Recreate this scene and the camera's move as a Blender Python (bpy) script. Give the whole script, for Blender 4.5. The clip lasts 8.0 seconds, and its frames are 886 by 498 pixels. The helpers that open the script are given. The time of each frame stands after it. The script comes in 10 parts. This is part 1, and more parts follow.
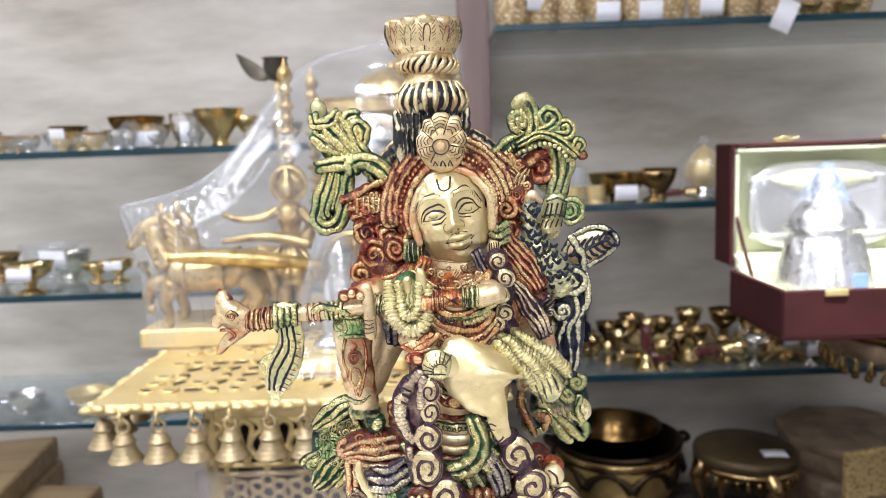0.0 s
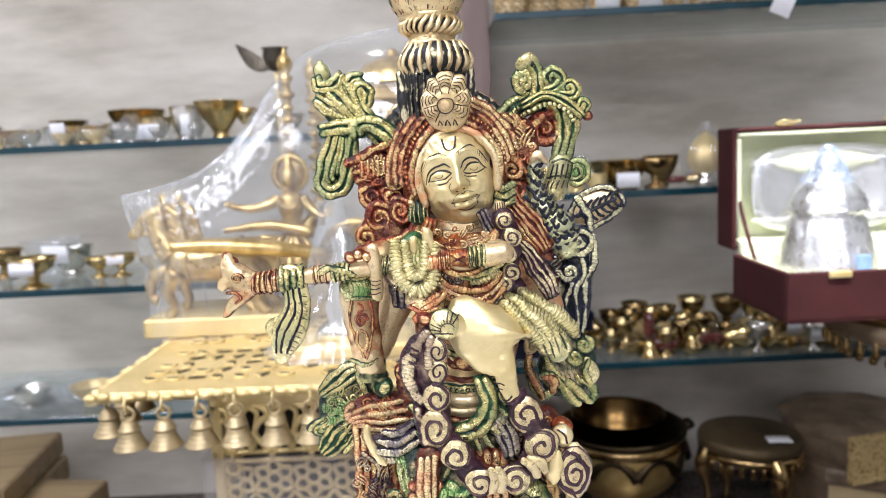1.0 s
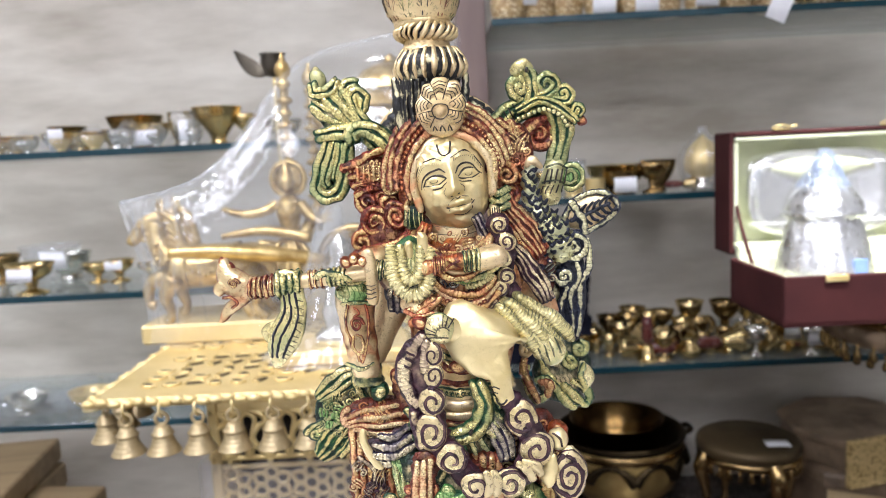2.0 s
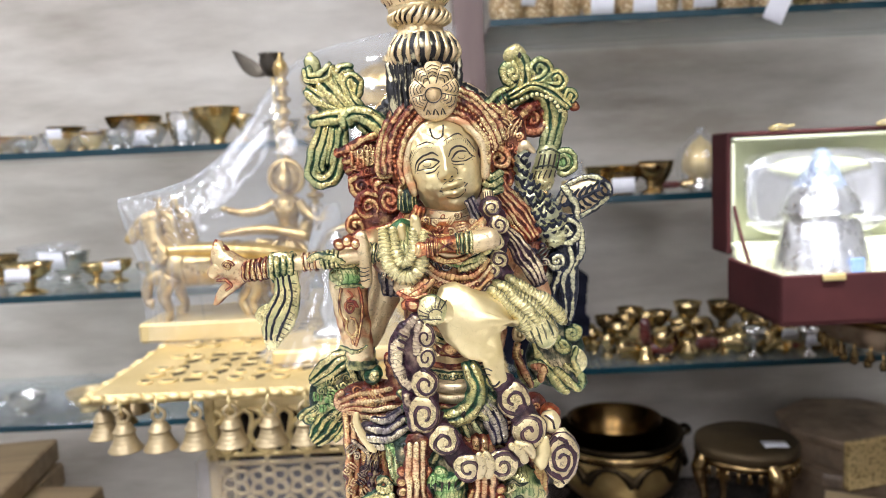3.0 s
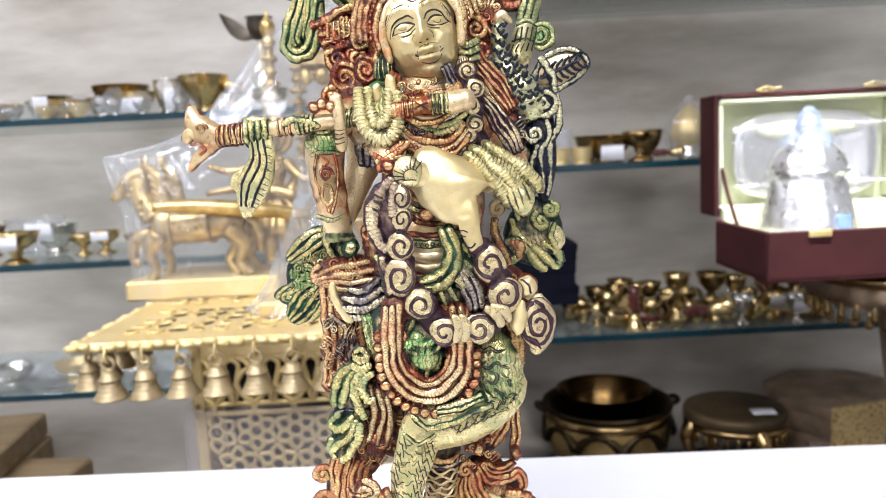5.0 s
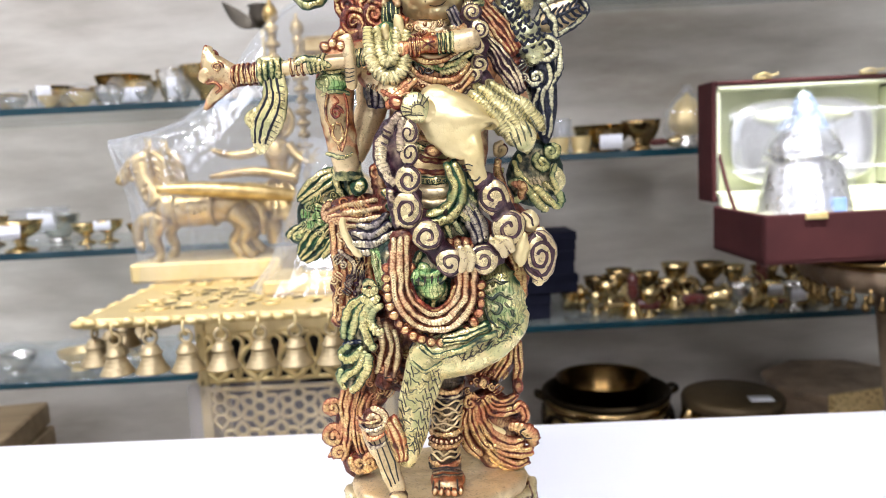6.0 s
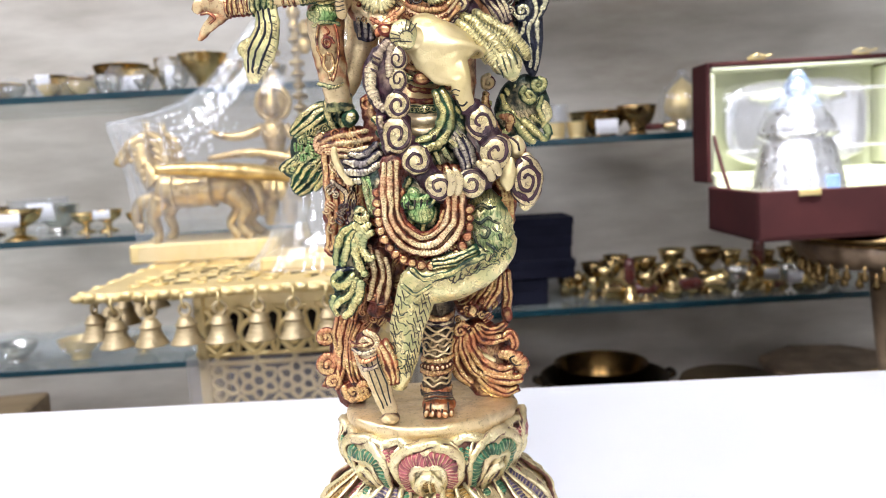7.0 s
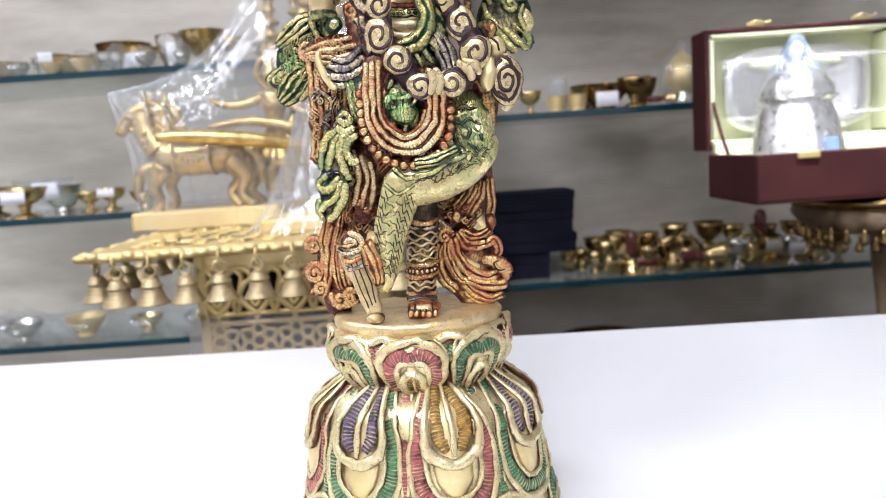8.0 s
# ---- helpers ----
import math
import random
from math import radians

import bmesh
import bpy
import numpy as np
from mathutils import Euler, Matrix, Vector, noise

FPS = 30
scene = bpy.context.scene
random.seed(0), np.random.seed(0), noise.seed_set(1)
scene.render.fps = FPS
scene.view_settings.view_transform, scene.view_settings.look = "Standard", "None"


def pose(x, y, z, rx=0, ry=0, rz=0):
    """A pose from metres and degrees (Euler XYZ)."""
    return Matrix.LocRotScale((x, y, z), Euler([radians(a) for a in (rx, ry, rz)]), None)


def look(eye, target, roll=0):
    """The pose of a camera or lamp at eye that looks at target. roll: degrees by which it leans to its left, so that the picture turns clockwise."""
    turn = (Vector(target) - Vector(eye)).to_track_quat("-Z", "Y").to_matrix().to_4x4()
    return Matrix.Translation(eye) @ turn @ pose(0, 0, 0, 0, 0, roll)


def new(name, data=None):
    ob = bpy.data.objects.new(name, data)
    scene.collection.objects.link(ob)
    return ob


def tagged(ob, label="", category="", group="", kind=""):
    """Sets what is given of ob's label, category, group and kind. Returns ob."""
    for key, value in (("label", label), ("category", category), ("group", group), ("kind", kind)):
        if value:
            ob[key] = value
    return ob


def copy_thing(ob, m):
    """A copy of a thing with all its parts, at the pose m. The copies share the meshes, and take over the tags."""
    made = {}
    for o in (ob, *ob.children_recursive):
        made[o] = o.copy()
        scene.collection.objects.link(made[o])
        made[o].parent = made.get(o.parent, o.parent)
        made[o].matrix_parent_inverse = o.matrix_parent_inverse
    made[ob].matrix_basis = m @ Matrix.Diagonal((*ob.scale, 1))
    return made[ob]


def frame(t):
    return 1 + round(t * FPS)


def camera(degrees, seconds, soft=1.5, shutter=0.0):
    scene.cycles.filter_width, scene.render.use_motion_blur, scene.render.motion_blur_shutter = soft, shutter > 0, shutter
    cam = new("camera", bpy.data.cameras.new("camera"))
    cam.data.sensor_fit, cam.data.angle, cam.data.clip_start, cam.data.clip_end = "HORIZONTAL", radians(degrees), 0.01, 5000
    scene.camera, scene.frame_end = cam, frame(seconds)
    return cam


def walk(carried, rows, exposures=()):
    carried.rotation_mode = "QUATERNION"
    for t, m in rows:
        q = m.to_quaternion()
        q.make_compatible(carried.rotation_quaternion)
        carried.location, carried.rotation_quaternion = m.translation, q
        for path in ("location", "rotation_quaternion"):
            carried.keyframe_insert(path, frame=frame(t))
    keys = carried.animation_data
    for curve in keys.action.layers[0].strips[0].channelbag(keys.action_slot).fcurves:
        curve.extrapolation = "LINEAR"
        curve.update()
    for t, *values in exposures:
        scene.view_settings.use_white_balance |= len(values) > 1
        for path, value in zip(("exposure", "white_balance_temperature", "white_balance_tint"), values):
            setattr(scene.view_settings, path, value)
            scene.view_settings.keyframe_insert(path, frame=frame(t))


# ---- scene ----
cam = camera(61.0, 8.0, soft=1.0)
cam.data.dof.use_dof = True
cam.data.dof.focus_distance = 0.29
cam.data.dof.aperture_fstop = 16.0
METRES, EYE, TILT, LEAN, TURN = 0.176, 1.3, -7.3, 2.0, 0.0
ROWS = [
    (0.0, 0.0, 0.0, 0.0, -0.0, 0.0, -0.0),
    (0.5, 0.0131, 0.0081, -0.0595, 0.01, -0.17, 0.39),
    (1.0, -0.0106, 0.0071, -0.0762, 0.09, -0.24, 0.7),
    (1.5, -0.0068, 0.0033, -0.0752, 0.0, -0.11, 0.87),
    (3.0, 0.0093, -0.0114, -0.1232, -0.06, 0.5, 0.77),
    (3.5, 0.0231, -0.0076, -0.1915, -0.16, 0.49, 0.97),
    (4.0, 0.0319, 0.0004, -0.2519, -0.36, 0.34, 1.38),
    (4.5, 0.0456, 0.0073, -0.3186, -0.59, 0.0, 0.94),
    (6.0, 0.0221, -0.07, -0.5402, -0.71, 0.16, 0.94),
    (6.5, 0.0248, -0.0979, -0.6091, -0.91, 0.37, 1.06),
    (7.0, 0.0419, -0.1128, -0.7119, -0.72, 0.27, 1.37),
    (7.5, 0.06, -0.1245, -0.8324, -0.43, 0.2, 1.69),
    (8.0, 0.0914, -0.1445, -0.9293, -0.2, -0.18, 1.86),
]
walk(cam, [(t, pose(0, 0, EYE, TILT, LEAN, TURN) @ pose(METRES * x, METRES * y, METRES * z, 90 + pitch, roll, yaw)) for t, x, y, z, yaw, pitch, roll in ROWS],
     exposures=[(0.0, -0.07), (4.5, -0.02), (6.0, 0.04), (7.0, 0.02), (7.5, -0.06), (8.0, -0.18)])

# ---- world and light: a closed shop lit by white LED ceiling panels ----
world = bpy.data.worlds.new("world")
scene.world = world
world.use_nodes = True
world.node_tree.nodes["Background"].inputs[0].default_value = (0.75, 0.85, 1.0, 1)
world.node_tree.nodes["Background"].inputs[1].default_value = 0.15
PANEL_STRENGTH = 22.0
# x, y, width along x, width along y
PANELS = [(-1.0, -0.45, 0.6, 0.6), (-0.15, -0.8, 0.6, 0.6), (-0.75, -1.6, 0.6, 0.6), (0.65, -1.7, 0.6, 0.6), (-1.55, 0.55, 0.6, 0.6)]
# unseen spots added to brighten the gift case and the film bag
FILL_SPOTS = [((0.60, 0.55, 2.66), (0.56, 1.06, 1.14), 400.0, 16.0), ((-0.45, -0.10, 2.66), (-0.27, 1.0, 1.22), 88.0, 24.0)]  # place, aim, watts, cone


# ---- materials ----
def material(name):
    m = bpy.data.materials.new(name)
    m.use_nodes = True
    nt = m.node_tree
    return m, nt, nt.nodes, nt.links, nt.nodes["Principled BSDF"]


def ramp(nodes, stops):
    r = nodes.new("ShaderNodeValToRGB")
    e = r.color_ramp.elements
    while len(e) < len(stops):
        e.new(0.5)
    for k, (pos, col) in enumerate(stops):
        e[k].position = pos
        e[k].color = (*col, 1)
    return r


def surface(name, c1, c2, scale=(8, 8, 8), metallic=0.0, rough=(0.4, 0.6), bump=0.2, fine=120.0, detail=5, coat=0.0, spots=None, bump_dist=0.001):
    """Two-scale noise surface: a coarse mottling between two colours, a fine grain in the bump."""
    m, nt, nodes, links, bsdf = material(name)
    tc = nodes.new("ShaderNodeTexCoord")
    mp = nodes.new("ShaderNodeMapping")
    mp.inputs["Scale"].default_value = scale
    links.new(tc.outputs["Object"], mp.inputs[0])
    oi = nodes.new("ShaderNodeObjectInfo")
    add = nodes.new("ShaderNodeVectorMath")
    add.operation = "ADD"
    mul = nodes.new("ShaderNodeMath")
    mul.operation = "MULTIPLY"
    mul.inputs[1].default_value = 37.0
    links.new(oi.outputs["Random"], mul.inputs[0])
    links.new(mp.outputs[0], add.inputs[0])
    links.new(mul.outputs[0], add.inputs[1])
    n = nodes.new("ShaderNodeTexNoise")
    n.inputs["Scale"].default_value = 1.0
    n.inputs["Detail"].default_value = detail
    n.inputs["Roughness"].default_value = 0.6
    links.new(add.outputs[0], n.inputs[0])
    r = ramp(nodes, [(0.32, c1), (0.68, c2)])
    links.new(n.outputs[0], r.inputs[0])
    out = r.outputs[0]
    f = nodes.new("ShaderNodeTexNoise")
    f.inputs["Scale"].default_value = fine
    f.inputs["Detail"].default_value = 4
    links.new(tc.outputs["Object"], f.inputs[0])
    if spots:
        sr = ramp(nodes, [(0.52, (0, 0, 0)), (0.62, (1, 1, 1))])
        links.new(f.outputs[0], sr.inputs[0])
        mx = nodes.new("ShaderNodeMix")
        mx.data_type = "RGBA"
        links.new(sr.outputs[0], mx.inputs[0])
        links.new(out, mx.inputs[6])
        mx.inputs[7].default_value = (*spots, 1)
        out = mx.outputs[2]
    links.new(out, bsdf.inputs["Base Color"])
    mr = nodes.new("ShaderNodeMapRange")
    mr.inputs[3].default_value, mr.inputs[4].default_value = rough
    links.new(f.outputs[0], mr.inputs[0])
    links.new(mr.outputs[0], bsdf.inputs["Roughness"])
    bsdf.inputs["Metallic"].default_value = metallic
    bsdf.inputs["Coat Weight"].default_value = coat
    b = nodes.new("ShaderNodeBump")
    b.inputs["Strength"].default_value = bump
    b.inputs["Distance"].default_value = bump_dist
    links.new(f.outputs[0], b.inputs["Height"])
    links.new(b.outputs[0], bsdf.inputs["Normal"])
    return m


def plastic_film(name, haze, tint, bump=0.6, scale=40.0, clear=0.86, gloss_rough=0.08, gloss=0.07):
    """Crinkled clear film: see-through, a little milky, with sharp gloss."""
    m, nt, nodes, links, bsdf = material(name)
    nodes.remove(bsdf)
    out = nodes["Material Output"]
    tc = nodes.new("ShaderNodeTexCoord")
    n = nodes.new("ShaderNodeTexNoise")
    n.inputs["Scale"].default_value = scale
    n.inputs["Detail"].default_value = 3
    n.inputs["Distortion"].default_value = 1.2
    links.new(tc.outputs["Object"], n.inputs[0])
    b = nodes.new("ShaderNodeBump")
    b.inputs["Strength"].default_value = bump
    b.inputs["Distance"].default_value = 0.01
    links.new(n.outputs[0], b.inputs["Height"])
    tr = nodes.new("ShaderNodeBsdfTransparent")
    tr.inputs[0].default_value = (clear, clear, clear, 1)
    df = nodes.new("ShaderNodeBsdfTranslucent")
    df.inputs[0].default_value = (*tint, 1)
    d2 = nodes.new("ShaderNodeBsdfDiffuse")
    d2.inputs[0].default_value = (*tint, 1)
    gl = nodes.new("ShaderNodeBsdfGlossy")
    gl.inputs["Roughness"].default_value = gloss_rough
    for s in (df, d2, gl):
        links.new(b.outputs[0], s.inputs["Normal"])
    ms = nodes.new("ShaderNodeMixShader")
    links.new(df.outputs[0], ms.inputs[1])
    links.new(d2.outputs[0], ms.inputs[2])
    m1 = nodes.new("ShaderNodeMixShader")
    m1.inputs[0].default_value = haze
    links.new(tr.outputs[0], m1.inputs[1])
    links.new(ms.outputs[0], m1.inputs[2])
    m2 = nodes.new("ShaderNodeMixShader")
    m2.inputs[0].default_value = gloss
    links.new(m1.outputs[0], m2.inputs[1])
    links.new(gl.outputs[0], m2.inputs[2])
    links.new(m2.outputs[0], out.inputs[0])
    return m


M_TILE_L = surface("wall_tile", (0.325, 0.285, 0.225), (0.68, 0.64, 0.555), (1.7, 1, 7.0), rough=(0.35, 0.5), bump=0.06, fine=60, detail=9)
M_PILLAR = surface("brown_laminate", (0.16, 0.105, 0.09), (0.26, 0.18, 0.155), (14, 14, 1.2), rough=(0.4, 0.55), bump=0.08, fine=200)
M_PLASTER = surface("white_plaster", (0.72, 0.71, 0.69), (0.8, 0.79, 0.77), (2, 2, 2), rough=(0.6, 0.8), bump=0.1)
M_FLOOR = surface("grey_floor_tile", (0.28, 0.27, 0.26), (0.36, 0.35, 0.33), (2, 2, 2), rough=(0.2, 0.35), bump=0.05)
M_DARKWOOD = surface("dark_wood", (0.040, 0.027, 0.023), (0.085, 0.059, 0.051), (2, 18, 18), rough=(0.20, 0.34), bump=0.15, fine=160)
M_COUNTER = surface("white_counter", (0.86, 0.86, 0.87), (0.91, 0.91, 0.91), (3, 3, 3), rough=(0.30, 0.34), bump=0.0, fine=90)
M_BRASS = surface("brass", (0.56, 0.405, 0.175), (0.76, 0.585, 0.30), (18, 18, 18), 1.0, (0.12, 0.25), 0.15, 300)
M_BRASS_DARK = surface("aged_brass", (0.22, 0.145, 0.065), (0.50, 0.34, 0.145), (14, 14, 14), 1.0, (0.14, 0.28), 0.25, 220)
M_BRASS_PALE = surface("pale_gold", (0.60, 0.45, 0.18), (0.79, 0.63, 0.32), (14, 14, 14), 0.45, (0.32, 0.46), 0.15, 260)
M_BRASS_SATIN = surface("satin_bronze", (0.33, 0.25, 0.13), (0.49, 0.385, 0.215), (30, 30, 30), 0.55, (0.38, 0.52), 0.25, 320)
M_SILVER = surface("silver", (0.82, 0.83, 0.85), (0.94, 0.94, 0.95), (20, 20, 20), 1.0, (0.16, 0.42), 0.7, 90, bump_dist=0.002)
M_TRAY = surface("silver_sheet", (0.80, 0.81, 0.82), (0.92, 0.92, 0.93), (20, 20, 20), 1.0, (0.14, 0.26), 0.12, 60)
M_STEEL = surface("white_metal", (0.62, 0.60, 0.55), (0.8, 0.77, 0.7), (16, 16, 16), 1.0, (0.15, 0.3), 0.15, 260)
M_MAROON = surface("maroon_leatherette", (0.036, 0.0072, 0.0076), (0.056, 0.0122, 0.0118), (12, 12, 12), rough=(0.70, 0.85), bump=0.5, fine=900, bump_dist=0.0004)
M_SATIN = surface("cream_green_satin", (0.55, 0.57, 0.39), (0.69, 0.70, 0.51), (9, 9, 9), rough=(0.35, 0.5), bump=0.3, fine=40, bump_dist=0.003)
M_NAVY = surface("navy_card", (0.005, 0.0055, 0.012), (0.011, 0.0115, 0.022), (9, 9, 9), rough=(0.75, 0.9), bump=0.1)
for m, level in ((M_NAVY, 0.12), (M_MAROON, 0.25)):
    m.node_tree.nodes["Principled BSDF"].inputs["Specular IOR Level"].default_value = level
M_PAPER = surface("white_paper", (0.78, 0.78, 0.80), (0.86, 0.86, 0.87), (30, 30, 30), rough=(0.6, 0.75), bump=0.08)
M_WOOD = surface("tan_wood", (0.22, 0.15, 0.075), (0.35, 0.25, 0.135), (3, 40, 40), rough=(0.5, 0.65), bump=0.2, fine=180)
M_GOLDCARD = surface("gold_printed_card", (0.55, 0.385, 0.15), (0.80, 0.61, 0.28), (9, 9, 30), 0.2, (0.35, 0.5), 0.2, 130, spots=(0.30, 0.18, 0.05))
M_MAROONWOOD = surface("maroon_lacquered_wood", (0.07, 0.018, 0.015), (0.13, 0.03, 0.025), (20, 60, 60), rough=(0.2, 0.35), bump=0.1, coat=0.4)
M_GLITTER = surface("gold_glitter_mesh", (0.24, 0.14, 0.055), (0.50, 0.35, 0.16), (60, 60, 60), 0.3, (0.3, 0.5), 0.8, 190, spots=(0.80, 0.68, 0.44), bump_dist=0.003)
M_DARKMETAL = surface("dark_bronze", (0.05, 0.043, 0.035), (0.13, 0.11, 0.085), (20, 20, 20), 0.9, (0.3, 0.5), 0.2, 240)
M_FILM = plastic_film("clear_film", 0.115, (0.84, 0.91, 1.0), 0.03, 50.0, 0.995, 0.075, 0.055)
M_FROST = plastic_film("frosted_bag", 0.27, (0.92, 0.90, 0.97), 0.25, 14.0, 0.98, 0.25, 0.06)
M_MIST = plastic_film("hazy_film", 0.04, (0.97, 0.98, 1.0), 0.4, 40.0, 0.995, 0.04, 0.12)
M_BLUE = surface("blue_film", (0.12, 0.25, 0.55), (0.3, 0.45, 0.8), (30, 30, 30), rough=(0.2, 0.3), bump=0.2)


def glass_materials():
    m, nt, nodes, links, bsdf = material("shelf_glass")
    nodes.remove(bsdf)
    tr = nodes.new("ShaderNodeBsdfTransparent")
    tr.inputs[0].default_value = (0.97, 0.99, 0.985, 1)
    gl = nodes.new("ShaderNodeBsdfGlossy")
    gl.inputs["Roughness"].default_value = 0.03
    fr = nodes.new("ShaderNodeFresnel")
    fr.inputs[0].default_value = 1.40
    mx = nodes.new("ShaderNodeMixShader")
    # dust film that also paints the wall's reflection into the pane
    du = nodes.new("ShaderNodeBsdfDiffuse")
    du.inputs[0].default_value = (0.62, 0.70, 0.66, 1)
    m0 = nodes.new("ShaderNodeMixShader")
    m0.inputs[0].default_value = 0.25
    links.new(tr.outputs[0], m0.inputs[1])
    links.new(du.outputs[0], m0.inputs[2])
    links.new(fr.outputs[0], mx.inputs[0])
    links.new(m0.outputs[0], mx.inputs[1])
    links.new(gl.outputs[0], mx.inputs[2])
    links.new(mx.outputs[0], nodes["Material Output"].inputs[0])
    e = surface("glass_edge", (0.006, 0.032, 0.045), (0.012, 0.05, 0.065), (5, 30, 30), rough=(0.12, 0.2), bump=0.02)
    return m, e


M_GLASS, M_GLASS_EDGE = glass_materials()


def led_material():
    m, nt, nodes, links, bsdf = material("led_diffuser")
    bsdf.inputs["Base Color"].default_value = (0.9, 0.9, 0.9, 1)
    bsdf.inputs["Emission Color"].default_value = (0.945, 0.965, 1.11, 1)
    bsdf.inputs["Emission Strength"].default_value = PANEL_STRENGTH
    return m


M_LED = led_material()


# ---- mesh building ----
class Shape:
    """Collects vertices and faces of one mesh."""

    def __init__(self):
        self.v, self.f, self.m, self.s = [], [], [], []

    def add(self, verts, faces, mat=0, smooth=True):
        o = len(self.v)
        self.v += [tuple(p) for p in verts]
        self.f += [tuple(i + o for i in fc) for fc in faces]
        self.m += [mat] * len(faces)
        self.s += [smooth] * len(faces)
        return self

    def box(self, c, size, b=0.002, mat=0, rz=0.0):
        """A box with chamfered edges, about its centre c."""
        hx, hy, hz = (k / 2 for k in size)
        b = min(b, hx * 0.9, hy * 0.9, hz * 0.9)
        bm = bmesh.new()
        bmesh.ops.create_cube(bm, size=1)
        for v in bm.verts:
            v.co = Vector((v.co.x * size[0], v.co.y * size[1], v.co.z * size[2]))
        if b > 0:
            bmesh.ops.bevel(bm, geom=list(bm.edges), offset=b, segments=1, affect="EDGES")
        rot = Matrix.Rotation(radians(rz), 3, "Z")
        bm.verts.index_update()
        vs = [rot @ v.co + Vector(c) for v in bm.verts]
        fs = [[v.index for v in fc.verts] for fc in bm.faces]
        bm.free()
        return self.add(vs, fs, mat, False)

    def revolve(self, prof, n=28, c=(0, 0, 0), mat=0, flute=0, depth=0.0, frm=None, squash=1.0, smooth=True):
        """Turns a profile of (radius, height) about the z axis; flute gives it that many lobes."""
        vs, fs = [], []
        k = len(prof)
        for j in range(n):
            a = 2 * math.pi * j / n
            for r, z in prof:
                q = r * (1 + depth * math.cos(flute * a)) if flute else r
                p = Vector((q * math.cos(a), q * math.sin(a) * squash, z))
                if frm is not None:
                    p = frm @ p
                vs.append(p + Vector(c))
        for j in range(n):
            for i in range(k - 1):
                a, b = j * k + i, ((j + 1) % n) * k + i
                fs.append((a, b, b + 1, a + 1))
        return self.add(vs, fs, mat, smooth)

    def tube(self, pts, r, n=8, mat=0, steps=6, closed=False):
        """A round rod along smooth control points; r is one radius or one for each point."""
        path, rad = spline(pts, r, steps, closed)
        vs, fs = [], []
        for i, p in enumerate(path):
            t = (path[(i + 1) % len(path)] if closed or i + 1 < len(path) else p) - (path[i - 1] if closed or i else p)
            t.normalize()
            up = Vector((0, -1, 0)) if abs(t.y) < 0.9 else Vector((1, 0, 0))
            sd = t.cross(up).normalized()
            up = sd.cross(t)
            for j in range(n):
                a = 2 * math.pi * j / n
                vs.append(p + (up * math.cos(a) + sd * math.sin(a)) * rad[i])
        k = len(path)
        for i in range(k if closed else k - 1):
            for j in range(n):
                a, b = i * n, ((i + 1) % k) * n
                fs.append((a + j, a + (j + 1) % n, b + (j + 1) % n, b + j))
        if not closed:
            fs.append(tuple(range(n))[::-1])
            fs.append(tuple((k - 1) * n + j for j in range(n)))
        return self.add(vs, fs, mat)

    def ball(self, c, r, mat=0, n=12, m=8, rot=None):
        """An ellipsoid with half-axes r."""
        r = (r, r, r) if isinstance(r, (int, float)) else r
        vs, fs = [], []
        for i in range(m + 1):
            th = math.pi * i / m
            for j in range(n):
                a = 2 * math.pi * j / n
                p = Vector((r[0] * math.sin(th) * math.cos(a), r[1] * math.sin(th) * math.sin(a), r[2] * math.cos(th)))
                vs.append((rot @ p if rot else p) + Vector(c))
        for i in range(m):
            for j in range(n):
                fs.append((i * n + j, (i + 1) * n + j, (i + 1) * n + (j + 1) % n, i * n + (j + 1) % n))
        return self.add(vs, fs, mat)

    def mesh(self, name, mats):
        me = bpy.data.meshes.new(name)
        me.from_pydata(self.v, [], self.f)
        for k in mats if isinstance(mats, (list, tuple)) else [mats]:
            me.materials.append(k)
        me.polygons.foreach_set("material_index", self.m)
        me.polygons.foreach_set("use_smooth", self.s)
        me.update()
        return me


def spline(pts, r, steps, closed=False):
    """Catmull-Rom through the points, with radii."""
    P = [Vector(p) for p in pts]
    R = [r] * len(P) if isinstance(r, (int, float)) else list(r)
    n = len(P)
    path, rad = [], []
    for i in range(n if closed else n - 1):
        if closed:
            a, b, c, d = P[i - 1], P[i], P[(i + 1) % n], P[(i + 2) % n]
        else:
            a, b, c, d = P[max(i - 1, 0)], P[i], P[i + 1], P[min(i + 2, n - 1)]
        for s in range(steps):
            t = s / steps
            path.append(0.5 * ((2 * b) + (c - a) * t + (2 * a - 5 * b + 4 * c - d) * t * t + (3 * b - a - 3 * c + d) * t ** 3))
            rad.append(R[i] * (1 - t) + R[(i + 1) % n] * t)
    if not closed:
        path.append(P[-1].copy())
        rad.append(R[-1])
    return path, rad


def thing(name, at, label, category, group="", rz=0.0):
    ob = new(name)
    ob.matrix_basis = pose(*at, 0, 0, rz)
    return tagged(ob, label, category, group)


def part(name, shape, mats, parent=None, label=""):
    """Links a Shape as one mesh object, under a thing or a part."""
    ob = new(name, shape.mesh(name, mats))
    ob.parent = parent
    if label:
        tagged(ob, label)
    return ob


def single(name, shape, mats, label, category="", group="", kind="", at=(0, 0, 0), rz=0.0):
    ob = part(name, shape, mats)
    ob.matrix_basis = pose(*at, 0, 0, rz)
    return tagged(ob, label, category, group, kind)


def piece(name, mesh, parent, at, rot=None, label=""):
    """One of many alike pieces: an object of its own on a shared mesh."""
    ob = new(name, mesh)
    ob.parent = parent
    ob.matrix_basis = Matrix.Translation(at) @ (rot.to_4x4() if rot else Matrix.Identity(4))
    if label:
        tagged(ob, label)
    return ob

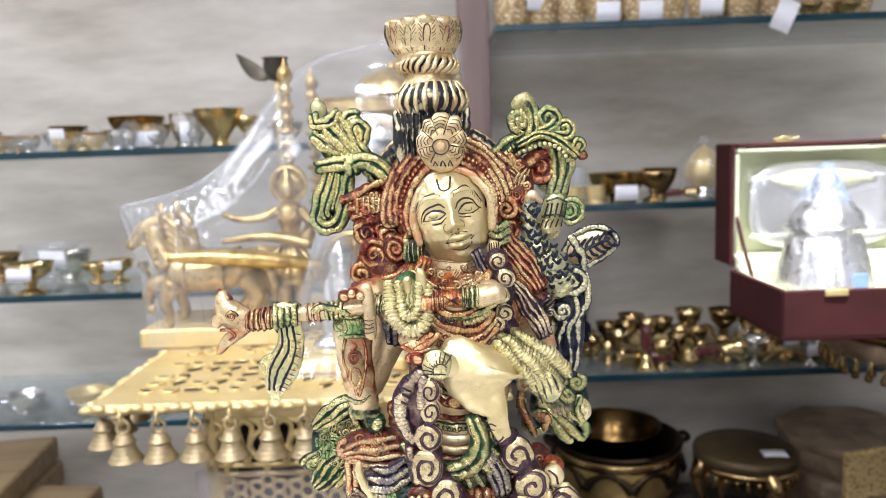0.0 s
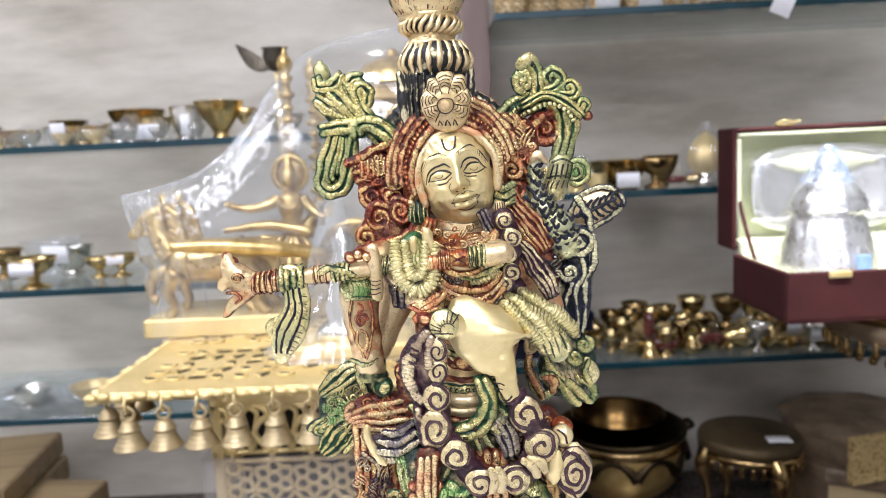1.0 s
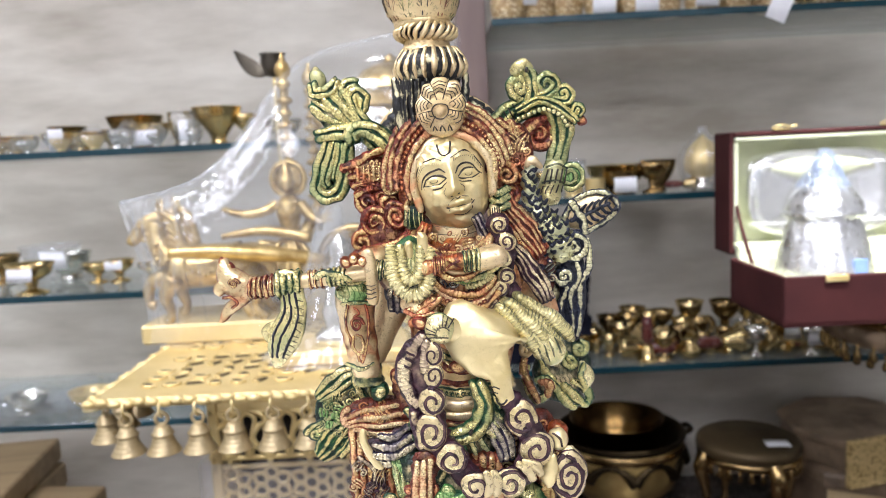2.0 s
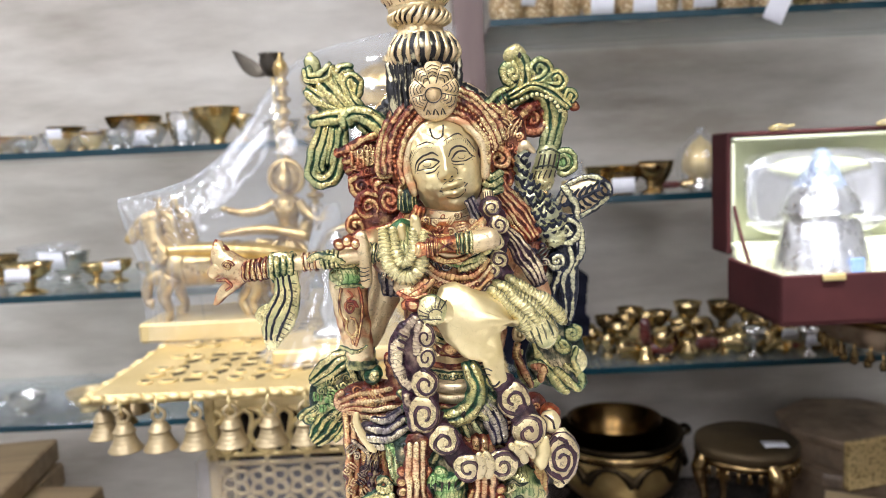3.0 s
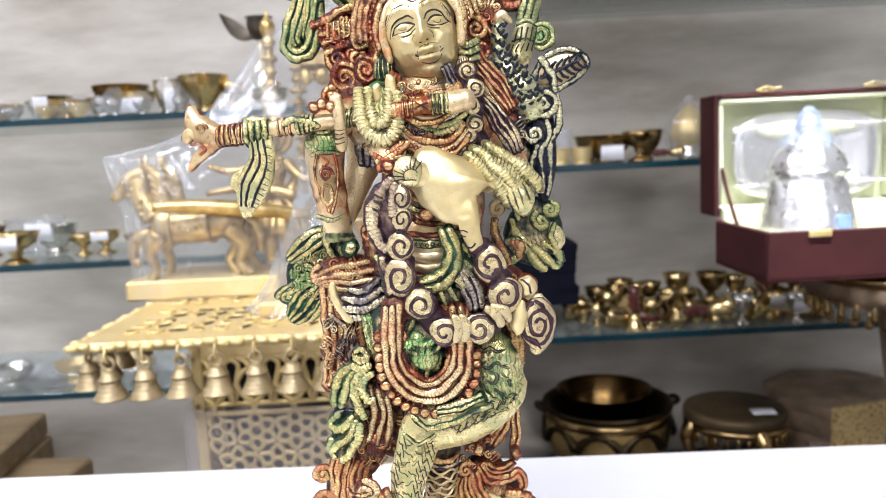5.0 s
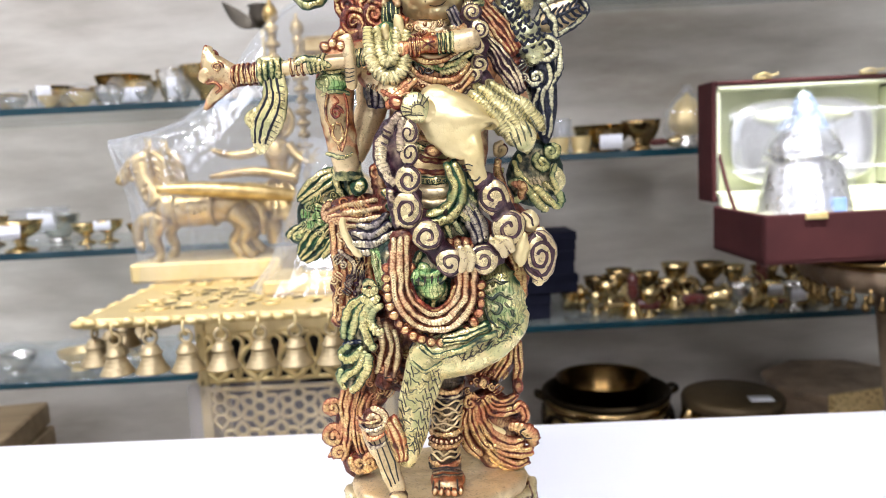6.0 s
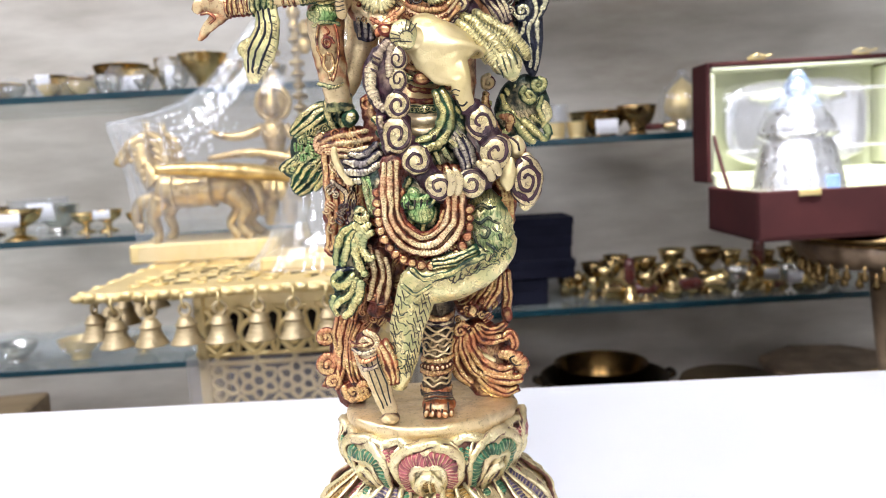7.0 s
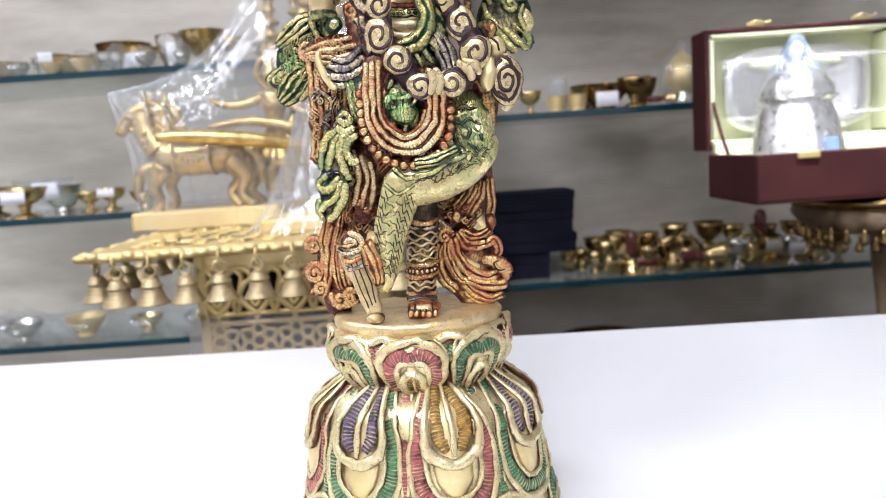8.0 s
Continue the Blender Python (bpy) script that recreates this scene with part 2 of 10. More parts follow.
# ---- the room ----
COUNTER_Z, PLATFORM_Z, WALL_Y, SHELF_Y = 0.98, 0.507, 1.70, 1.362

single("floor", Shape().box((0, -0.3, -0.05), (6.2, 4.3, 0.1), 0), M_FLOOR, "grey tiled shop floor", "floor", kind="structure")
single("ceiling", Shape().box((0, -0.3, 2.75), (6.2, 4.3, 0.1), 0), M_PLASTER, "white plaster shop ceiling", "ceiling", kind="structure")
single("wall_north", Shape().box((0, WALL_Y + 0.06, 1.35), (6.2, 0.12, 2.7), 0), M_TILE_L, "grey-beige streaked stone tile wall behind the shelves", "wall", kind="structure")
single("wall_south", Shape().box((0, -2.46, 1.35), (6.2, 0.12, 2.7), 0), M_PLASTER, "plain white shop wall", "wall", kind="structure")
single("wall_west", Shape().box((-3.06, -0.3, 1.35), (0.12, 4.2, 2.7), 0), M_PLASTER, "plain white shop wall", "wall", kind="structure")
single("wall_east", Shape().box((3.06, -0.3, 1.35), (0.12, 4.2, 2.7), 0), M_PLASTER, "plain white shop wall", "wall", kind="structure")
single("pilaster", Shape().box((0.068, 1.60, 1.66), (0.058, 0.20, 2.06), 0.001), M_PILLAR, "brown wood-grain upright dividing the wall shelves", "pilaster", kind="structure")

for x, y, w, d in PANELS:
    p = thing("ceiling_light", (x, y, 2.7), "square white LED ceiling panel, switched on", "ceiling light", "ceiling panels")
    fr = Shape()
    for sx in (-1, 1):
        fr.box((sx * (w / 2 + 0.012), 0, -0.012), (0.024, d + 0.048, 0.024))
        fr.box((0, sx * (d / 2 + 0.012), -0.0125), (w, 0.024, 0.023))
    part("frame", fr, M_PLASTER, p)
    part("diffuser", Shape().box((0, 0, -0.01), (w, d, 0.012), 0), M_LED, p)

# added fill lamps, each in a small white can
for at, aim, watts, cone in FILL_SPOTS:
    f = thing("ceiling_spotlight", at, "unseen white spotlight added as fill, switched on", "spotlight")
    part("can", Shape().revolve([(0.0, 0.045), (0.035, 0.045), (0.035, -0.03), (0.031, -0.03), (0.031, 0.03), (0.0, 0.03)], 24), M_PLASTER, f)
    lamp = bpy.data.lights.new("spot_lamp", "SPOT")
    lamp.energy, lamp.spot_size, lamp.spot_blend, lamp.shadow_soft_size, lamp.color = watts, radians(cone), 0.5, 0.025, (0.96, 0.98, 1.0)
    new("spot_lamp", lamp).matrix_basis = look((at[0], at[1], at[2] - 0.035), aim)

# ---- counter in front, platform behind ----
counter = thing("counter", (0, 0, 0), "glossy white shop counter that the figurine stands on", "counter")
a = math.atan2(-0.0341, 1.0)
part("worktop", Shape().box((0.0, 0.2943, COUNTER_Z - 0.015), (2.6, 0.58, 0.03), 0.004, rz=math.degrees(a)), M_COUNTER, counter)
part("body", Shape().box((0, 0.29, 0.475), (2.5, 0.5, 0.948), 0.003, rz=math.degrees(a)), M_COUNTER, counter)

platform = thing("display_platform", (0, 0, 0), "low dark brown wooden platform under the shelves", "platform")
part("top", Shape().box((0, 1.21, PLATFORM_Z - 0.015), (5.9, 0.97, 0.03), 0.003), M_DARKWOOD, platform)
part("body", Shape().box((0, 1.23, 0.238), (5.9, 0.93, 0.476), 0.003), M_DARKWOOD, platform)


# ---- glass shelves ----
def glass_shelf(x0, x1, z):
    t = thing("glass_shelf", ((x0 + x1) / 2, 0, z), "clear glass wall shelf with a dark teal front edge", "shelf", "glass wall shelves")
    w = x1 - x0
    pane = part("pane", Shape().box((0, (SHELF_Y + WALL_Y) / 2 + 0.001, 0), (w, WALL_Y - SHELF_Y - 0.002, 0.012), 0.0008), M_GLASS, t)
    pane.visible_shadow = False
    edge = part("front_edge", Shape().box((0, SHELF_Y, 0), (w, 0.003, 0.0124), 0.0008), M_GLASS_EDGE, t, "dark teal polished glass edge")


SHELVES_L, SHELVES_R = (1.3205, 1.0590, 0.8140), (1.5130, 1.1910, 0.8720)
for z in SHELVES_L:
    glass_shelf(-1.75, 0.037, z)
for z in SHELVES_R:
    glass_shelf(0.099, 1.75, z)


# ---- vessels ----
def bowl_profile(r, h, foot=0.45, flare=1.0, wall=0.0012):
    """A footed bowl: outside from foot to rim, then back down inside."""
    out = [(0.0, 0.0), (r * foot, 0.0), (r * foot, h * 0.06), (r * foot * 0.8, h * 0.13)]
    for i in range(1, 7):
        t = i / 6
        out.append((r * (foot * 0.8 + (1 - foot * 0.8) * math.sin(t * math.pi / 2) ** flare), h * (0.13 + 0.87 * t)))
    inn = [(max(q - wall, 0.0), z + (wall if z < h * 0.9 else 0)) for q, z in out[4:]][::-1]
    return out + [(r * 1.02, h * 1.01)] + inn + [(0.0, h * 0.17)]


def cup_profile(r, h, stem=0.3):
    """A goblet: round foot, thin stem, open cup."""
    s = r * stem
    out = [(0, 0), (r * 0.72, 0), (r * 0.70, h * 0.05), (s, h * 0.16), (s * 0.8, h * 0.26), (s * 1.35, h * 0.33), (s * 0.85, h * 0.40), (r * 0.55, h * 0.50), (r * 0.88, h * 0.66), (r * 0.97, h * 0.85), (r * 1.08, h)]
    inn = [(r * 1.05, h), (r * 0.93, h * 0.85), (r * 0.83, h * 0.67), (r * 0.5, h * 0.53), (0, h * 0.5)]
    return out + inn


def price_tag(parent, x, y, z, w=0.04, h=0.026, rz=0.0, tilt=0.0):
    s = Shape()
    rot = Euler((radians(tilt), 0, radians(rz))).to_matrix()
    pts = []
    for j in range(2):
        for i in range(5):
            u = i / 4 - 0.5
            pts.append(rot @ Vector((u * w, -0.0004 - 0.003 * (0.25 - u * u), (j - 0.5) * h)) + Vector((x, y, z)))
    back = [p + rot @ Vector((0, 0.0005, 0)) for p in pts]
    fs = [(i, i + 1, i + 6, i + 5) for i in range(4)]
    s.add(pts + back, fs + [(a + 10, d + 10, c + 10, b + 10) for a, b, c, d in fs] + [(i, i + 10, i + 11, i + 1) for i in range(4)] + [(i + 5, i + 6, i + 16, i + 15) for i in range(4)])
    t = part("price_tag", s, M_PAPER, parent, "white paper price tag")
    return t


def vessel(name, at, prof, mat, label, category, group, tag=None, n=28, flute=0, depth=0.0, rz=0.0):
    """A turned vessel; tag is (width, height, height above the base, distance in front, tilt)."""
    t = thing(name, at, label, category, group, rz)
    part("body", Shape().revolve(prof, n, flute=flute, depth=depth), mat, t)
    if tag:
        w, h, z, f, tilt = tag
        price_tag(t, 0.0, -f, z, w, h, 0, tilt)
    return t


G = "brass vessels on the wall shelves"
zl, zm, zb = (z + 0.006 for z in SHELVES_L)
# upper shelf of the pale bay
vessel("brass_bowl", (-0.800, 1.43, zl), bowl_profile(0.040, 0.032), M_BRASS, "low shiny brass bowl on a glass shelf", "bowl", G)
vessel("brass_bowl", (-0.735, 1.50, zl), bowl_profile(0.036, 0.050), M_BRASS_DARK, "darkened brass bowl on a glass shelf", "bowl", G)
vessel("metal_bowl", (-0.712, 1.415, zl), bowl_profile(0.030, 0.034, 0.6), M_STEEL, "small pale metal bowl with a slanting price tag", "bowl", G, (0.024, 0.044, 0.020, 0.034, 24), rz=20)
vessel("brass_bowl", (-0.672, 1.42, zl), bowl_profile(0.038, 0.034, 0.55), M_BRASS, "low brass bowl on a glass shelf", "bowl", G)
vessel("fluted_bowl", (-0.600, 1.50, zl), bowl_profile(0.052, 0.064, 0.4, 1.4), M_BRASS_DARK, "wide fluted brown brass bowl on a glass shelf", "bowl", G, None, 48, 12, 0.03)
vessel("metal_bowl", (-0.602, 1.42, zl), bowl_profile(0.030, 0.036, 0.7), M_STEEL, "pale metal bowl on a glass shelf", "bowl", G)
vessel("brass_bowl", (-0.545, 1.43, zl), bowl_profile(0.036, 0.044, 0.6), M_BRASS, "brass bowl with a white price tag", "bowl", G, (0.052, 0.026, 0.018, 0.036, 4))
vessel("tall_cup", (-0.478, 1.425, zl), bowl_profile(0.030, 0.062, 0.75, 0.7), M_STEEL, "tall pale metal cup with a white price tag", "cup", G, (0.016, 0.036, 0.028, 0.031, 0), rz=12)
vessel("fluted_bowl", (-0.424, 1.45, zl), bowl_profile(0.046, 0.070, 0.35, 1.5), M_BRASS, "fluted golden brass bowl on a glass shelf", "bowl", G, None, 48, 12, 0.035)
vessel("brass_cup", (-0.370, 1.45, zl), cup_profile(0.022, 0.055), M_BRASS, "small brass goblet on a glass shelf", "cup", G)
vessel("brass_bowl", (-0.300, 1.45, zl), bowl_profile(0.036, 0.040), M_BRASS, "low shiny brass bowl on a glass shelf", "bowl", G)
vessel("brass_bowl", (-0.880, 1.45, zl), bowl_profile(0.036, 0.042), M_BRASS_DARK, "darkened brass bowl on a glass shelf", "bowl", G)
# middle shelf of the pale bay
vessel("footed_cup", (-0.782, 1.395, zm), cup_profile(0.040, 0.058, 0.26), M_BRASS, "footed brass cup with a white price tag", "cup", G, (0.046, 0.024, 0.040, 0.040, -8))
vessel("round_pan", (-0.850, 1.60, zm), bowl_profile(0.060, 0.070, 0.5), M_FILM, "round clear bowl at the back of a glass shelf", "bowl", G)
vessel("round_pan", (-0.800, 1.58, zm), bowl_profile(0.045, 0.056, 0.5), M_STEEL, "pale metal pan with a white price tag", "pan", G, (0.062, 0.036, 0.045, 0.047, 10), rz=-14)
vessel("footed_cup", (-0.706, 1.50, zm), cup_profile(0.026, 0.040, 0.26), M_BRASS, "small footed brass cup on a glass shelf", "cup", G)
vessel("footed_cup", (-0.661, 1.50, zm), cup_profile(0.028, 0.044, 0.26), M_BRASS, "small footed brass cup with a white price tag", "cup", G, (0.034, 0.018, 0.036, 0.028, -6))
vessel("footed_cup", (-0.925, 1.55, zm), cup_profile(0.034, 0.060, 0.26), M_BRASS_DARK, "footed brass cup on a glass shelf", "cup", G)
vessel("brass_bowl", (-0.600, 1.52, zm), bowl_profile(0.030, 0.034), M_BRASS, "small brass bowl on a glass shelf", "bowl", G)


def crumpled_pouch(at, r, h, seed, contents, label):
    """A loose film bag gathered at the top round a metal bowl."""
    t = thing("wrapped_bowl", at, label, "wrapped bowl", "film-wrapped bowls")
    part("bowl", Shape().revolve(bowl_profile(r * 0.62, h * 0.6), 24), contents, t)
    s = Shape()
    n, k = 40, 12
    vs, fs = [], []
    for i in range(k + 1):
        u = i / k
        q = r * (0.86 + 0.3 * math.sin(u * math.pi)) * (1 - 0.72 * u ** 2.2)
        for j in range(n):
            a = 2 * math.pi * j / n
            d = 1 + 0.16 * noise.noise((math.cos(a) * 2.2 + seed, math.sin(a) * 2.2, u * 3.0)) + 0.06 * math.sin(9 * a + seed) * u
            vs.append((q * d * math.cos(a), q * d * math.sin(a), h * u * (1 + 0.12 * noise.noise((a, seed, 1.0))) * 1.0 + 0.001))
    for i in range(k):
        for j in range(n):
            fs.append((i * n + j, i * n + (j + 1) % n, (i + 1) * n + (j + 1) % n, (i + 1) * n + j))
    s.add(vs, fs)
    part("film_bag", s, M_FILM, t, "crumpled clear plastic bag").visible_shadow = False


crumpled_pouch((-0.765, 1.405, zl), 0.034, 0.040, 11.0, M_STEEL, "small metal bowl in a crumpled clear bag")
crumpled_pouch((-0.640, 1.400, zl), 0.034, 0.044, 13.0, M_BRASS_PALE, "pale brass bowl in a crumpled clear bag")
crumpled_pouch((-0.806, 1.385, zl), 0.026, 0.034, 21.0, M_BRASS, "small brass bowl in a crumpled clear bag")
crumpled_pouch((-0.694, 1.385, zl), 0.030, 0.036, 23.0, M_BRASS_PALE, "pale brass bowl in a crumpled clear bag")
crumpled_pouch((-0.520, 1.388, zl), 0.028, 0.040, 25.0, M_STEEL, "small metal bowl in a crumpled clear bag")
crumpled_pouch((-0.572, 1.395, zl), 0.028, 0.050, 15.0, M_STEEL, "small metal bowl in a crumpled clear bag")
crumpled_pouch((-0.452, 1.395, zl), 0.026, 0.046, 17.0, M_STEEL, "small metal cup in a crumpled clear bag")
crumpled_pouch((-0.845, 1.44, zb), 0.066, 0.060, 1.0, M_STEEL, "pale metal bowl in a crumpled clear bag")
crumpled_pouch((-0.718, 1.44, zb), 0.064, 0.066, 4.0, M_BRASS_PALE, "pale brass bowl in a crumpled clear bag")
crumpled_pouch((-0.600, 1.46, zb), 0.050, 0.050, 7.0, M_BRASS, "small brass bowl in a crumpled clear bag")
crumpled_pouch((-0.500, 1.47, zb), 0.050, 0.046, 9.0, M_STEEL, "small metal bowl in a crumpled clear bag")

# middle shelf of the shaded bay
zt, zr, zc = (z + 0.006 for z in SHELVES_R)
vessel("glass_jar", (0.252, 1.44, zr), bowl_profile(0.020, 0.066, 0.8, 0.5), M_FILM, "small clear jar on a glass shelf", "jar", G)
vessel("brass_cup", (0.243, 1.41, zr), bowl_profile(0.018, 0.030, 0.9, 0.4), M_BRASS_PALE, "small straight pale brass cup", "cup", G)
vessel("brass_cup", (0.283, 1.41, zr), bowl_profile(0.019, 0.031, 0.9, 0.4), M_BRASS_PALE, "small straight pale brass cup", "cup", G)
vessel("brass_bowl", (0.335, 1.425, zr), bowl_profile(0.038, 0.042, 0.7), M_BRASS_DARK, "brass bowl with a white price tag", "bowl", G, (0.042, 0.027, 0.018, 0.040, 0))
vessel("round_pan", (0.345, 1.50, zr), bowl_profile(0.060, 0.052, 0.6), M_BRASS, "wide shallow brass pan at the back of a glass shelf", "pan", G)
vessel("brass_goblet", (0.392, 1.41, zr), cup_profile(0.030, 0.056, 0.26), M_BRASS_DARK, "aged brass goblet on a glass shelf", "goblet", G)
vessel("brass_bowl", (0.425, 1.49, zr), bowl_profile(0.034, 0.058), M_BRASS_DARK, "dark brass bowl at the back of a glass shelf", "bowl", G)
vessel("brass_bowl", (0.560, 1.47, zr), bowl_profile(0.036, 0.048), M_BRASS, "brass bowl on a glass shelf", "bowl", G)
vessel("brass_goblet", (0.640, 1.45, zr), cup_profile(0.030, 0.060, 0.26), M_BRASS, "brass goblet on a glass shelf", "goblet", G)
vessel("brass_goblet", (0.200, 1.46, zr), cup_profile(0.022, 0.046, 0.26), M_BRASS, "small brass goblet on a glass shelf", "goblet", G)


def hand_bell(at, rz, lying=True, s=1.0):
    """A small bell with a turned maroon handle, lying on its side."""
    b = thing("hand_bell", at, "small brass hand bell with a maroon handle, lying on its side" if lying else "small brass hand bell, standing", "hand bell", "hand bells", rz)
    frm = (Matrix.Rotation(radians(90), 3, "Y") if lying else Matrix.Identity(3))
    c = (0, 0, 0.019 * s) if lying else (0, 0, 0)
    mouth = [(0.019, 0.0), (0.0195, 0.002), (0.014, 0.010), (0.0115, 0.020), (0.010, 0.026), (0.004, 0.031), (0, 0.032)]
    inner = [(0.0, 0.028), (0.008, 0.024), (0.010, 0.018), (0.0125, 0.009), (0.0185, 0.0)]
    part("bell", Shape().revolve([(r * s, z * s) for r, z in inner + mouth], 24, c, frm=frm), M_BRASS, b)
    part("handle", Shape().revolve([(r * s, z * s) for r, z in [(0.0, 0.031), (0.006, 0.032), (0.0095, 0.040), (0.0095, 0.066), (0.007, 0.076), (0.0, 0.079)]], 16, c, frm=frm), M_MAROONWOOD, b, "turned maroon wooden handle")


hand_bell((0.560, 1.425, zc), 180 + 8, s=1.25)
hand_bell((0.330, 1.415, zc), -14, s=1.25)
hand_bell((0.47, 1.415, zr), 180, s=0.7)
for x, y, rz in ((0.43, 1.43, 60), (0.53, 1.41, 115), (0.642, 1.405, 20), (0.735, 1.41, 150)):
    hand_bell((x, y, zc), rz, s=0.62)
hand_bell((0.372, 1.392, zc), 0, False, 1.1)
hand_bell((0.655, 1.47, zc), 0, False, 1.3)


def conch_wrapped(at):
    t = thing("wrapped_ornament", at, "pale gold dome ornament in white glinting film on a glass shelf", "ornament")
    part("foot", Shape().revolve([(0, 0), (0.020, 0), (0.019, 0.008), (0.012, 0.016), (0.016, 0.024), (0.0, 0.026)], 24), M_STEEL, t)
    part("dome", Shape().revolve([(0.016, 0.024), (0.032, 0.036), (0.034, 0.052), (0.028, 0.074), (0.016, 0.090), (0.005, 0.098), (0.0, 0.104)], 32, flute=8, depth=0.04), M_BRASS_PALE, t)
    part("film_bag", Shape().revolve([(0.026, 0.001), (0.038, 0.03), (0.040, 0.055), (0.033, 0.080), (0.018, 0.098), (0.006, 0.110), (0.010, 0.118)], 36, flute=9, depth=0.14), M_FILM, t, "clear film bag").visible_shadow = False


conch_wrapped((0.487, 1.415, zr))

# crowded lower shelf of the shaded bay: small goblets, lamps and cups
GOBLETS = [(0.404, 1.395, 1.0), (0.579, 1.395, 1.05), (0.679, 1.385, 1.05), (0.452, 1.46, 0.95), (0.338, 1.47, 1.1), (0.620, 1.47, 1.0), (0.66, 1.44, 0.9), (0.505, 1.50, 1.0), (0.310, 1.44, 0.8), (0.76, 1.46, 1.0), (0.42, 1.56, 1.1), (0.37, 1.54, 1.15)]
for i, (x, y, s) in enumerate(GOBLETS):
    vessel("brass_goblet", (x, y, zc), cup_profile(0.020 * s, 0.052 * s, 0.24), M_STEEL if i in (1, 2) else (M_BRASS, M_BRASS_DARK)[i % 2], "small polished goblet on a crowded glass shelf", "goblet", "goblets on the crowded shelf", (0.030, 0.022, 0.034, 0.022, 12) if i in (2, 6) else None, 22)
LAMPS = [(0.335, 1.56, 0.030, 0.075), (0.395, 1.60, 0.034, 0.085), (0.455, 1.58, 0.030, 0.078), (0.52, 1.60, 0.036, 0.095), (0.585, 1.57, 0.038, 0.100), (0.64, 1.58, 0.030, 0.085), (0.70, 1.56, 0.034, 0.082), (0.55, 1.48, 0.022, 0.05), (0.29, 1.50, 0.024, 0.055), (0.48, 1.53, 0.026, 0.066), (0.77, 1.57, 0.034, 0.085), (0.83, 1.5, 0.03, 0.07)]
for x, y, r, h in LAMPS:
    vessel("oil_lamp", (x, y, zc), cup_profile(r * 0.78, h * 0.72, 0.3), M_BRASS if int(x * 100) % 4 == 0 else M_BRASS_DARK, "small brass oil lamp on a crowded glass shelf", "oil lamp", "oil lamps on the crowded shelf", None, 24, 5, 0.05)


rng = random.Random(21)
for i in range(9):
    x, y = 0.30 + 0.058 * i + rng.uniform(-0.012, 0.012), rng.uniform(1.43, 1.50)
    q = rng.uniform(0.010, 0.015)
    vessel("thimble_cup", (x, y, zc), bowl_profile(q, q * rng.uniform(1.2, 2.0), 0.6), (M_BRASS, M_BRASS_DARK, M_STEEL)[i % 3], "tiny metal cup on a crowded glass shelf", "cup", "tiny cups on the crowded shelf", None, 16)


# cups and lamp bowls lying tumbled among them
for i in range(34):
    x, y = 0.285 + 0.0160 * i + rng.uniform(-0.012, 0.012), rng.uniform(1.46, 1.61)
    q = rng.uniform(0.013, 0.021)
    tip = rng.uniform(55, 120) * rng.choice((-1, 1))
    t = vessel("tumbled_cup", (x, y, zc), cup_profile(q, q * 2.2, 0.28) if i % 3 else bowl_profile(q, q * 1.1, 0.4), (M_BRASS, M_BRASS, M_BRASS_PALE, M_STEEL)[i % 4], "small brass cup lying tumbled on a crowded glass shelf", "cup", "tumbled cups", None, 18)
    t.matrix_basis = pose(x, y, zc + q * 1.02, tip, 0, rng.uniform(0, 360))


def ladle(at, rz, s=1.0):
    t = thing("brass_ladle", at, "small brass ladle lying among goblets", "ladle", "", rz)
    part("bowl", Shape().revolve([(r * s, z * s) for r, z in bowl_profile(0.016, 0.013, 0.3)], 20, (0, 0, 0.0)), M_BRASS, t)
    part("handle", Shape().tube([(0.015 * s, 0, 0.012 * s), (0.04 * s, 0, 0.022 * s), (0.075 * s, 0.004, 0.02 * s), (0.095 * s, 0.006, 0.012 * s)], [0.0022, 0.002, 0.002, 0.003], 7), M_BRASS, t)


ladle((0.60, 1.43, zc), -25)
ladle((0.50, 1.42, zc), 30)
ladle((0.68, 1.42, zc), 200)
# wire-handled pots
for x, y in ((0.352, 1.425), (0.498, 1.455), (0.455, 1.400), (0.628, 1.445), (0.715, 1.43)):
    t = thing("handled_pot", (x, y, zc), "tiny brass pot with a raised wire handle", "pot", "handled pots")
    part("body", Shape().revolve([(0, 0), (0.012, 0), (0.020, 0.010), (0.021, 0.020), (0.013, 0.030), (0.015, 0.036), (0.012, 0.036), (0.010, 0.029), (0.0, 0.02)], 22), M_BRASS, t)
    part("handle", Shape().tube([(-0.014, 0, 0.033), (-0.018, 0, 0.052), (0, 0, 0.068), (0.018, 0, 0.052), (0.014, 0, 0.033)], 0.0014, 6), M_BRASS, t)


def card_box(at, size, mat, label, rz=0.0):
    t = thing("gift_box", at, label, "box", "stacked card boxes", rz)
    w, d, h = size
    part("tray", Shape().box((0, 0, h * 0.3), (w - 0.004, d - 0.004, h * 0.6), 0.001), mat, t)
    part("lid", Shape().box((0, 0, h * 0.775), (w, d, h * 0.45), 0.0015), mat, t)


card_box((0.160, 1.46, zc), (0.112, 0.10, 0.052), M_NAVY, "dark navy card box at the bottom of a stack", 2)
card_box((0.190, 1.46, zc + 0.052), (0.162, 0.115, 0.036), M_NAVY, "dark navy card box in a stack")
card_box((0.186, 1.465, zc + 0.088), (0.164, 0.115, 0.046), M_NAVY, "dark navy card box in a stack", -2)
card_box((0.186, 1.46, zc + 0.134), (0.166, 0.112, 0.036), M_NAVY, "dark navy card box on top of a stack", 1)


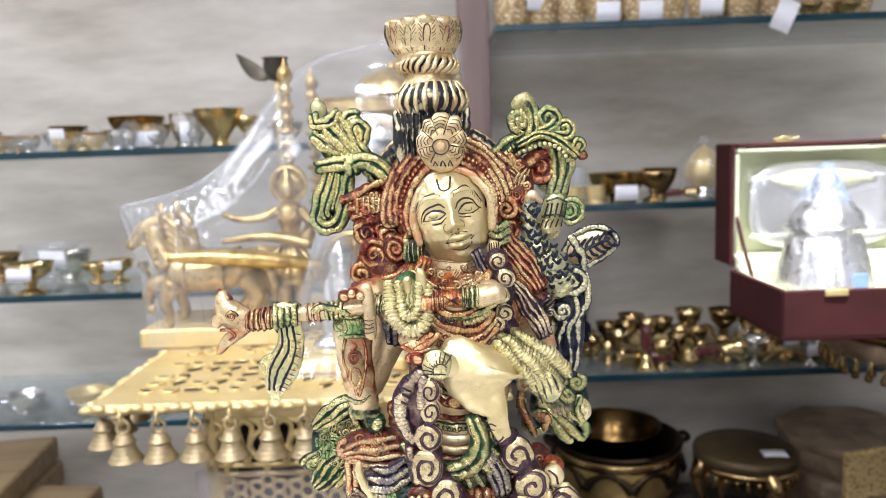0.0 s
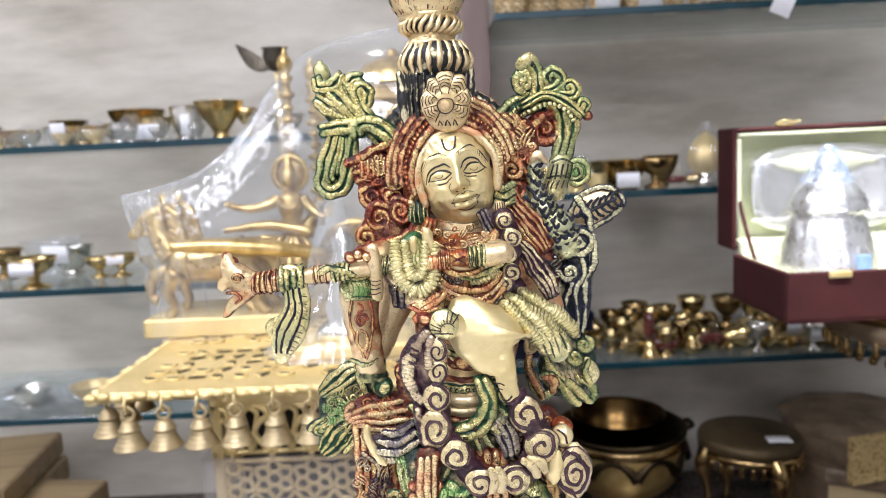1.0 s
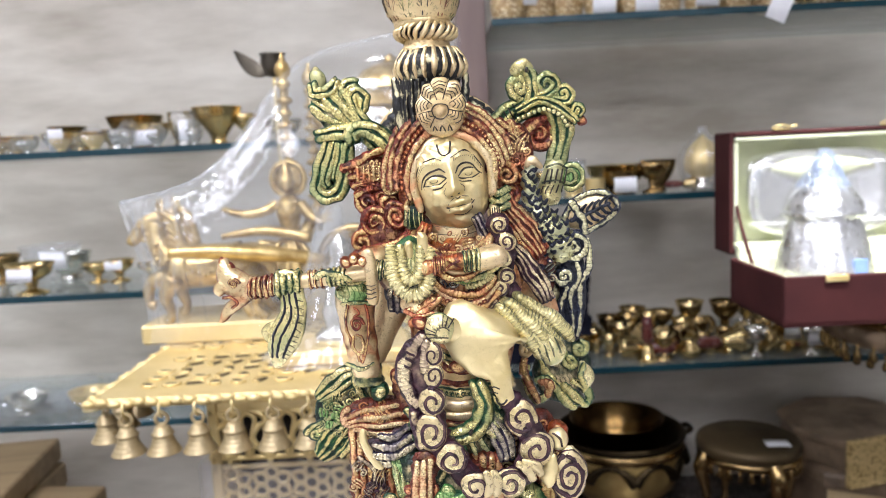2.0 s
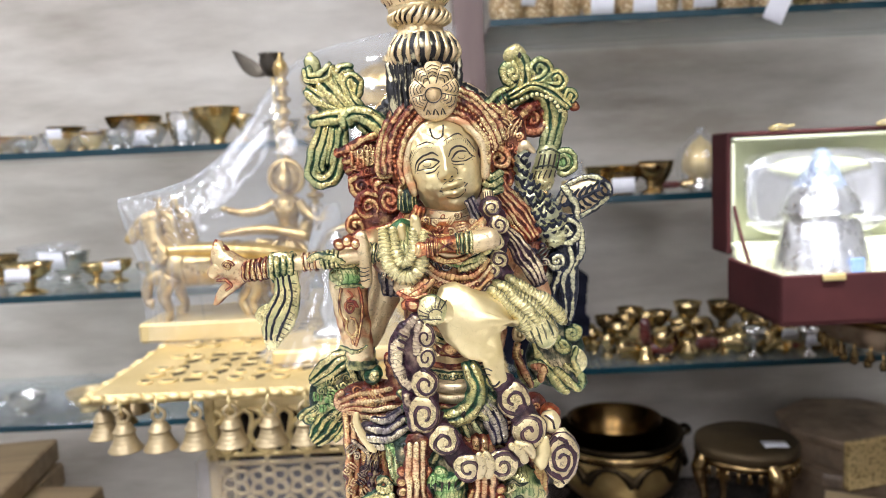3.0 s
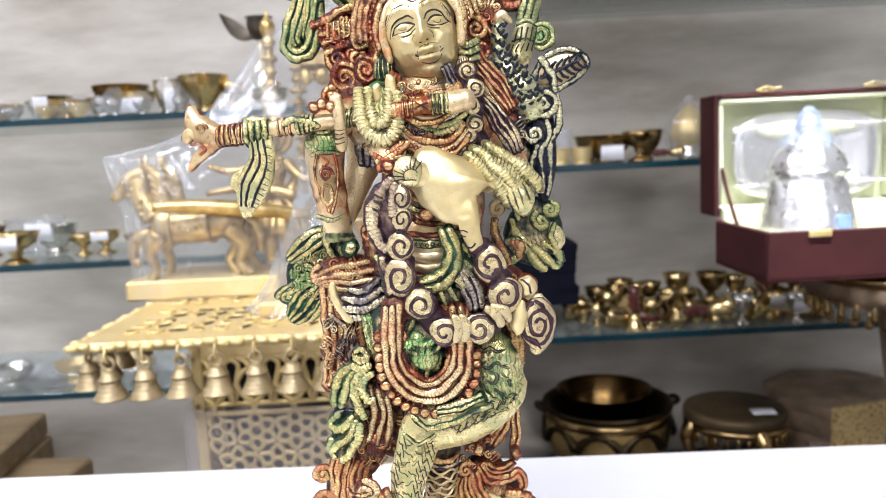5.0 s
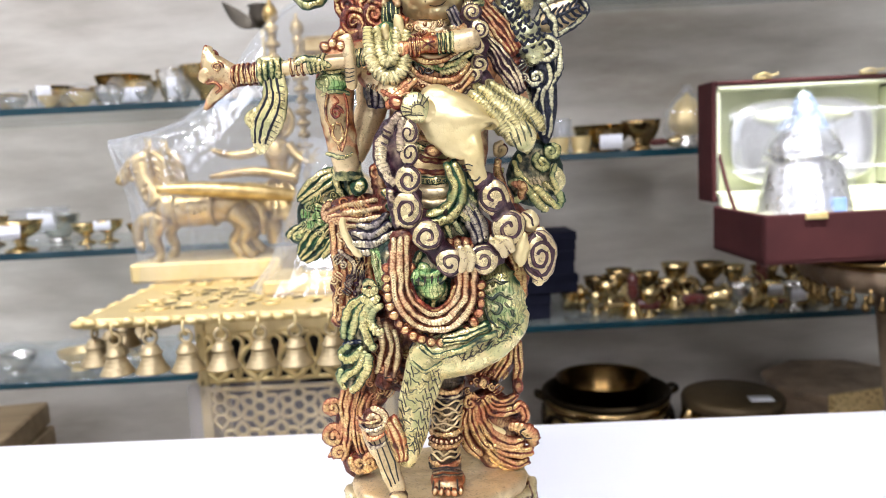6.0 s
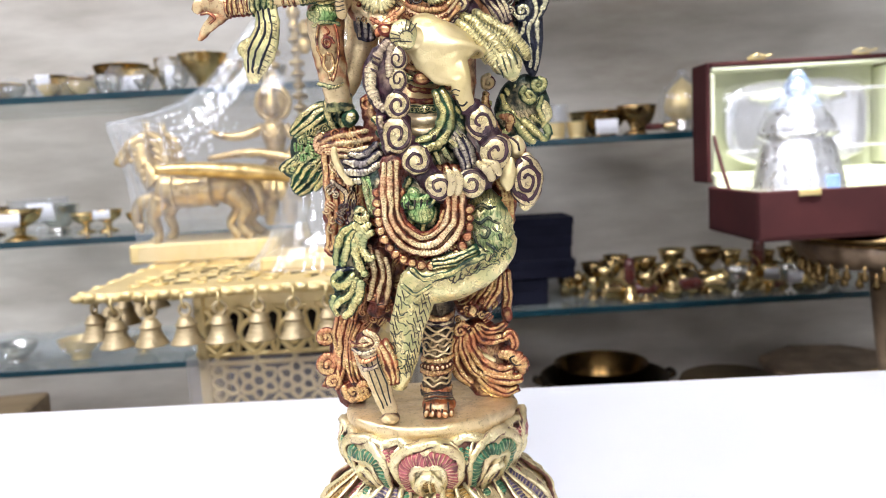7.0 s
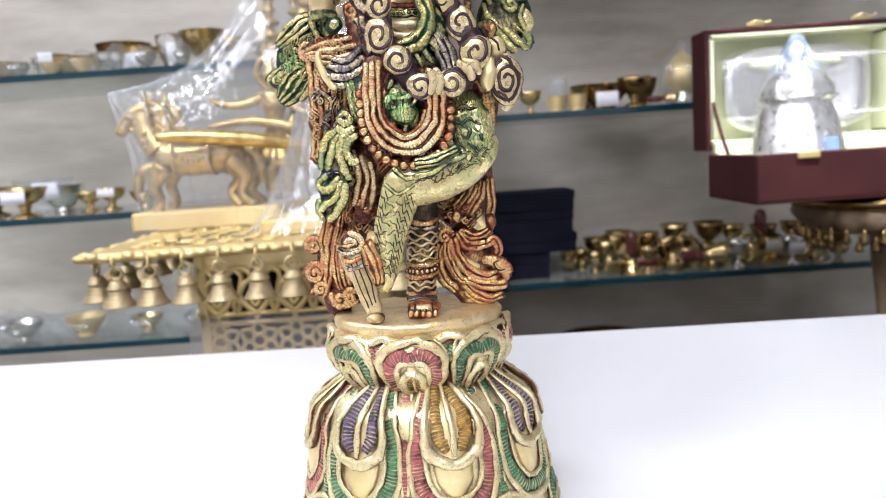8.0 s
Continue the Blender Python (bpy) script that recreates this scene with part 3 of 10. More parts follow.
# top shelf of the shaded bay: glittering pouches in rows
def glitter_pouch(at, w, h, seed, tag):
    t = thing("glitter_pouch", at, "gold glitter mesh pouch on the top glass shelf", "pouch", "glitter pouches")
    s = Shape()
    n, k = 28, 8
    vs, fs = [], []
    for i in range(k + 1):
        u = i / k
        q = w / 2 * (0.85 + 0.25 * math.sin(u * 2.6)) * (1 - 0.35 * u ** 4)
        for j in range(n):
            a = 2 * math.pi * j / n
            d = 1 + 0.12 * noise.noise((math.cos(a) * 2 + seed, math.sin(a) * 2, u * 3))
            vs.append((q * d * math.cos(a), 0.8 * q * d * math.sin(a), h * u))
    for i in range(k):
        for j in range(n):
            fs.append((i * n + j, i * n + (j + 1) % n, (i + 1) * n + (j + 1) % n, (i + 1) * n + j))
    fs.append(tuple(range(n))[::-1])
    fs.append(tuple(k * n + j for j in range(n)))
    s.add(vs, fs)
    part("pouch", s, M_GLITTER, t)
    if tag:
        price_tag(t, tag[0], -w * 0.46, tag[1], 0.042, 0.034, tag[2], 8)


for i, x in enumerate((0.135, 0.190, 0.245, 0.305, 0.365, 0.425, 0.490, 0.555, 0.625, 0.695, 0.765)):
    glitter_pouch((x, 1.42 + 0.012 * (i % 3), zt), 0.062, 0.075 + 0.008 * (i % 2), i * 3.1, {1: (-0.01, 0.045, 20), 3: (0.0, 0.022, 0), 4: (0.02, 0.024, -4), 6: (0.0, 0.026, 2)}.get(i))
for x in (0.66, 0.73):
    vessel("brass_bowl", (x, 1.385, zt), bowl_profile(0.024, 0.022), M_BRASS, "tiny brass bowl on the top glass shelf", "bowl", G)
hang = thing("hanging_tag", (0.606, 1.358, zt - 0.006), "white paper tag hanging over a glass shelf edge", "tag")
price_tag(hang, 0, -0.003, -0.002, 0.036, 0.056, 0, 0)
hang.children[0].matrix_basis = pose(0, 0, 0.006, 0, 24, 0)
part("string", Shape().tube([(0.010, -0.002, 0.03), (0.016, 0.02, 0.036), (0.02, 0.04, 0.008)], 0.0006, 5), M_PAPER, hang)


# ---- on the platform ----
def uruli(at):
    t = thing("brass_cauldron", at, "round brass cauldron with a dark scalloped band", "cauldron")
    R, H = 0.110, 0.147
    prof = [(0, 0), (0.042, 0), (0.045, 0.012), (0.030, 0.020), (0.060, 0.034), (0.092, 0.064), (R, 0.098), (R * 1.0, 0.130), (R * 0.985, H)]
    part("bowl", Shape().revolve(prof, 48), M_OLIVE, t)
    inner = [(R * 1.0, H), (R * 1.04, H + 0.006), (R * 1.045, H + 0.011), (R * 1.0, H + 0.012), (R * 0.93, H), (R * 0.88, 0.110), (R * 0.7, 0.065), (0, 0.045)]
    part("rim", Shape().revolve(inner, 48), M_BLACKENED, t, "blackened brass rim")
    part("shoulder_band", Shape().revolve([(R * 1.0, 0.131), (R * 1.016, 0.134), (R * 1.016, 0.141), (R * 1.0, 0.144)], 48), M_BRASS_DARK, t, "aged brass band")
    pts = []
    for i in range(7):
        u = i / 6 - 0.5
        g = u * 2 * math.pi / 9
        pts.append((R * 1.012 * math.cos(g), R * 1.012 * math.sin(g), 0.128 - 0.026 * abs(u * 2) ** 2.2))
    sc = Shape().tube(pts, [0.011, 0.0075, 0.0050, 0.0040, 0.0050, 0.0075, 0.011], 7, steps=3).mesh("scallop", M_BLACKENED)
    for k in range(9):
        piece("scallop", sc, t, (0, 0, 0), Matrix.Rotation(2 * math.pi * (k + 0.5) / 9 - math.pi / 2, 3, "Z"))
    for sx in (-1, 1):
        part("handle", Shape().tube([(sx * R, 0.014, H + 0.002), (sx * R * 1.12, 0.012, H + 0.008), (sx * R * 1.13, -0.012, H + 0.008), (sx * R, -0.014, H + 0.002)], 0.005, 8), M_BLACKENED, t)
    t.matrix_basis = t.matrix_basis @ Matrix.Scale(1.18, 4)
    inn = thing("copper_bowl", (at[0] - 0.006, at[1], at[2] + 0.085), "shiny copper-brass bowl nested in the cauldron", "bowl")
    part("body", Shape().revolve([(0, 0.0), (0.03, 0.0), (0.060, 0.025), (0.074, 0.060), (0.080, 0.106), (0.084, 0.109), (0.078, 0.106), (0.070, 0.060), (0.05, 0.03), (0, 0.012)], 40), M_COPPER, inn)
    inn.matrix_basis = inn.matrix_basis @ Matrix.Scale(1.18, 4)


M_BLACKENED = surface("blackened_brass", (0.020, 0.014, 0.008), (0.055, 0.038, 0.020), (14, 14, 14), 1.0, (0.45, 0.6), 0.2, 200)
M_SEAT = surface("seat_bronze", (0.075, 0.052, 0.026), (0.15, 0.105, 0.052), (12, 12, 12), 0.7, (0.5, 0.65), 0.2, 200)
M_OLIVE = surface("olive_brass", (0.36, 0.245, 0.085), (0.60, 0.44, 0.18), (26, 26, 26), 0.8, (0.34, 0.5), 0.2, 200)
M_COPPER = surface("copper_brass", (0.14, 0.080, 0.026), (0.27, 0.165, 0.060), (12, 12, 12), 1.0, (0.16, 0.30), 0.15, 260)
uruli((0.345, 1.525, PLATFORM_Z + 0.002))


def low_stool(at):
    t = thing("brass_stool", at, "low round brass stool with cast legs and a price tag", "stool")
    R, z = 0.084, 0.166
    part("seat", Shape().revolve([(0, z), (R * 0.9, z), (R * 0.97, z - 0.003), (R, z - 0.008), (R, z - 0.018), (R * 0.9, z - 0.022), (0, z - 0.022)], 48), M_SEAT, t, "dark patinated round seat")
    bead = Shape().revolve([(0, 0.006), (0.003, 0.005), (0.0022, 0.0), (0.0048, -0.007), (0.0040, -0.011), (0, -0.013)], 8).mesh("bead", M_BRASS_DARK)
    part("apron", Shape().revolve([(R * 0.90, z - 0.022), (R * 0.985, z - 0.019), (R * 0.995, z - 0.027), (R * 0.97, z - 0.033), (R * 0.90, z - 0.034)], 48), M_BRASS_DARK, t, "aged brass apron ring")
    for k in range(30):
        a = 2 * math.pi * k / 30
        piece("bead", bead, t, (R * 0.96 * math.cos(a), R * 0.96 * math.sin(a), z - 0.038))
    for k in range(4):
        a = math.pi / 4 + k * math.pi / 2 - 0.62
        c, q = math.cos(a), math.sin(a)
        leg = Shape().tube([(R * 0.86 * c, R * 0.86 * q, z - 0.02), (R * 1.02 * c, R * 1.02 * q, z - 0.045), (R * 0.92 * c, R * 0.92 * q, z - 0.085), (R * 0.86 * c, R * 0.86 * q, 0.03), (R * 1.0 * c, R * 1.0 * q, 0.004)], [0.011, 0.013, 0.007, 0.006, 0.008], 10)
        part("leg", leg, M_BRASS_DARK, t)
    price_tag(t, 0.030, -0.044, z + 0.002, 0.038, 0.026, -6, -88)
    t.matrix_basis = t.matrix_basis @ Matrix.Scale(1.18, 4)


low_stool((0.580, 1.434, PLATFORM_Z))


M_DARKCARVED = surface("dark_carved_wood", (0.15, 0.105, 0.068), (0.40, 0.285, 0.18), (18, 18, 18), rough=(0.4, 0.6), bump=0.6, fine=90, bump_dist=0.003)
M_TANPAPER = surface("tan_gold_paper", (0.50, 0.365, 0.18), (0.74, 0.575, 0.32), (6, 6, 40), 0.15, (0.42, 0.6), 0.25, 120)


def octagonal_box(at, R, h, turn, label):
    """A lidded eight-sided box with gold paper pasted on its near faces."""
    t = thing("octagonal_box", at, label, "box", "octagonal boxes")
    frm = Matrix.Rotation(radians(turn), 3, "Z")
    part("body", Shape().revolve([(0, 0), (R * 0.95, 0), (R * 0.98, 0.004), (R * 0.98, h * 0.72), (0, h * 0.72)], 8, smooth=False, frm=frm), M_DARKCARVED, t)
    part("lid", Shape().revolve([(R * 0.90, h * 0.73), (R * 1.02, h * 0.73), (R * 1.035, h * 0.78), (R * 1.035, h * 0.93), (R * 1.01, h * 0.985), (R * 0.9, h), (0, h)], 8, smooth=False, frm=frm), M_DARKCARVED, t)
    for k in range(8):
        a = radians(turn) + (k + 0.5) * math.pi / 4
        if math.sin(a) < -0.35 and math.cos(a) > -0.5:
            ap, w = R * 0.98 * math.cos(math.pi / 8), 2 * R * 0.98 * math.sin(math.pi / 8)
            part("paper_panel", Shape().box((ap * math.cos(a), ap * math.sin(a), h * 0.37), (w * 0.97, 0.004, h * 0.62), 0.0008, rz=math.degrees(a) + 90), M_TANPAPER, t, "tan gold paper panel")


octagonal_box((0.855, 1.525, PLATFORM_Z), 0.160, 0.118, -6, "brown octagonal wooden box with tan paper faces, on the platform")
octagonal_box((0.850, 1.530, PLATFORM_Z + 0.1185), 0.152, 0.066, 14, "brown octagonal wooden box stacked on another box")
single("gold_packet", Shape().box((0, 0, 0.047), (0.177, 0.016, 0.094), 0.003), M_GOLDCARD, "gold brown printed packet leaning on the octagonal boxes", "packet", at=(0.815, 1.362, PLATFORM_Z + 0.1185), rz=14)
# boards on the platform
for (x, y, z, rz) in ((-0.955, 1.42, 0, 2), (-0.955, 1.42, 0.052, 6), (-0.955, 1.42, 0.104, 4), (-0.955, 1.42, 0.156, 8), (-0.83, 1.30, 0, -3), (-0.83, 1.30, 0.052, -8), (-0.83, 1.30, 0.104, -6)):
    single("wooden_box", Shape().box((0, 0, 0.025), (0.22, 0.30, 0.050), 0.004), M_WOOD, "flat tan wooden box on the platform", "wooden box", "flat wooden boxes", at=(x, y, PLATFORM_Z + z + 0.001), rz=rz)
single("tissue_scrap", Shape().add([(math.cos(a) * (0.035 + 0.014 * math.sin(3 * a)), math.sin(a) * (0.03 + 0.01 * math.cos(5 * a)), 0.001) for a in [k * 0.5236 for k in range(12)]] + [(0, 0, 0.022)], [(k, (k + 1) % 12, 12) for k in range(12)]), M_PAPER, "crumpled white paper scrap on the platform", "paper", at=(-0.66, 1.32, PLATFORM_Z))


# ---- the gift case with the silver set ----
def gift_case(at):
    """Open maroon case: a tray, a lid standing upright at its back, stay, clasps, satin lining."""
    t = thing("gift_case", at, "open maroon leatherette case lined with pale satin", "gift case")
    W, D, H, th = 0.30, 0.187, 0.068, 0.007
    part("base_panel", Shape().box((W / 2, D / 2, th / 2), (W, D, th), 0.0015), M_MAROON, t)
    part("front_panel", Shape().box((W / 2, th / 2, H / 2 + 0.001), (W, th, H - 0.002), 0.002), M_MAROON, t)
    part("back_panel", Shape().box((W / 2, D - th / 2, H / 2 + 0.001), (W, th, H - 0.002), 0.002), M_MAROON, t)
    for x in (th / 2, W - th / 2):
        part("side_panel", Shape().box((x, D / 2, H / 2 + 0.001), (th, D - 2 * th, H - 0.002), 0.002), M_MAROON, t)
    lin = Shape()
    lin.box((W / 2, D / 2, th + 0.017), (W - 2 * th - 0.002, D - 2 * th - 0.002, 0.034), 0.006)
    lin.box((W / 2, th + 0.004, H * 0.62), (W - 2 * th - 0.004, 0.006, H * 0.70), 0.002)
    for x in (th + 0.004, W - th - 0.004):
        lin.box((x, D / 2, H * 0.62), (0.006, D - 2 * th - 0.014, H * 0.70), 0.002)
    lin.box((W / 2, D - 0.006, H / 2 + 0.004), (W - 2 * th - 0.004, 0.011, H - 0.006), 0.002)
    part("tray_lining", lin, M_SATIN, t, "pale green-cream satin lining")
    # lid, hinged at the back, leaning a little
    LH, LD = 0.187, 0.066
    lid = Shape()
    y0 = D + 0.001
    z0 = H + 0.005
    lid.box((W / 2, y0 + LD - th / 2, z0 + LH / 2), (W, th, LH), 0.002)
    for x in (th / 2, W - th / 2):
        lid.box((x, y0 + LD / 2 - th / 2, z0 + LH / 2), (th, LD - th, LH), 0.002)
    for z in (z0 + th / 2, z0 + LH - th / 2):
        lid.box((W / 2, y0 + LD / 2 - th / 2, z), (W - 2 * th, LD - th, th), 0.002)
    lo = part("lid", lid, M_MAROON, t)
    ll = Shape().box((W / 2, y0 + LD - th - 0.005, z0 + LH / 2), (W - 2 * th - 0.002, 0.010, LH - 2 * th - 0.002), 0.004)
    part("lid_lining", ll, M_SATIN, lo, "pale green-cream satin lining")
    for z in (z0 + th + 0.004, z0 + LH - th - 0.004):
        ll = Shape().box((W / 2, y0 + LD / 2 - 0.008, z), (W - 2 * th - 0.004, LD - th - 0.012, 0.006), 0.002)
        part("lid_edge_lining", ll, M_SATIN, lo, "pale green-cream satin lining")
    for x in (th + 0.004, W - th - 0.004):
        ll = Shape().box((x, y0 + LD / 2 - 0.008, z0 + LH / 2), (0.006, LD - th - 0.012, LH - 2 * th - 0.02), 0.002)
        part("lid_edge_lining", ll, M_SATIN, lo, "pale green-cream satin lining")
    hg = Shape().box((W / 2, D - 0.002, H + 0.0080), (W - 0.016, 0.0045, 0.015), 0.001)
    part("hinge_flap", hg, M_SATIN, t, "pale satin flap over the hinge")
    part("lid_stay", Shape().tube([(0.012, y0 + 0.004, z0 + LH * 0.40), (0.014, y0 - 0.02, z0 + LH * 0.16), (0.015, y0 - 0.050, H - 0.004)], 0.0030, 6), M_MAROON, t, "maroon ribbon stay")
    for x in (0.068, W - 0.068):
        c = Shape().box((x, -0.0015, H - 0.004), (0.030, 0.003, 0.009), 0.001)
        part("clasp", c, M_BRASS_PALE, t, "small brass clasp")
        lt = Shape().box((x + 0.012, y0 + 0.003, z0 + LH + 0.0015), (0.026, 0.006, 0.003), 0.001)
        lt.tube([(x - 0.004, y0, z0 + LH + 0.003), (x + 0.010, y0 - 0.004, z0 + LH + 0.008), (x + 0.024, y0, z0 + LH + 0.005), (x + 0.034, y0 - 0.003, z0 + LH + 0.007)], 0.0013, 6)
        part("latch", lt, M_BRASS_PALE, lo, "small brass latch")
    return t


BOX_X, BOX_Y, BOX_Z = 0.437, 0.963, 1.038
gift_case((BOX_X, BOX_Y, BOX_Z))


def silver_set():
    z = BOX_Z + 0.042
    t = thing("silver_pot", (BOX_X + 0.088, BOX_Y + 0.075, z), "silver lidded pot with blue film in the gift case", "pot", "silver set")
    g = 1.30

    def big(prof):
        return [(r * g, h * g) for r, h in prof]

    body = big([(0, 0), (0.045, 0), (0.048, 0.004), (0.0485, 0.014), (0.045, 0.030), (0.041, 0.050), (0.037, 0.066), (0.033, 0.071), (0.040, 0.076), (0.041, 0.079), (0.0, 0.080)])
    part("body", Shape().revolve(body, 60, flute=20, depth=0.018), M_SILVER, t)
    part("lid", Shape().revolve(big([(0.036, 0.080), (0.037, 0.083), (0.034, 0.093), (0.025, 0.104), (0.014, 0.111), (0.009, 0.116), (0.013, 0.123), (0.010, 0.132), (0.0, 0.140)]), 48, flute=12, depth=0.03), M_SILVER, t)
    part("blue_band", Shape().box((0.020, -0.0590, 0.026), (0.018, 0.004, 0.034), 0.001), M_BLUE, t, "strip of blue protective film")
    rng = random.Random(5)
    cap = Shape()
    n, k = 30, 10
    vs, fs = [], []
    for i in range(k + 1):
        u = i / k
        for j in range(n):
            q = 2 * math.pi * j / n
            r = g * (0.021 * (1 - u) ** 0.8 + 0.003) * (1 + 0.16 * math.sin(5 * q + 3 * u) + 0.10 * math.sin(9 * q))
            vs.append((r * math.cos(q), r * math.sin(q), g * (0.106 + 0.040 * u)))
    for i in range(k):
        for j in range(n):
            fs.append((i * n + j, i * n + (j + 1) % n, (i + 1) * n + (j + 1) % n, (i + 1) * n + j))
    part("blue_cap", cap.add(vs, fs), M_BLUE_FILM, t, "blue protective film cap").visible_shadow = False
    vs, fs = [], []
    n, k = 72, 30
    for i in range(k + 1):
        u = i / k
        for j in range(n):
            q = 2 * math.pi * j / n
            r = 0.070 - 0.034 * u ** 1.6
            w = noise.noise((math.cos(q) * 3.2, math.sin(q) * 3.2, u * 4.5))
            w2 = 1 - 2 * abs(noise.noise((math.cos(q) * 7 + u * 3, math.sin(q) * 7, u * 9 + 5)))
            r *= 1 + 0.09 * w + 0.035 * w2
            vs.append((r * math.cos(q), r * math.sin(q), 0.002 + 0.150 * u))
    for i in range(k):
        for j in range(n):
            fs.append((i * n + j, i * n + (j + 1) % n, (i + 1) * n + (j + 1) % n, (i + 1) * n + j))
    part("film_sleeve", Shape().add(vs, fs), M_MIST, t, "clear crinkled film sleeve").visible_shadow = False
    p = thing("silver_tray", (BOX_X + 0.155, BOX_Y + 0.222, BOX_Z + 0.090), "silver oblong tray standing in the lid of the gift case", "tray", "silver set")
    s = Shape()
    vs, fs = [], []
    n = 56
    prof = [(0.0, 0.0), (0.66, 0.0), (0.74, 0.006), (0.97, 0.012), (1.0, 0.009), (0.78, -0.001), (0.0, -0.003)]
    for j in range(n):
        a = 2 * math.pi * j / n
        ca, sa = math.cos(a), math.sin(a)
        x, z = math.copysign(abs(ca) ** 0.55, ca) * 0.118, math.copysign(abs(sa) ** 0.55, sa) * 0.068
        vs += [(x * r, -d, 0.072 + z * r) for r, d in prof]
    k = len(prof)
    for j in range(n):
        for i in range(k - 1):
            q, w = j * k + i, ((j + 1) % n) * k + i
            fs.append((q, q + 1, w + 1, w))
    s.add(vs, fs)
    part("tray", s, M_TRAY, p)
    q = thing("silver_cup", (BOX_X + 0.192, BOX_Y + 0.070, z), "small silver cup in the gift case", "cup", "silver set")
    part("body", Shape().revolve(cup_profile(0.026, 0.070, 0.3), 30), M_SILVER, q)
    q2 = thing("silver_cup", (BOX_X + 0.250, BOX_Y + 0.090, z), "small silver cup in the gift case", "cup", "silver set")
    part("body", Shape().revolve(cup_profile(0.026, 0.070, 0.3), 30), M_SILVER, q2)
    w = thing("film_cover", (BOX_X + 0.150, BOX_Y + 0.185, BOX_Z + 0.090), "clear moulded plastic cover in the gift case lid", "plastic cover")
    c = Shape()
    n, k = 44, 9
    vs, fs = [], []
    for i in range(k + 1):
        u = i / k * math.pi / 2
        for j in range(n):
            a = 2 * math.pi * j / n
            ca, sa = math.cos(a), math.sin(a)
            x = math.copysign(abs(ca) ** 0.45, ca) * 0.128
            zz = math.copysign(abs(sa) ** 0.45, sa) * 0.066
            e = 1 - 0.10 * (1 - math.cos(u))
            vs.append((x * e * (math.cos(u) ** 0.3 if i < k else 0.0), -0.028 * math.sin(u) + 0.02, 0.0745 + zz * e * (math.cos(u) ** 0.3 if i < k else 0.0)))
    for i in range(k):
        for j in range(n):
            fs.append((i * n + j, i * n + (j + 1) % n, (i + 1) * n + (j + 1) % n, (i + 1) * n + j))
    c.add(vs, fs)
    part("cover", c, M_MIST, w).visible_shadow = False
    # milky bars paint the bright reflection along the cover's moulded edges
    for zz in (0.030, 0.118):
        part("moulded_ledge", Shape().box((0, -0.012, zz), (0.250, 0.012, 0.0035), 0.001), M_FROST, w, "milky bar standing in for the highlight on the cover edge").visible_shadow = False


M_BLUE_FILM = plastic_film("pale_blue_film", 0.18, (0.45, 0.62, 0.95), 0.5, 40.0, 0.97, 0.05, 0.12)
silver_set()


def pedestal_table(at):
    """The carved round table that carries the gift case."""
    t = thing("pedestal_table", at, "dark carved round pedestal table under the gift case", "table")
    h = BOX_Z - 0.001 - PLATFORM_Z
    part("top", Shape().revolve([(0, h), (0.150, h), (0.158, h - 0.004), (0.160, h - 0.012), (0.150, h - 0.020), (0.0, h - 0.020)], 56), M_BRASS_DARK, t)
    part("carved_apron", Shape().revolve([(0.146, h - 0.020), (0.150, h - 0.030), (0.138, h - 0.046), (0.120, h - 0.056), (0.0, h - 0.056)], 96, flute=24, depth=0.03), M_DARKCARVED, t)
    part("post", Shape().revolve([(0.0, 0), (0.055, 0), (0.055, 0.015), (0.040, 0.04), (0.026, 0.12), (0.036, 0.20), (0.026, 0.28), (0.045, h - 0.056)], 40), M_DARKCARVED, t)
    drop = Shape().revolve([(0, 0.008), (0.003, 0.006), (0.002, 0.0), (0.006, -0.010), (0.005, -0.015), (0, -0.017)], 8).mesh("drop", M_BRASS_DARK)
    for k in range(72):
        a = 2 * math.pi * (k // 2) / 36 + (0.087 if k % 2 else 0.0)
        piece("drop", drop, t, ((0.140 - 0.012 * (k % 2)) * math.cos(a), (0.140 - 0.012 * (k % 2)) * math.sin(a), h - 0.052 - 0.012 * (k % 2)))


pedestal_table((0.706, 1.085, PLATFORM_Z))


# ---- the golden bell table ----
TABLE_Z, TX0, TX1, TY0, TY1 = 1.057, -0.372, 0.055, 0.738, 1.245


M_HOLLOW_SHADE = surface("hollow_shade", (0.016, 0.011, 0.009), (0.036, 0.025, 0.020), (2, 18, 18), rough=(0.6, 0.8), bump=0.1)
M_OPENING_SHADE = surface("opening_shade", (0.05, 0.035, 0.015), (0.10, 0.07, 0.03), (20, 20, 20), rough=(0.7, 0.9), bump=0.0)


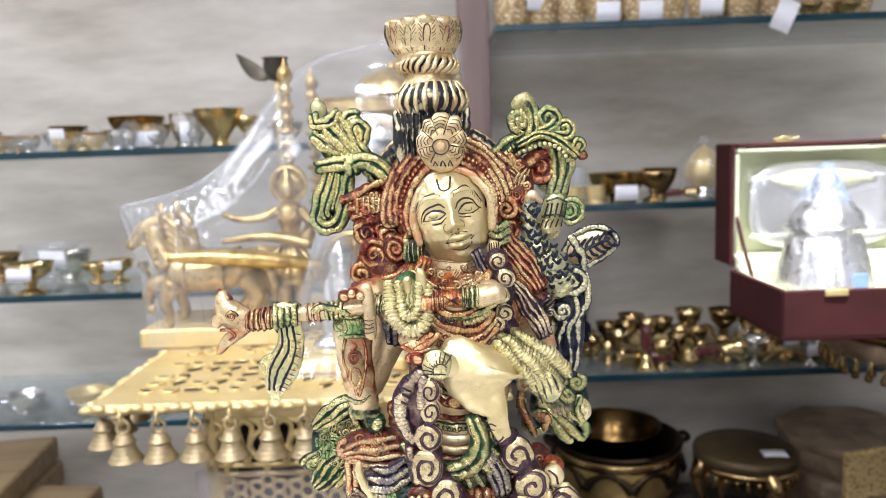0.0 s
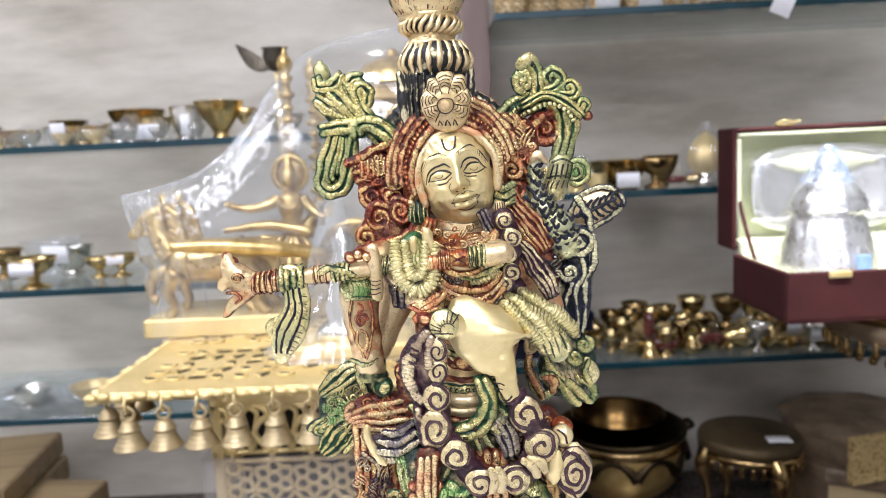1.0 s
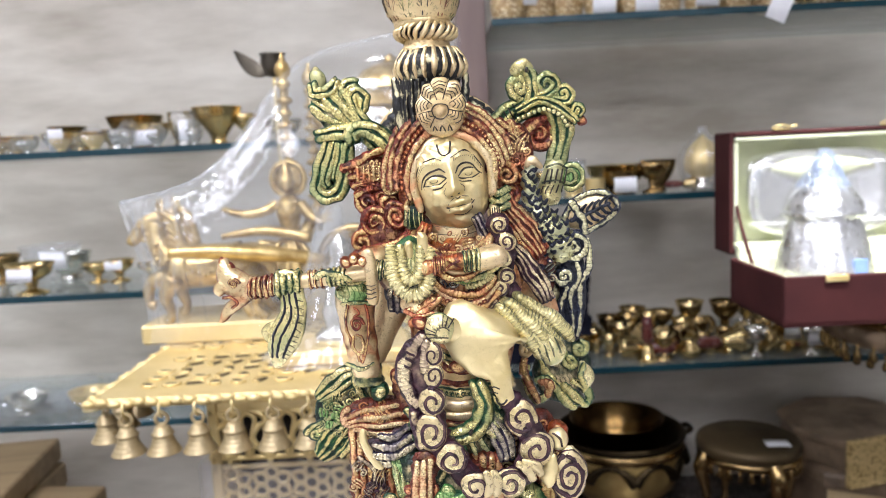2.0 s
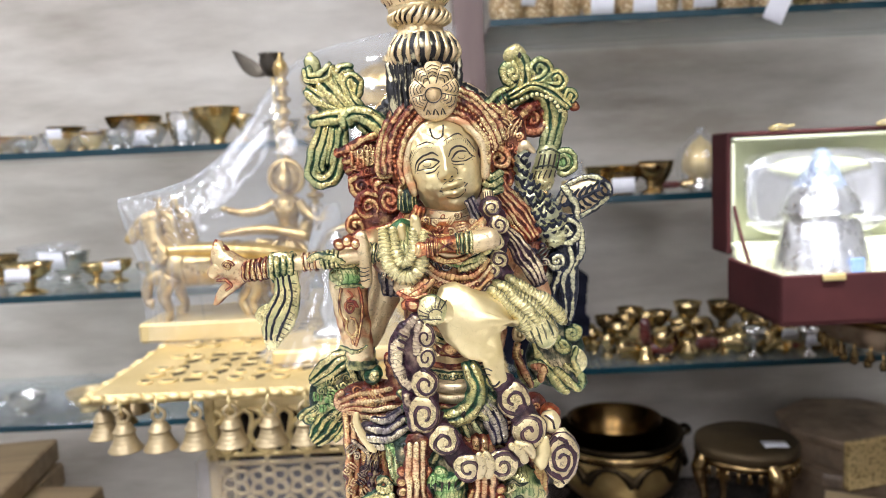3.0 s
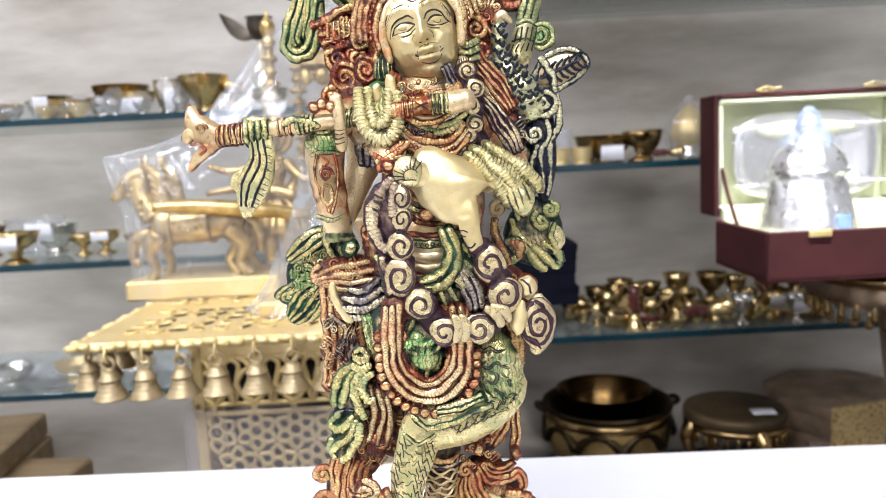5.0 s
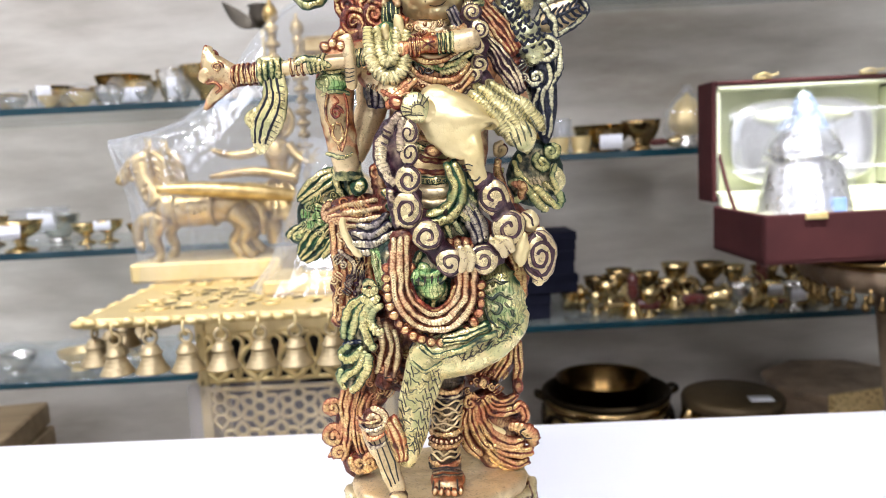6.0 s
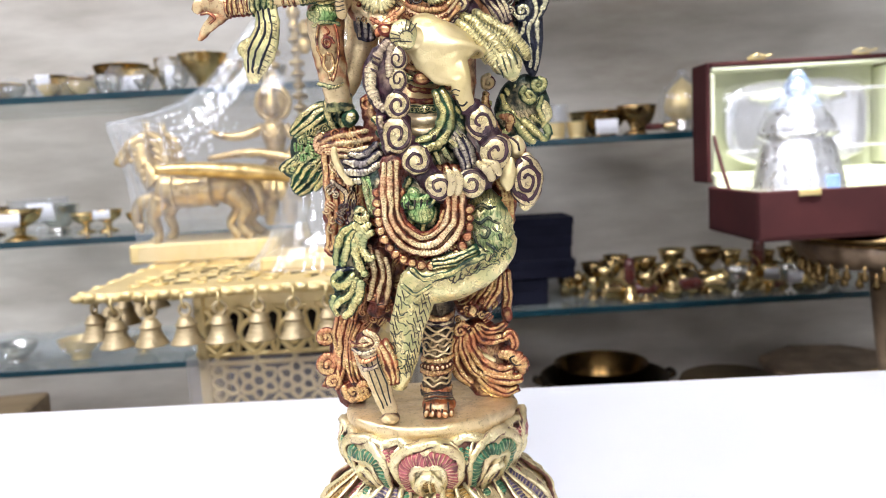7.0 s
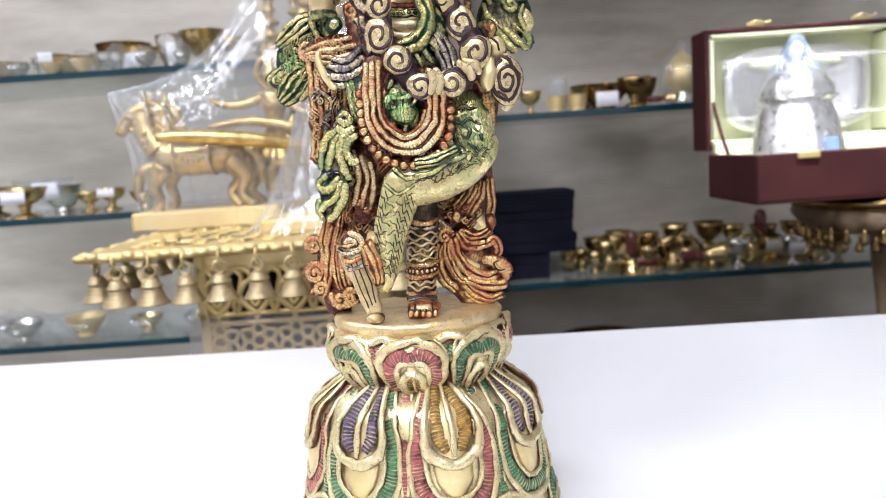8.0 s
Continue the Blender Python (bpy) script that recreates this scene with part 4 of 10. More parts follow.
def bell_table():
    t = thing("bell_table", (0, 0, 0), "pale gold fretwork table with a beaded edge", "table")
    cx, cy = (TX0 + TX1) / 2, (TY0 + TY1) / 2
    w, d = TX1 - TX0, TY1 - TY0
    s = Shape()
    s.box((cx, cy, TABLE_Z - 0.006), (w, d, 0.010), 0.003)
    part("top", s, M_BRASS_PALE, t)
    # raised scroll ornament; dark discs paint the shade of piercings on the top
    scroll = Shape().tube([(0.010 * math.cos(q), 0.008 * math.sin(q), 0.0) for q in (0.3, 1.4, 2.5, 3.6)], 0.0016, 5, steps=3).mesh("scroll", M_BRASS_PALE)
    dark_disc = Shape().ball((0, 0, 0), (0.0112, 0.0048, 0.0014), 0, 10, 4).mesh("pierced_opening", M_OPENING_SHADE)
    rng = random.Random(5)
    nx, ny = 15, 17
    for i in range(nx):
        for j in range(ny):
            x = TX0 + 0.045 + (w - 0.09) * i / (nx - 1)
            y = TY0 + 0.045 + (d - 0.09) * j / (ny - 1)
            if j % 6 == 5 or rng.random() < 0.06:
                continue
            rr = Matrix.Rotation(rng.random() * math.pi, 3, "Z")
            piece("pierced_opening", dark_disc, t, (x, y, TABLE_Z - 0.0008), rr)
            piece("scroll", scroll, t, (x, y, TABLE_Z + 0.0002), rr)
    knob = Shape().ball((0, 0, 0), (0.0078, 0.0048, 0.0046), 0, 9, 6).mesh("edge_bead", M_BRASS_PALE)
    n = 34
    for i in range(n):
        for y in (TY0, TY1):
            piece("edge_bead", knob, t, (TX0 + w * i / (n - 1), y, TABLE_Z - 0.005 + 0.0015 * math.sin(i * 1.9)))
    n = 40
    for i in range(1, n):
        for x in (TX0, TX1):
            piece("edge_bead", knob, t, (x, TY0 + d * i / n, TABLE_Z - 0.005 + 0.0015 * math.sin(i * 1.9)))
    # fretwork body
    bx0, bx1, by0, by1, bz0 = -0.262, -0.052, 0.762, 1.20, PLATFORM_Z
    top = TABLE_Z - 0.011
    cor = Shape()
    for x in (bx0 + 0.006, bx1 - 0.006):
        for y in (by0 + 0.006, by1 - 0.006):
            cor.box((x, y, (bz0 + top) / 2), (0.012, 0.012, top - bz0), 0.002)
    for z in (bz0 + 0.008, top - 0.008):
        for y in (by0 + 0.004, by1 - 0.004):
            cor.box(((bx0 + bx1) / 2, y, z), (bx1 - bx0 - 0.024, 0.007, 0.016), 0.001)
        for x in (bx0 + 0.004, bx1 - 0.004):
            cor.box((x, (by0 + by1) / 2, z), (0.007, by1 - by0 - 0.024, 0.016), 0.001)
    part("corner_frame", cor, M_BRASS_PALE, t)

    def fret(length, frm, name):
        f = Shape()

        def strip(pts, r=0.0030, closed=False):
            f.tube([frm @ Vector((x, 0, z)) for x, z in pts], r, 6, steps=4, closed=closed)

        # lower part: six-pointed stars between rings
        cu = length / max(2, round(length / 0.044))
        row = 0.0380
        low = top - 0.0810
        for j in range(int((low - bz0 - 0.016) / row)):
            z = low - (j + 0.5) * row
            off = 0.5 if j % 2 else 0.0
            for i in range(int(length / cu)):
                x = (i + 0.5 + off) * cu
                if x > length - 0.008:
                    continue
                strip([(x + 0.0075 * math.cos(q), z + 0.0075 * math.sin(q)) for q in [k * math.pi / 3 for k in range(6)]], 0.0026, True)
                for k in range(6):
                    q = k * math.pi / 3 + math.pi / 6
                    a, b = q - 0.42, q + 0.42
                    strip([(x + 0.0078 * math.cos(q - 0.5), z + 0.0078 * math.sin(q - 0.5)), (x + 0.0160 * math.cos(a), z + 0.0160 * math.sin(a)), (x + 0.0225 * math.cos(q), z + 0.0225 * math.sin(q))], 0.0026)
                    strip([(x + 0.0078 * math.cos(q + 0.5), z + 0.0078 * math.sin(q + 0.5)), (x + 0.0160 * math.cos(b), z + 0.0160 * math.sin(b)), (x + 0.0225 * math.cos(q), z + 0.0225 * math.sin(q))], 0.0026)
        for z in (top - 0.0790, top - 0.0690, top - 0.0180):
            strip([(0, z), (length / 2, z), (length, z)], 0.0030)
        # slotted rail under the top
        k = max(3, round(length / 0.042))
        for i in range(k + 1):
            f.box(frm @ Vector((min(max(i * length / k, 0.004), length - 0.004), 0, top - 0.0105)), (0.008, 0.006, 0.0150), 0.001)
        # scroll arabesque: teardrops hung between swung stems
        m = max(2, round(length / 0.042))
        cm = length / m
        for i in range(m):
            x = (i + 0.5) * cm
            for sg in (-1, 1):
                strip([(x, top - 0.0690), (x + sg * 0.010, top - 0.0600), (x + sg * 0.017, top - 0.0480), (x + sg * 0.011, top - 0.0360), (x + sg * 0.003, top - 0.0300), (x + sg * 0.006, top - 0.0220), (x + sg * 0.016, top - 0.0180)], 0.0036)
                strip([(x + sg * 0.021, top - 0.0690), (x + sg * 0.0175, top - 0.0580), (x + sg * 0.0215, top - 0.0480)], 0.0030)
                strip([(x + sg * 0.0170, top - 0.0440), (x + sg * 0.0135, top - 0.0270), (x + sg * 0.0210, top - 0.0200)], 0.0030)
            strip([(x, top - 0.0450), (x + 0.0045, top - 0.0540), (x, top - 0.0600), (x - 0.0045, top - 0.0540)], 0.0028, True)
            f.box(frm @ Vector((x, 0, top - 0.0740)), (0.006, 0.006, 0.008), 0.001)
        part(name, f, M_BRASS_PALE, t)

    # added dark core, paints the shade of the hollow behind the fretwork
    part("inner_box", Shape().box(((bx0 + bx1) / 2, (by0 + by1) / 2, (bz0 + top) / 2 - 0.001), (bx1 - bx0 - 0.05, by1 - by0 - 0.05, top - bz0 - 0.004), 0.002), M_HOLLOW_SHADE, t, "dark box added for the shade inside the fretwork")
    L, D = bx1 - bx0, by1 - by0
    fret(L, Matrix.Translation((bx0, by0 + 0.004, 0)), "fret_panel")
    fret(L, Matrix.Translation((bx0, by1 - 0.004, 0)), "fret_panel")
    fret(D, Matrix.Translation((bx0 + 0.004, by0, 0)) @ Matrix.Rotation(radians(90), 4, "Z"), "fret_panel")
    fret(D, Matrix.Translation((bx1 - 0.004, by0, 0)) @ Matrix.Rotation(radians(90), 4, "Z"), "fret_panel")


bell_table()

# frosted bag pulled up over the fretwork body
bag = Shape()
prof = [(-0.272, 1.215), (-0.272, 0.756), (-0.042, 0.756), (-0.042, 1.215)]
outline = []
for i in range(3):
    (xa, ya), (xb, yb) = prof[i], prof[i + 1]
    for k in range(16):
        u = k / 16
        outline.append((xa + (xb - xa) * u, ya + (yb - ya) * u))
outline.append(prof[3])
vs, fs = [], []
rows, cols = 14, len(outline)
for j in range(rows + 1):
    z = PLATFORM_Z + 0.003 + (0.974 - PLATFORM_Z) * j / rows
    for i, (x, y) in enumerate(outline):
        d = 0.006 * noise.noise((x * 14, y * 14, z * 9)) + 0.003 * noise.noise((x * 50, y * 50, z * 20))
        zz = z + (0.006 * noise.noise((x * 9, y * 9, 3.0)) if j == rows else 0)
        vs.append((x + (d if abs(y - 0.756) > 0.001 else 0), y - abs(d) - 0.001, zz))
for j in range(rows):
    for i in range(cols - 1):
        a = j * cols + i
        fs.append((a, a + 1, a + cols + 1, a + cols))
single("frosted_bag", Shape().add(vs, fs), M_FROST, "milky plastic bag round the fretwork table body", "plastic bag").visible_shadow = False


def hanging_bell(at, s=1.0, rz=0.0):
    t = thing("hanging_bell", at, "satin bronze bell hung from the golden table edge", "bell", "bells round the table", rz)
    z = -0.001
    out = [(0.0, -0.0225), (0.0050, -0.0230), (0.0082, -0.0250), (0.0100, -0.0282), (0.0112, -0.0312), (0.0128, -0.0322), (0.0131, -0.0334), (0.0112, -0.0344), (0.0116, -0.0380), (0.0122, -0.0384), (0.0121, -0.0390), (0.0131, -0.0430), (0.0138, -0.0434), (0.0138, -0.0440), (0.0156, -0.0480), (0.0163, -0.0484), (0.0164, -0.0490), (0.0190, -0.0532), (0.0198, -0.0540), (0.0198, -0.0550), (0.0188, -0.0556)]
    inn = [(0.0165, -0.0548), (0.013, -0.048), (0.0095, -0.038), (0.007, -0.028), (0, -0.026)]
    part("bell", Shape().revolve([(r * s, q * s) for r, q in out + inn], 32), M_BRASS_SATIN, t)
    ring = [(0.0070 * s * math.cos(a), 0, (-0.0155 + 0.0070 * math.sin(a)) * s) for a in [k * math.pi / 4 for k in range(8)]]
    part("loop", Shape().tube(ring, 0.0021 * s, 7, steps=3, closed=True), M_BRASS_SATIN, t)
    hook = [(0, -0.004, 0.004), (0, -0.0075, -0.002), (0, -0.004, -0.011), (0, 0.002, -0.013), (0.0, 0.004, -0.007)]
    part("hook", Shape().tube([(x * s, y * s, q * s) for x, y, q in hook], 0.0016 * s, 6), M_BRASS_PALE, t, "pale gold wire hook")
    part("clapper", Shape().ball((0, 0, -0.0545 * s), 0.004 * s, 0, 10, 7).tube([(0, 0, -0.026 * s), (0, 0, -0.054 * s)], 0.0011, 5, steps=2), M_BRASS_DARK, t)
    return t


first = hanging_bell((-0.334, TY0 - 0.004, TABLE_Z - 0.008), 0.88)
for k, (x, y, rz) in enumerate([(-0.298, 0, 8), (-0.261, 0, -5), (-0.225, 0, 12), (-0.185, 0, 0), (-0.149, 0, 20), (-0.112, 0, -10), (-0.075, 0, 4), (-0.038, 0, 0), (0.0, 0, 15), (0.036, 0, 5)]):
    copy_thing(first, pose(x, TY0 - 0.004, TABLE_Z - 0.008, 0, 0, rz))
for k, y in enumerate((0.775, 0.815, 0.855, 0.905, 0.955, 1.01, 1.065, 1.12, 1.17)):
    copy_thing(first, pose(TX0 - 0.001, y, TABLE_Z - 0.008, 0, 0, 90 + 9 * math.sin(k * 2.3)))


# ---- the wrapped chariot on the bell table ----
def chariot(at):
    """A cast brass chariot group: horses, driver, pole and a canopied car on a plinth."""
    s = Shape()
    # plinth, along the diagonal of the table
    pl = thing("figurine_plinth", at, "pale gold stepped plinth under the chariot figurine", "plinth")
    part("front_step", Shape().box((-0.305, 1.025, 0.0135), (0.200, 0.13, 0.026), 0.003), M_BRASS_PALE, pl)
    part("back_step", Shape().box((-0.095, 1.13, 0.0130), (0.24, 0.13, 0.025), 0.003), M_BRASS_PALE, pl)
    # two horses, prancing
    for dy in (0.0, 0.060):
        x, y = -0.322, 0.985 + dy
        s.tube([(x - 0.040, y, 0.104), (x - 0.015, y, 0.096), (x + 0.020, y, 0.095), (x + 0.052, y, 0.100), (x + 0.070, y, 0.092)], [0.021, 0.025, 0.023, 0.022, 0.010], 14)
        s.tube([(x - 0.042, y, 0.108), (x - 0.058, y, 0.135), (x - 0.060, y, 0.160)], [0.021, 0.016, 0.012], 12)
        s.tube([(x - 0.050, y, 0.166), (x - 0.072, y, 0.156), (x - 0.090, y, 0.138), (x - 0.094, y, 0.132)], [0.012, 0.012, 0.008, 0.006], 10)
        for ex in (-0.005, 0.005):
            s.tube([(x - 0.052, y + ex, 0.172), (x - 0.052, y + ex * 1.8, 0.190)], [0.005, 0.001], 6)
        for q in range(6):
            u = q / 5
            s.tube([(x - 0.046 + 0.008 * u, y - 0.003, 0.172 - 0.050 * u), (x - 0.030 + 0.010 * u, y - 0.010, 0.160 - 0.050 * u), (x - 0.030 + 0.016 * u, y - 0.012, 0.142 - 0.046 * u)], [0.006, 0.006, 0.002], 7)
        for q in range(12):
            a = q * math.pi / 6
            s.ball((x - 0.050 + 0.006 * math.cos(a), y + 0.019 * math.cos(a), 0.122 + 0.019 * math.sin(a)), 0.0040, 0, 8, 6)
        for q in range(6):
            s.ball((x - 0.072 + 0.006 * math.sin(q), y - 0.012 + 0.024 * (q % 2), 0.150 + 0.004 * (q - 3)), 0.0034, 0, 8, 6)
        for q in range(7):
            s.ball((x - 0.014 + q * 0.007, y - 0.0235, 0.100 - 0.010 * math.sin(math.pi * q / 6)), 0.0032, 0, 8, 6)
        # saddle cloth and girth
        s.box((x + 0.004, y, 0.117), (0.040, 0.040, 0.008), 0.003)
        for gx in (-0.020, 0.030):
            s.revolve([(0.0265, -0.003), (0.0275, 0.0), (0.0265, 0.003), (0.024, 0.0), (0.0265, -0.003)], 22, (x + gx, y, 0.097), frm=Matrix.Rotation(radians(90), 3, "Y"))
        legs = (((-0.044, 0.086), (-0.076, 0.078), (-0.082, 0.052), (-0.074, 0.046)), ((-0.036, 0.086), (-0.050, 0.062), (-0.044, 0.040), (-0.050, 0.027)),
                ((0.046, 0.090), (0.058, 0.066), (0.046, 0.046), (0.058, 0.027)), ((0.056, 0.090), (0.074, 0.068), (0.066, 0.046), (0.080, 0.027)))
        for k, lg in enumerate(legs):
            sy = -0.012 if k % 2 else 0.012
            s.tube([(x + lx, y + sy, lz) for lx, lz in lg], [0.014, 0.009, 0.006, 0.008], 9)
        s.tube([(x + 0.068, y, 0.106), (x + 0.088, y, 0.094), (x + 0.092, y, 0.055)], [0.007, 0.009, 0.003], 8)
    # yoke pole
    s.tube([(-0.350, 0.935, 0.124), (-0.300, 0.945, 0.122), (-0.230, 0.958, 0.114), (-0.160, 0.975, 0.102)], [0.006, 0.0095, 0.0105, 0.006], 12)
    s.tube([(-0.300, 1.00, 0.135), (-0.240, 1.00, 0.140), (-0.180, 1.00, 0.128)], [0.004, 0.007, 0.007], 10)
    # scroll prow of the car
    s.tube([(-0.260, 1.03, 0.120), (-0.225, 1.03, 0.115), (-0.195, 1.03, 0.130), (-0.175, 1.03, 0.165)], [0.006, 0.010, 0.012, 0.006], 10)
    # driver, standing, one arm held out
    x, y = -0.212, 1.02
    for lx in (-0.010, 0.010):
        s.tube([(x + lx * 1.1, y, 0.040), (x + lx * 1.3, y, 0.075), (x + lx, y, 0.112)], [0.010, 0.013, 0.014], 12)
    # pleated skirt, slim bare torso, spread arms and a ring-shaped halo behind the head
    s.revolve([(0.0, 0.130), (0.013, 0.130), (0.016, 0.120), (0.023, 0.104), (0.032, 0.084), (0.036, 0.074), (0.030, 0.076), (0.0, 0.090)], 40, (x + 0.002, y, 0.0), flute=11, depth=0.09)
    s.tube([(x, y, 0.122), (x, y, 0.132), (x, y, 0.146), (x, y, 0.164), (x, y, 0.176), (x, y, 0.186)], [0.0145, 0.0115, 0.0130, 0.0185, 0.0165, 0.006], 18)
    for hz, hr in ((0.131, 0.0125), (0.125, 0.0150)):
        s.revolve([(hr, -0.002), (hr + 0.002, 0.0), (hr, 0.002), (hr - 0.003, 0.0), (hr, -0.002)], 24, (x, y, hz))
    for q in range(9):
        a = math.pi * (q / 8)
        s.ball((x - 0.013 * math.cos(a), y - 0.016, 0.176 - 0.016 * math.sin(a)), 0.0028, 0, 8, 6)
    s.ball((x, y - 0.003, 0.201), (0.0105, 0.0105, 0.0130))
    s.tube([(x, y, 0.210), (x, y, 0.220), (x, y, 0.230)], [0.010, 0.007, 0.002], 12)
    halo = [(x + 0.0225 * math.cos(a), y + 0.010, 0.207 + 0.0225 * math.sin(a)) for a in [q * math.pi / 6 for q in range(12)]]
    s.tube(halo, 0.0042, 8, steps=3, closed=True)
    s.revolve([(0, 0.002), (0.021, 0.002), (0.021, -0.002), (0, -0.002)], 28, (x, y + 0.012, 0.207), frm=Matrix.Rotation(radians(90), 3, "X"))
    s.tube([(x - 0.016, y, 0.173), (x - 0.034, y - 0.008, 0.165), (x - 0.056, y - 0.014, 0.163), (x - 0.076, y - 0.018, 0.168)], [0.0085, 0.0070, 0.0058, 0.0042], 10)
    s.ball((x - 0.080, y - 0.018, 0.170), (0.006, 0.004, 0.004), 0, 10, 7)
    s.tube([(x + 0.016, y, 0.173), (x + 0.030, y - 0.004, 0.156), (x + 0.046, y - 0.012, 0.146)], [0.0085, 0.0068, 0.0045], 10)
    for q in range(3):
        s.tube([(x + 0.044, y - 0.012, 0.146), (x + 0.052, y - 0.012, 0.150 + 0.005 * q), (x + 0.060, y - 0.014, 0.150 + 0.009 * q)], [0.003, 0.002, 0.001], 6)
    for lx in (-1, 1):
        s.tube([(x + 0.010 * lx, y - 0.010, 0.126), (x + 0.024 * lx, y - 0.016, 0.110), (x + 0.034 * lx, y - 0.014, 0.090), (x + 0.030 * lx, y - 0.014, 0.070)], [0.003, 0.0045, 0.004, 0.002], 8)
    # car body, posts and canopy
    s.box((-0.100, 1.13, 0.075), (0.16, 0.10, 0.096), 0.006)
    for q in range(5):
        s.box((-0.164 + q * 0.032, 1.078, 0.080), (0.024, 0.006, 0.066), 0.002)
    posts = ((-0.216, 1.065), (-0.200, 1.185), (0.012, 1.085), (0.024, 1.19))
    for px, py in posts:
        # turned post of stacked rings with an onion finial
        s.tube([(px, py, 0.12), (px, py, 0.22), (px, py, 0.334)], [0.006, 0.0048, 0.006], 10)
        for q in range(11):
            w = 0.0085 + 0.0020 * (q % 3)
            s.revolve([(0.004, -0.006), (w, -0.003), (w + 0.001, 0.0), (w, 0.003), (0.004, 0.006)], 18, (px, py, 0.140 + 0.0175 * q))
        s.revolve([(0, 0.052), (0.0022, 0.046), (0.0040, 0.040), (0.0088, 0.035), (0.0112, 0.028), (0.0100, 0.020), (0.0050, 0.014), (0.0095, 0.010), (0.0100, 0.006), (0.0050, 0.002), (0.010, 0.0)], 20, (px, py, 0.330))
    s.box((-0.076, 1.13, 0.312), (0.200, 0.130, 0.026), 0.006)
    s.box((-0.076, 1.13, 0.294), (0.186, 0.118, 0.012), 0.004)
    for q in range(9):
        s.ball((-0.168 + q * 0.023, 1.066, 0.288), (0.010, 0.006, 0.012), 0, 10, 6)
    s.revolve([(0.056, 0.0), (0.053, 0.014), (0.041, 0.028), (0.022, 0.036), (0.008, 0.040), (0.010, 0.045), (0.0, 0.052)], 32, (-0.070, 1.13, 0.329), flute=16, depth=0.03)
    s.revolve([(0.055, -0.006), (0.055, 0.006), (0.046, 0.008), (0.044, -0.008), (0.055, -0.006)], 32, (-0.130, 1.055, 0.085), frm=Matrix.Rotation(radians(90), 3, "X"))
    for k in range(8):
        a = k * math.pi / 4
        s.tube([(-0.130, 1.055, 0.085), (-0.130 + 0.048 * math.cos(a), 1.055, 0.085 + 0.048 * math.sin(a))], 0.003, 6, steps=2)
    single("chariot_figurine", s, M_BRASS_CHARIOT, "pale brass horse chariot figurine on a plinth, wrapped in film", "figurine", at=at)


M_BRASS_CHARIOT = surface("soft_brass", (0.26, 0.165, 0.055), (0.62, 0.46, 0.205), (55, 55, 55), 0.72, (0.24, 0.38), 0.7, 230)
chariot((0, 0, TABLE_Z))


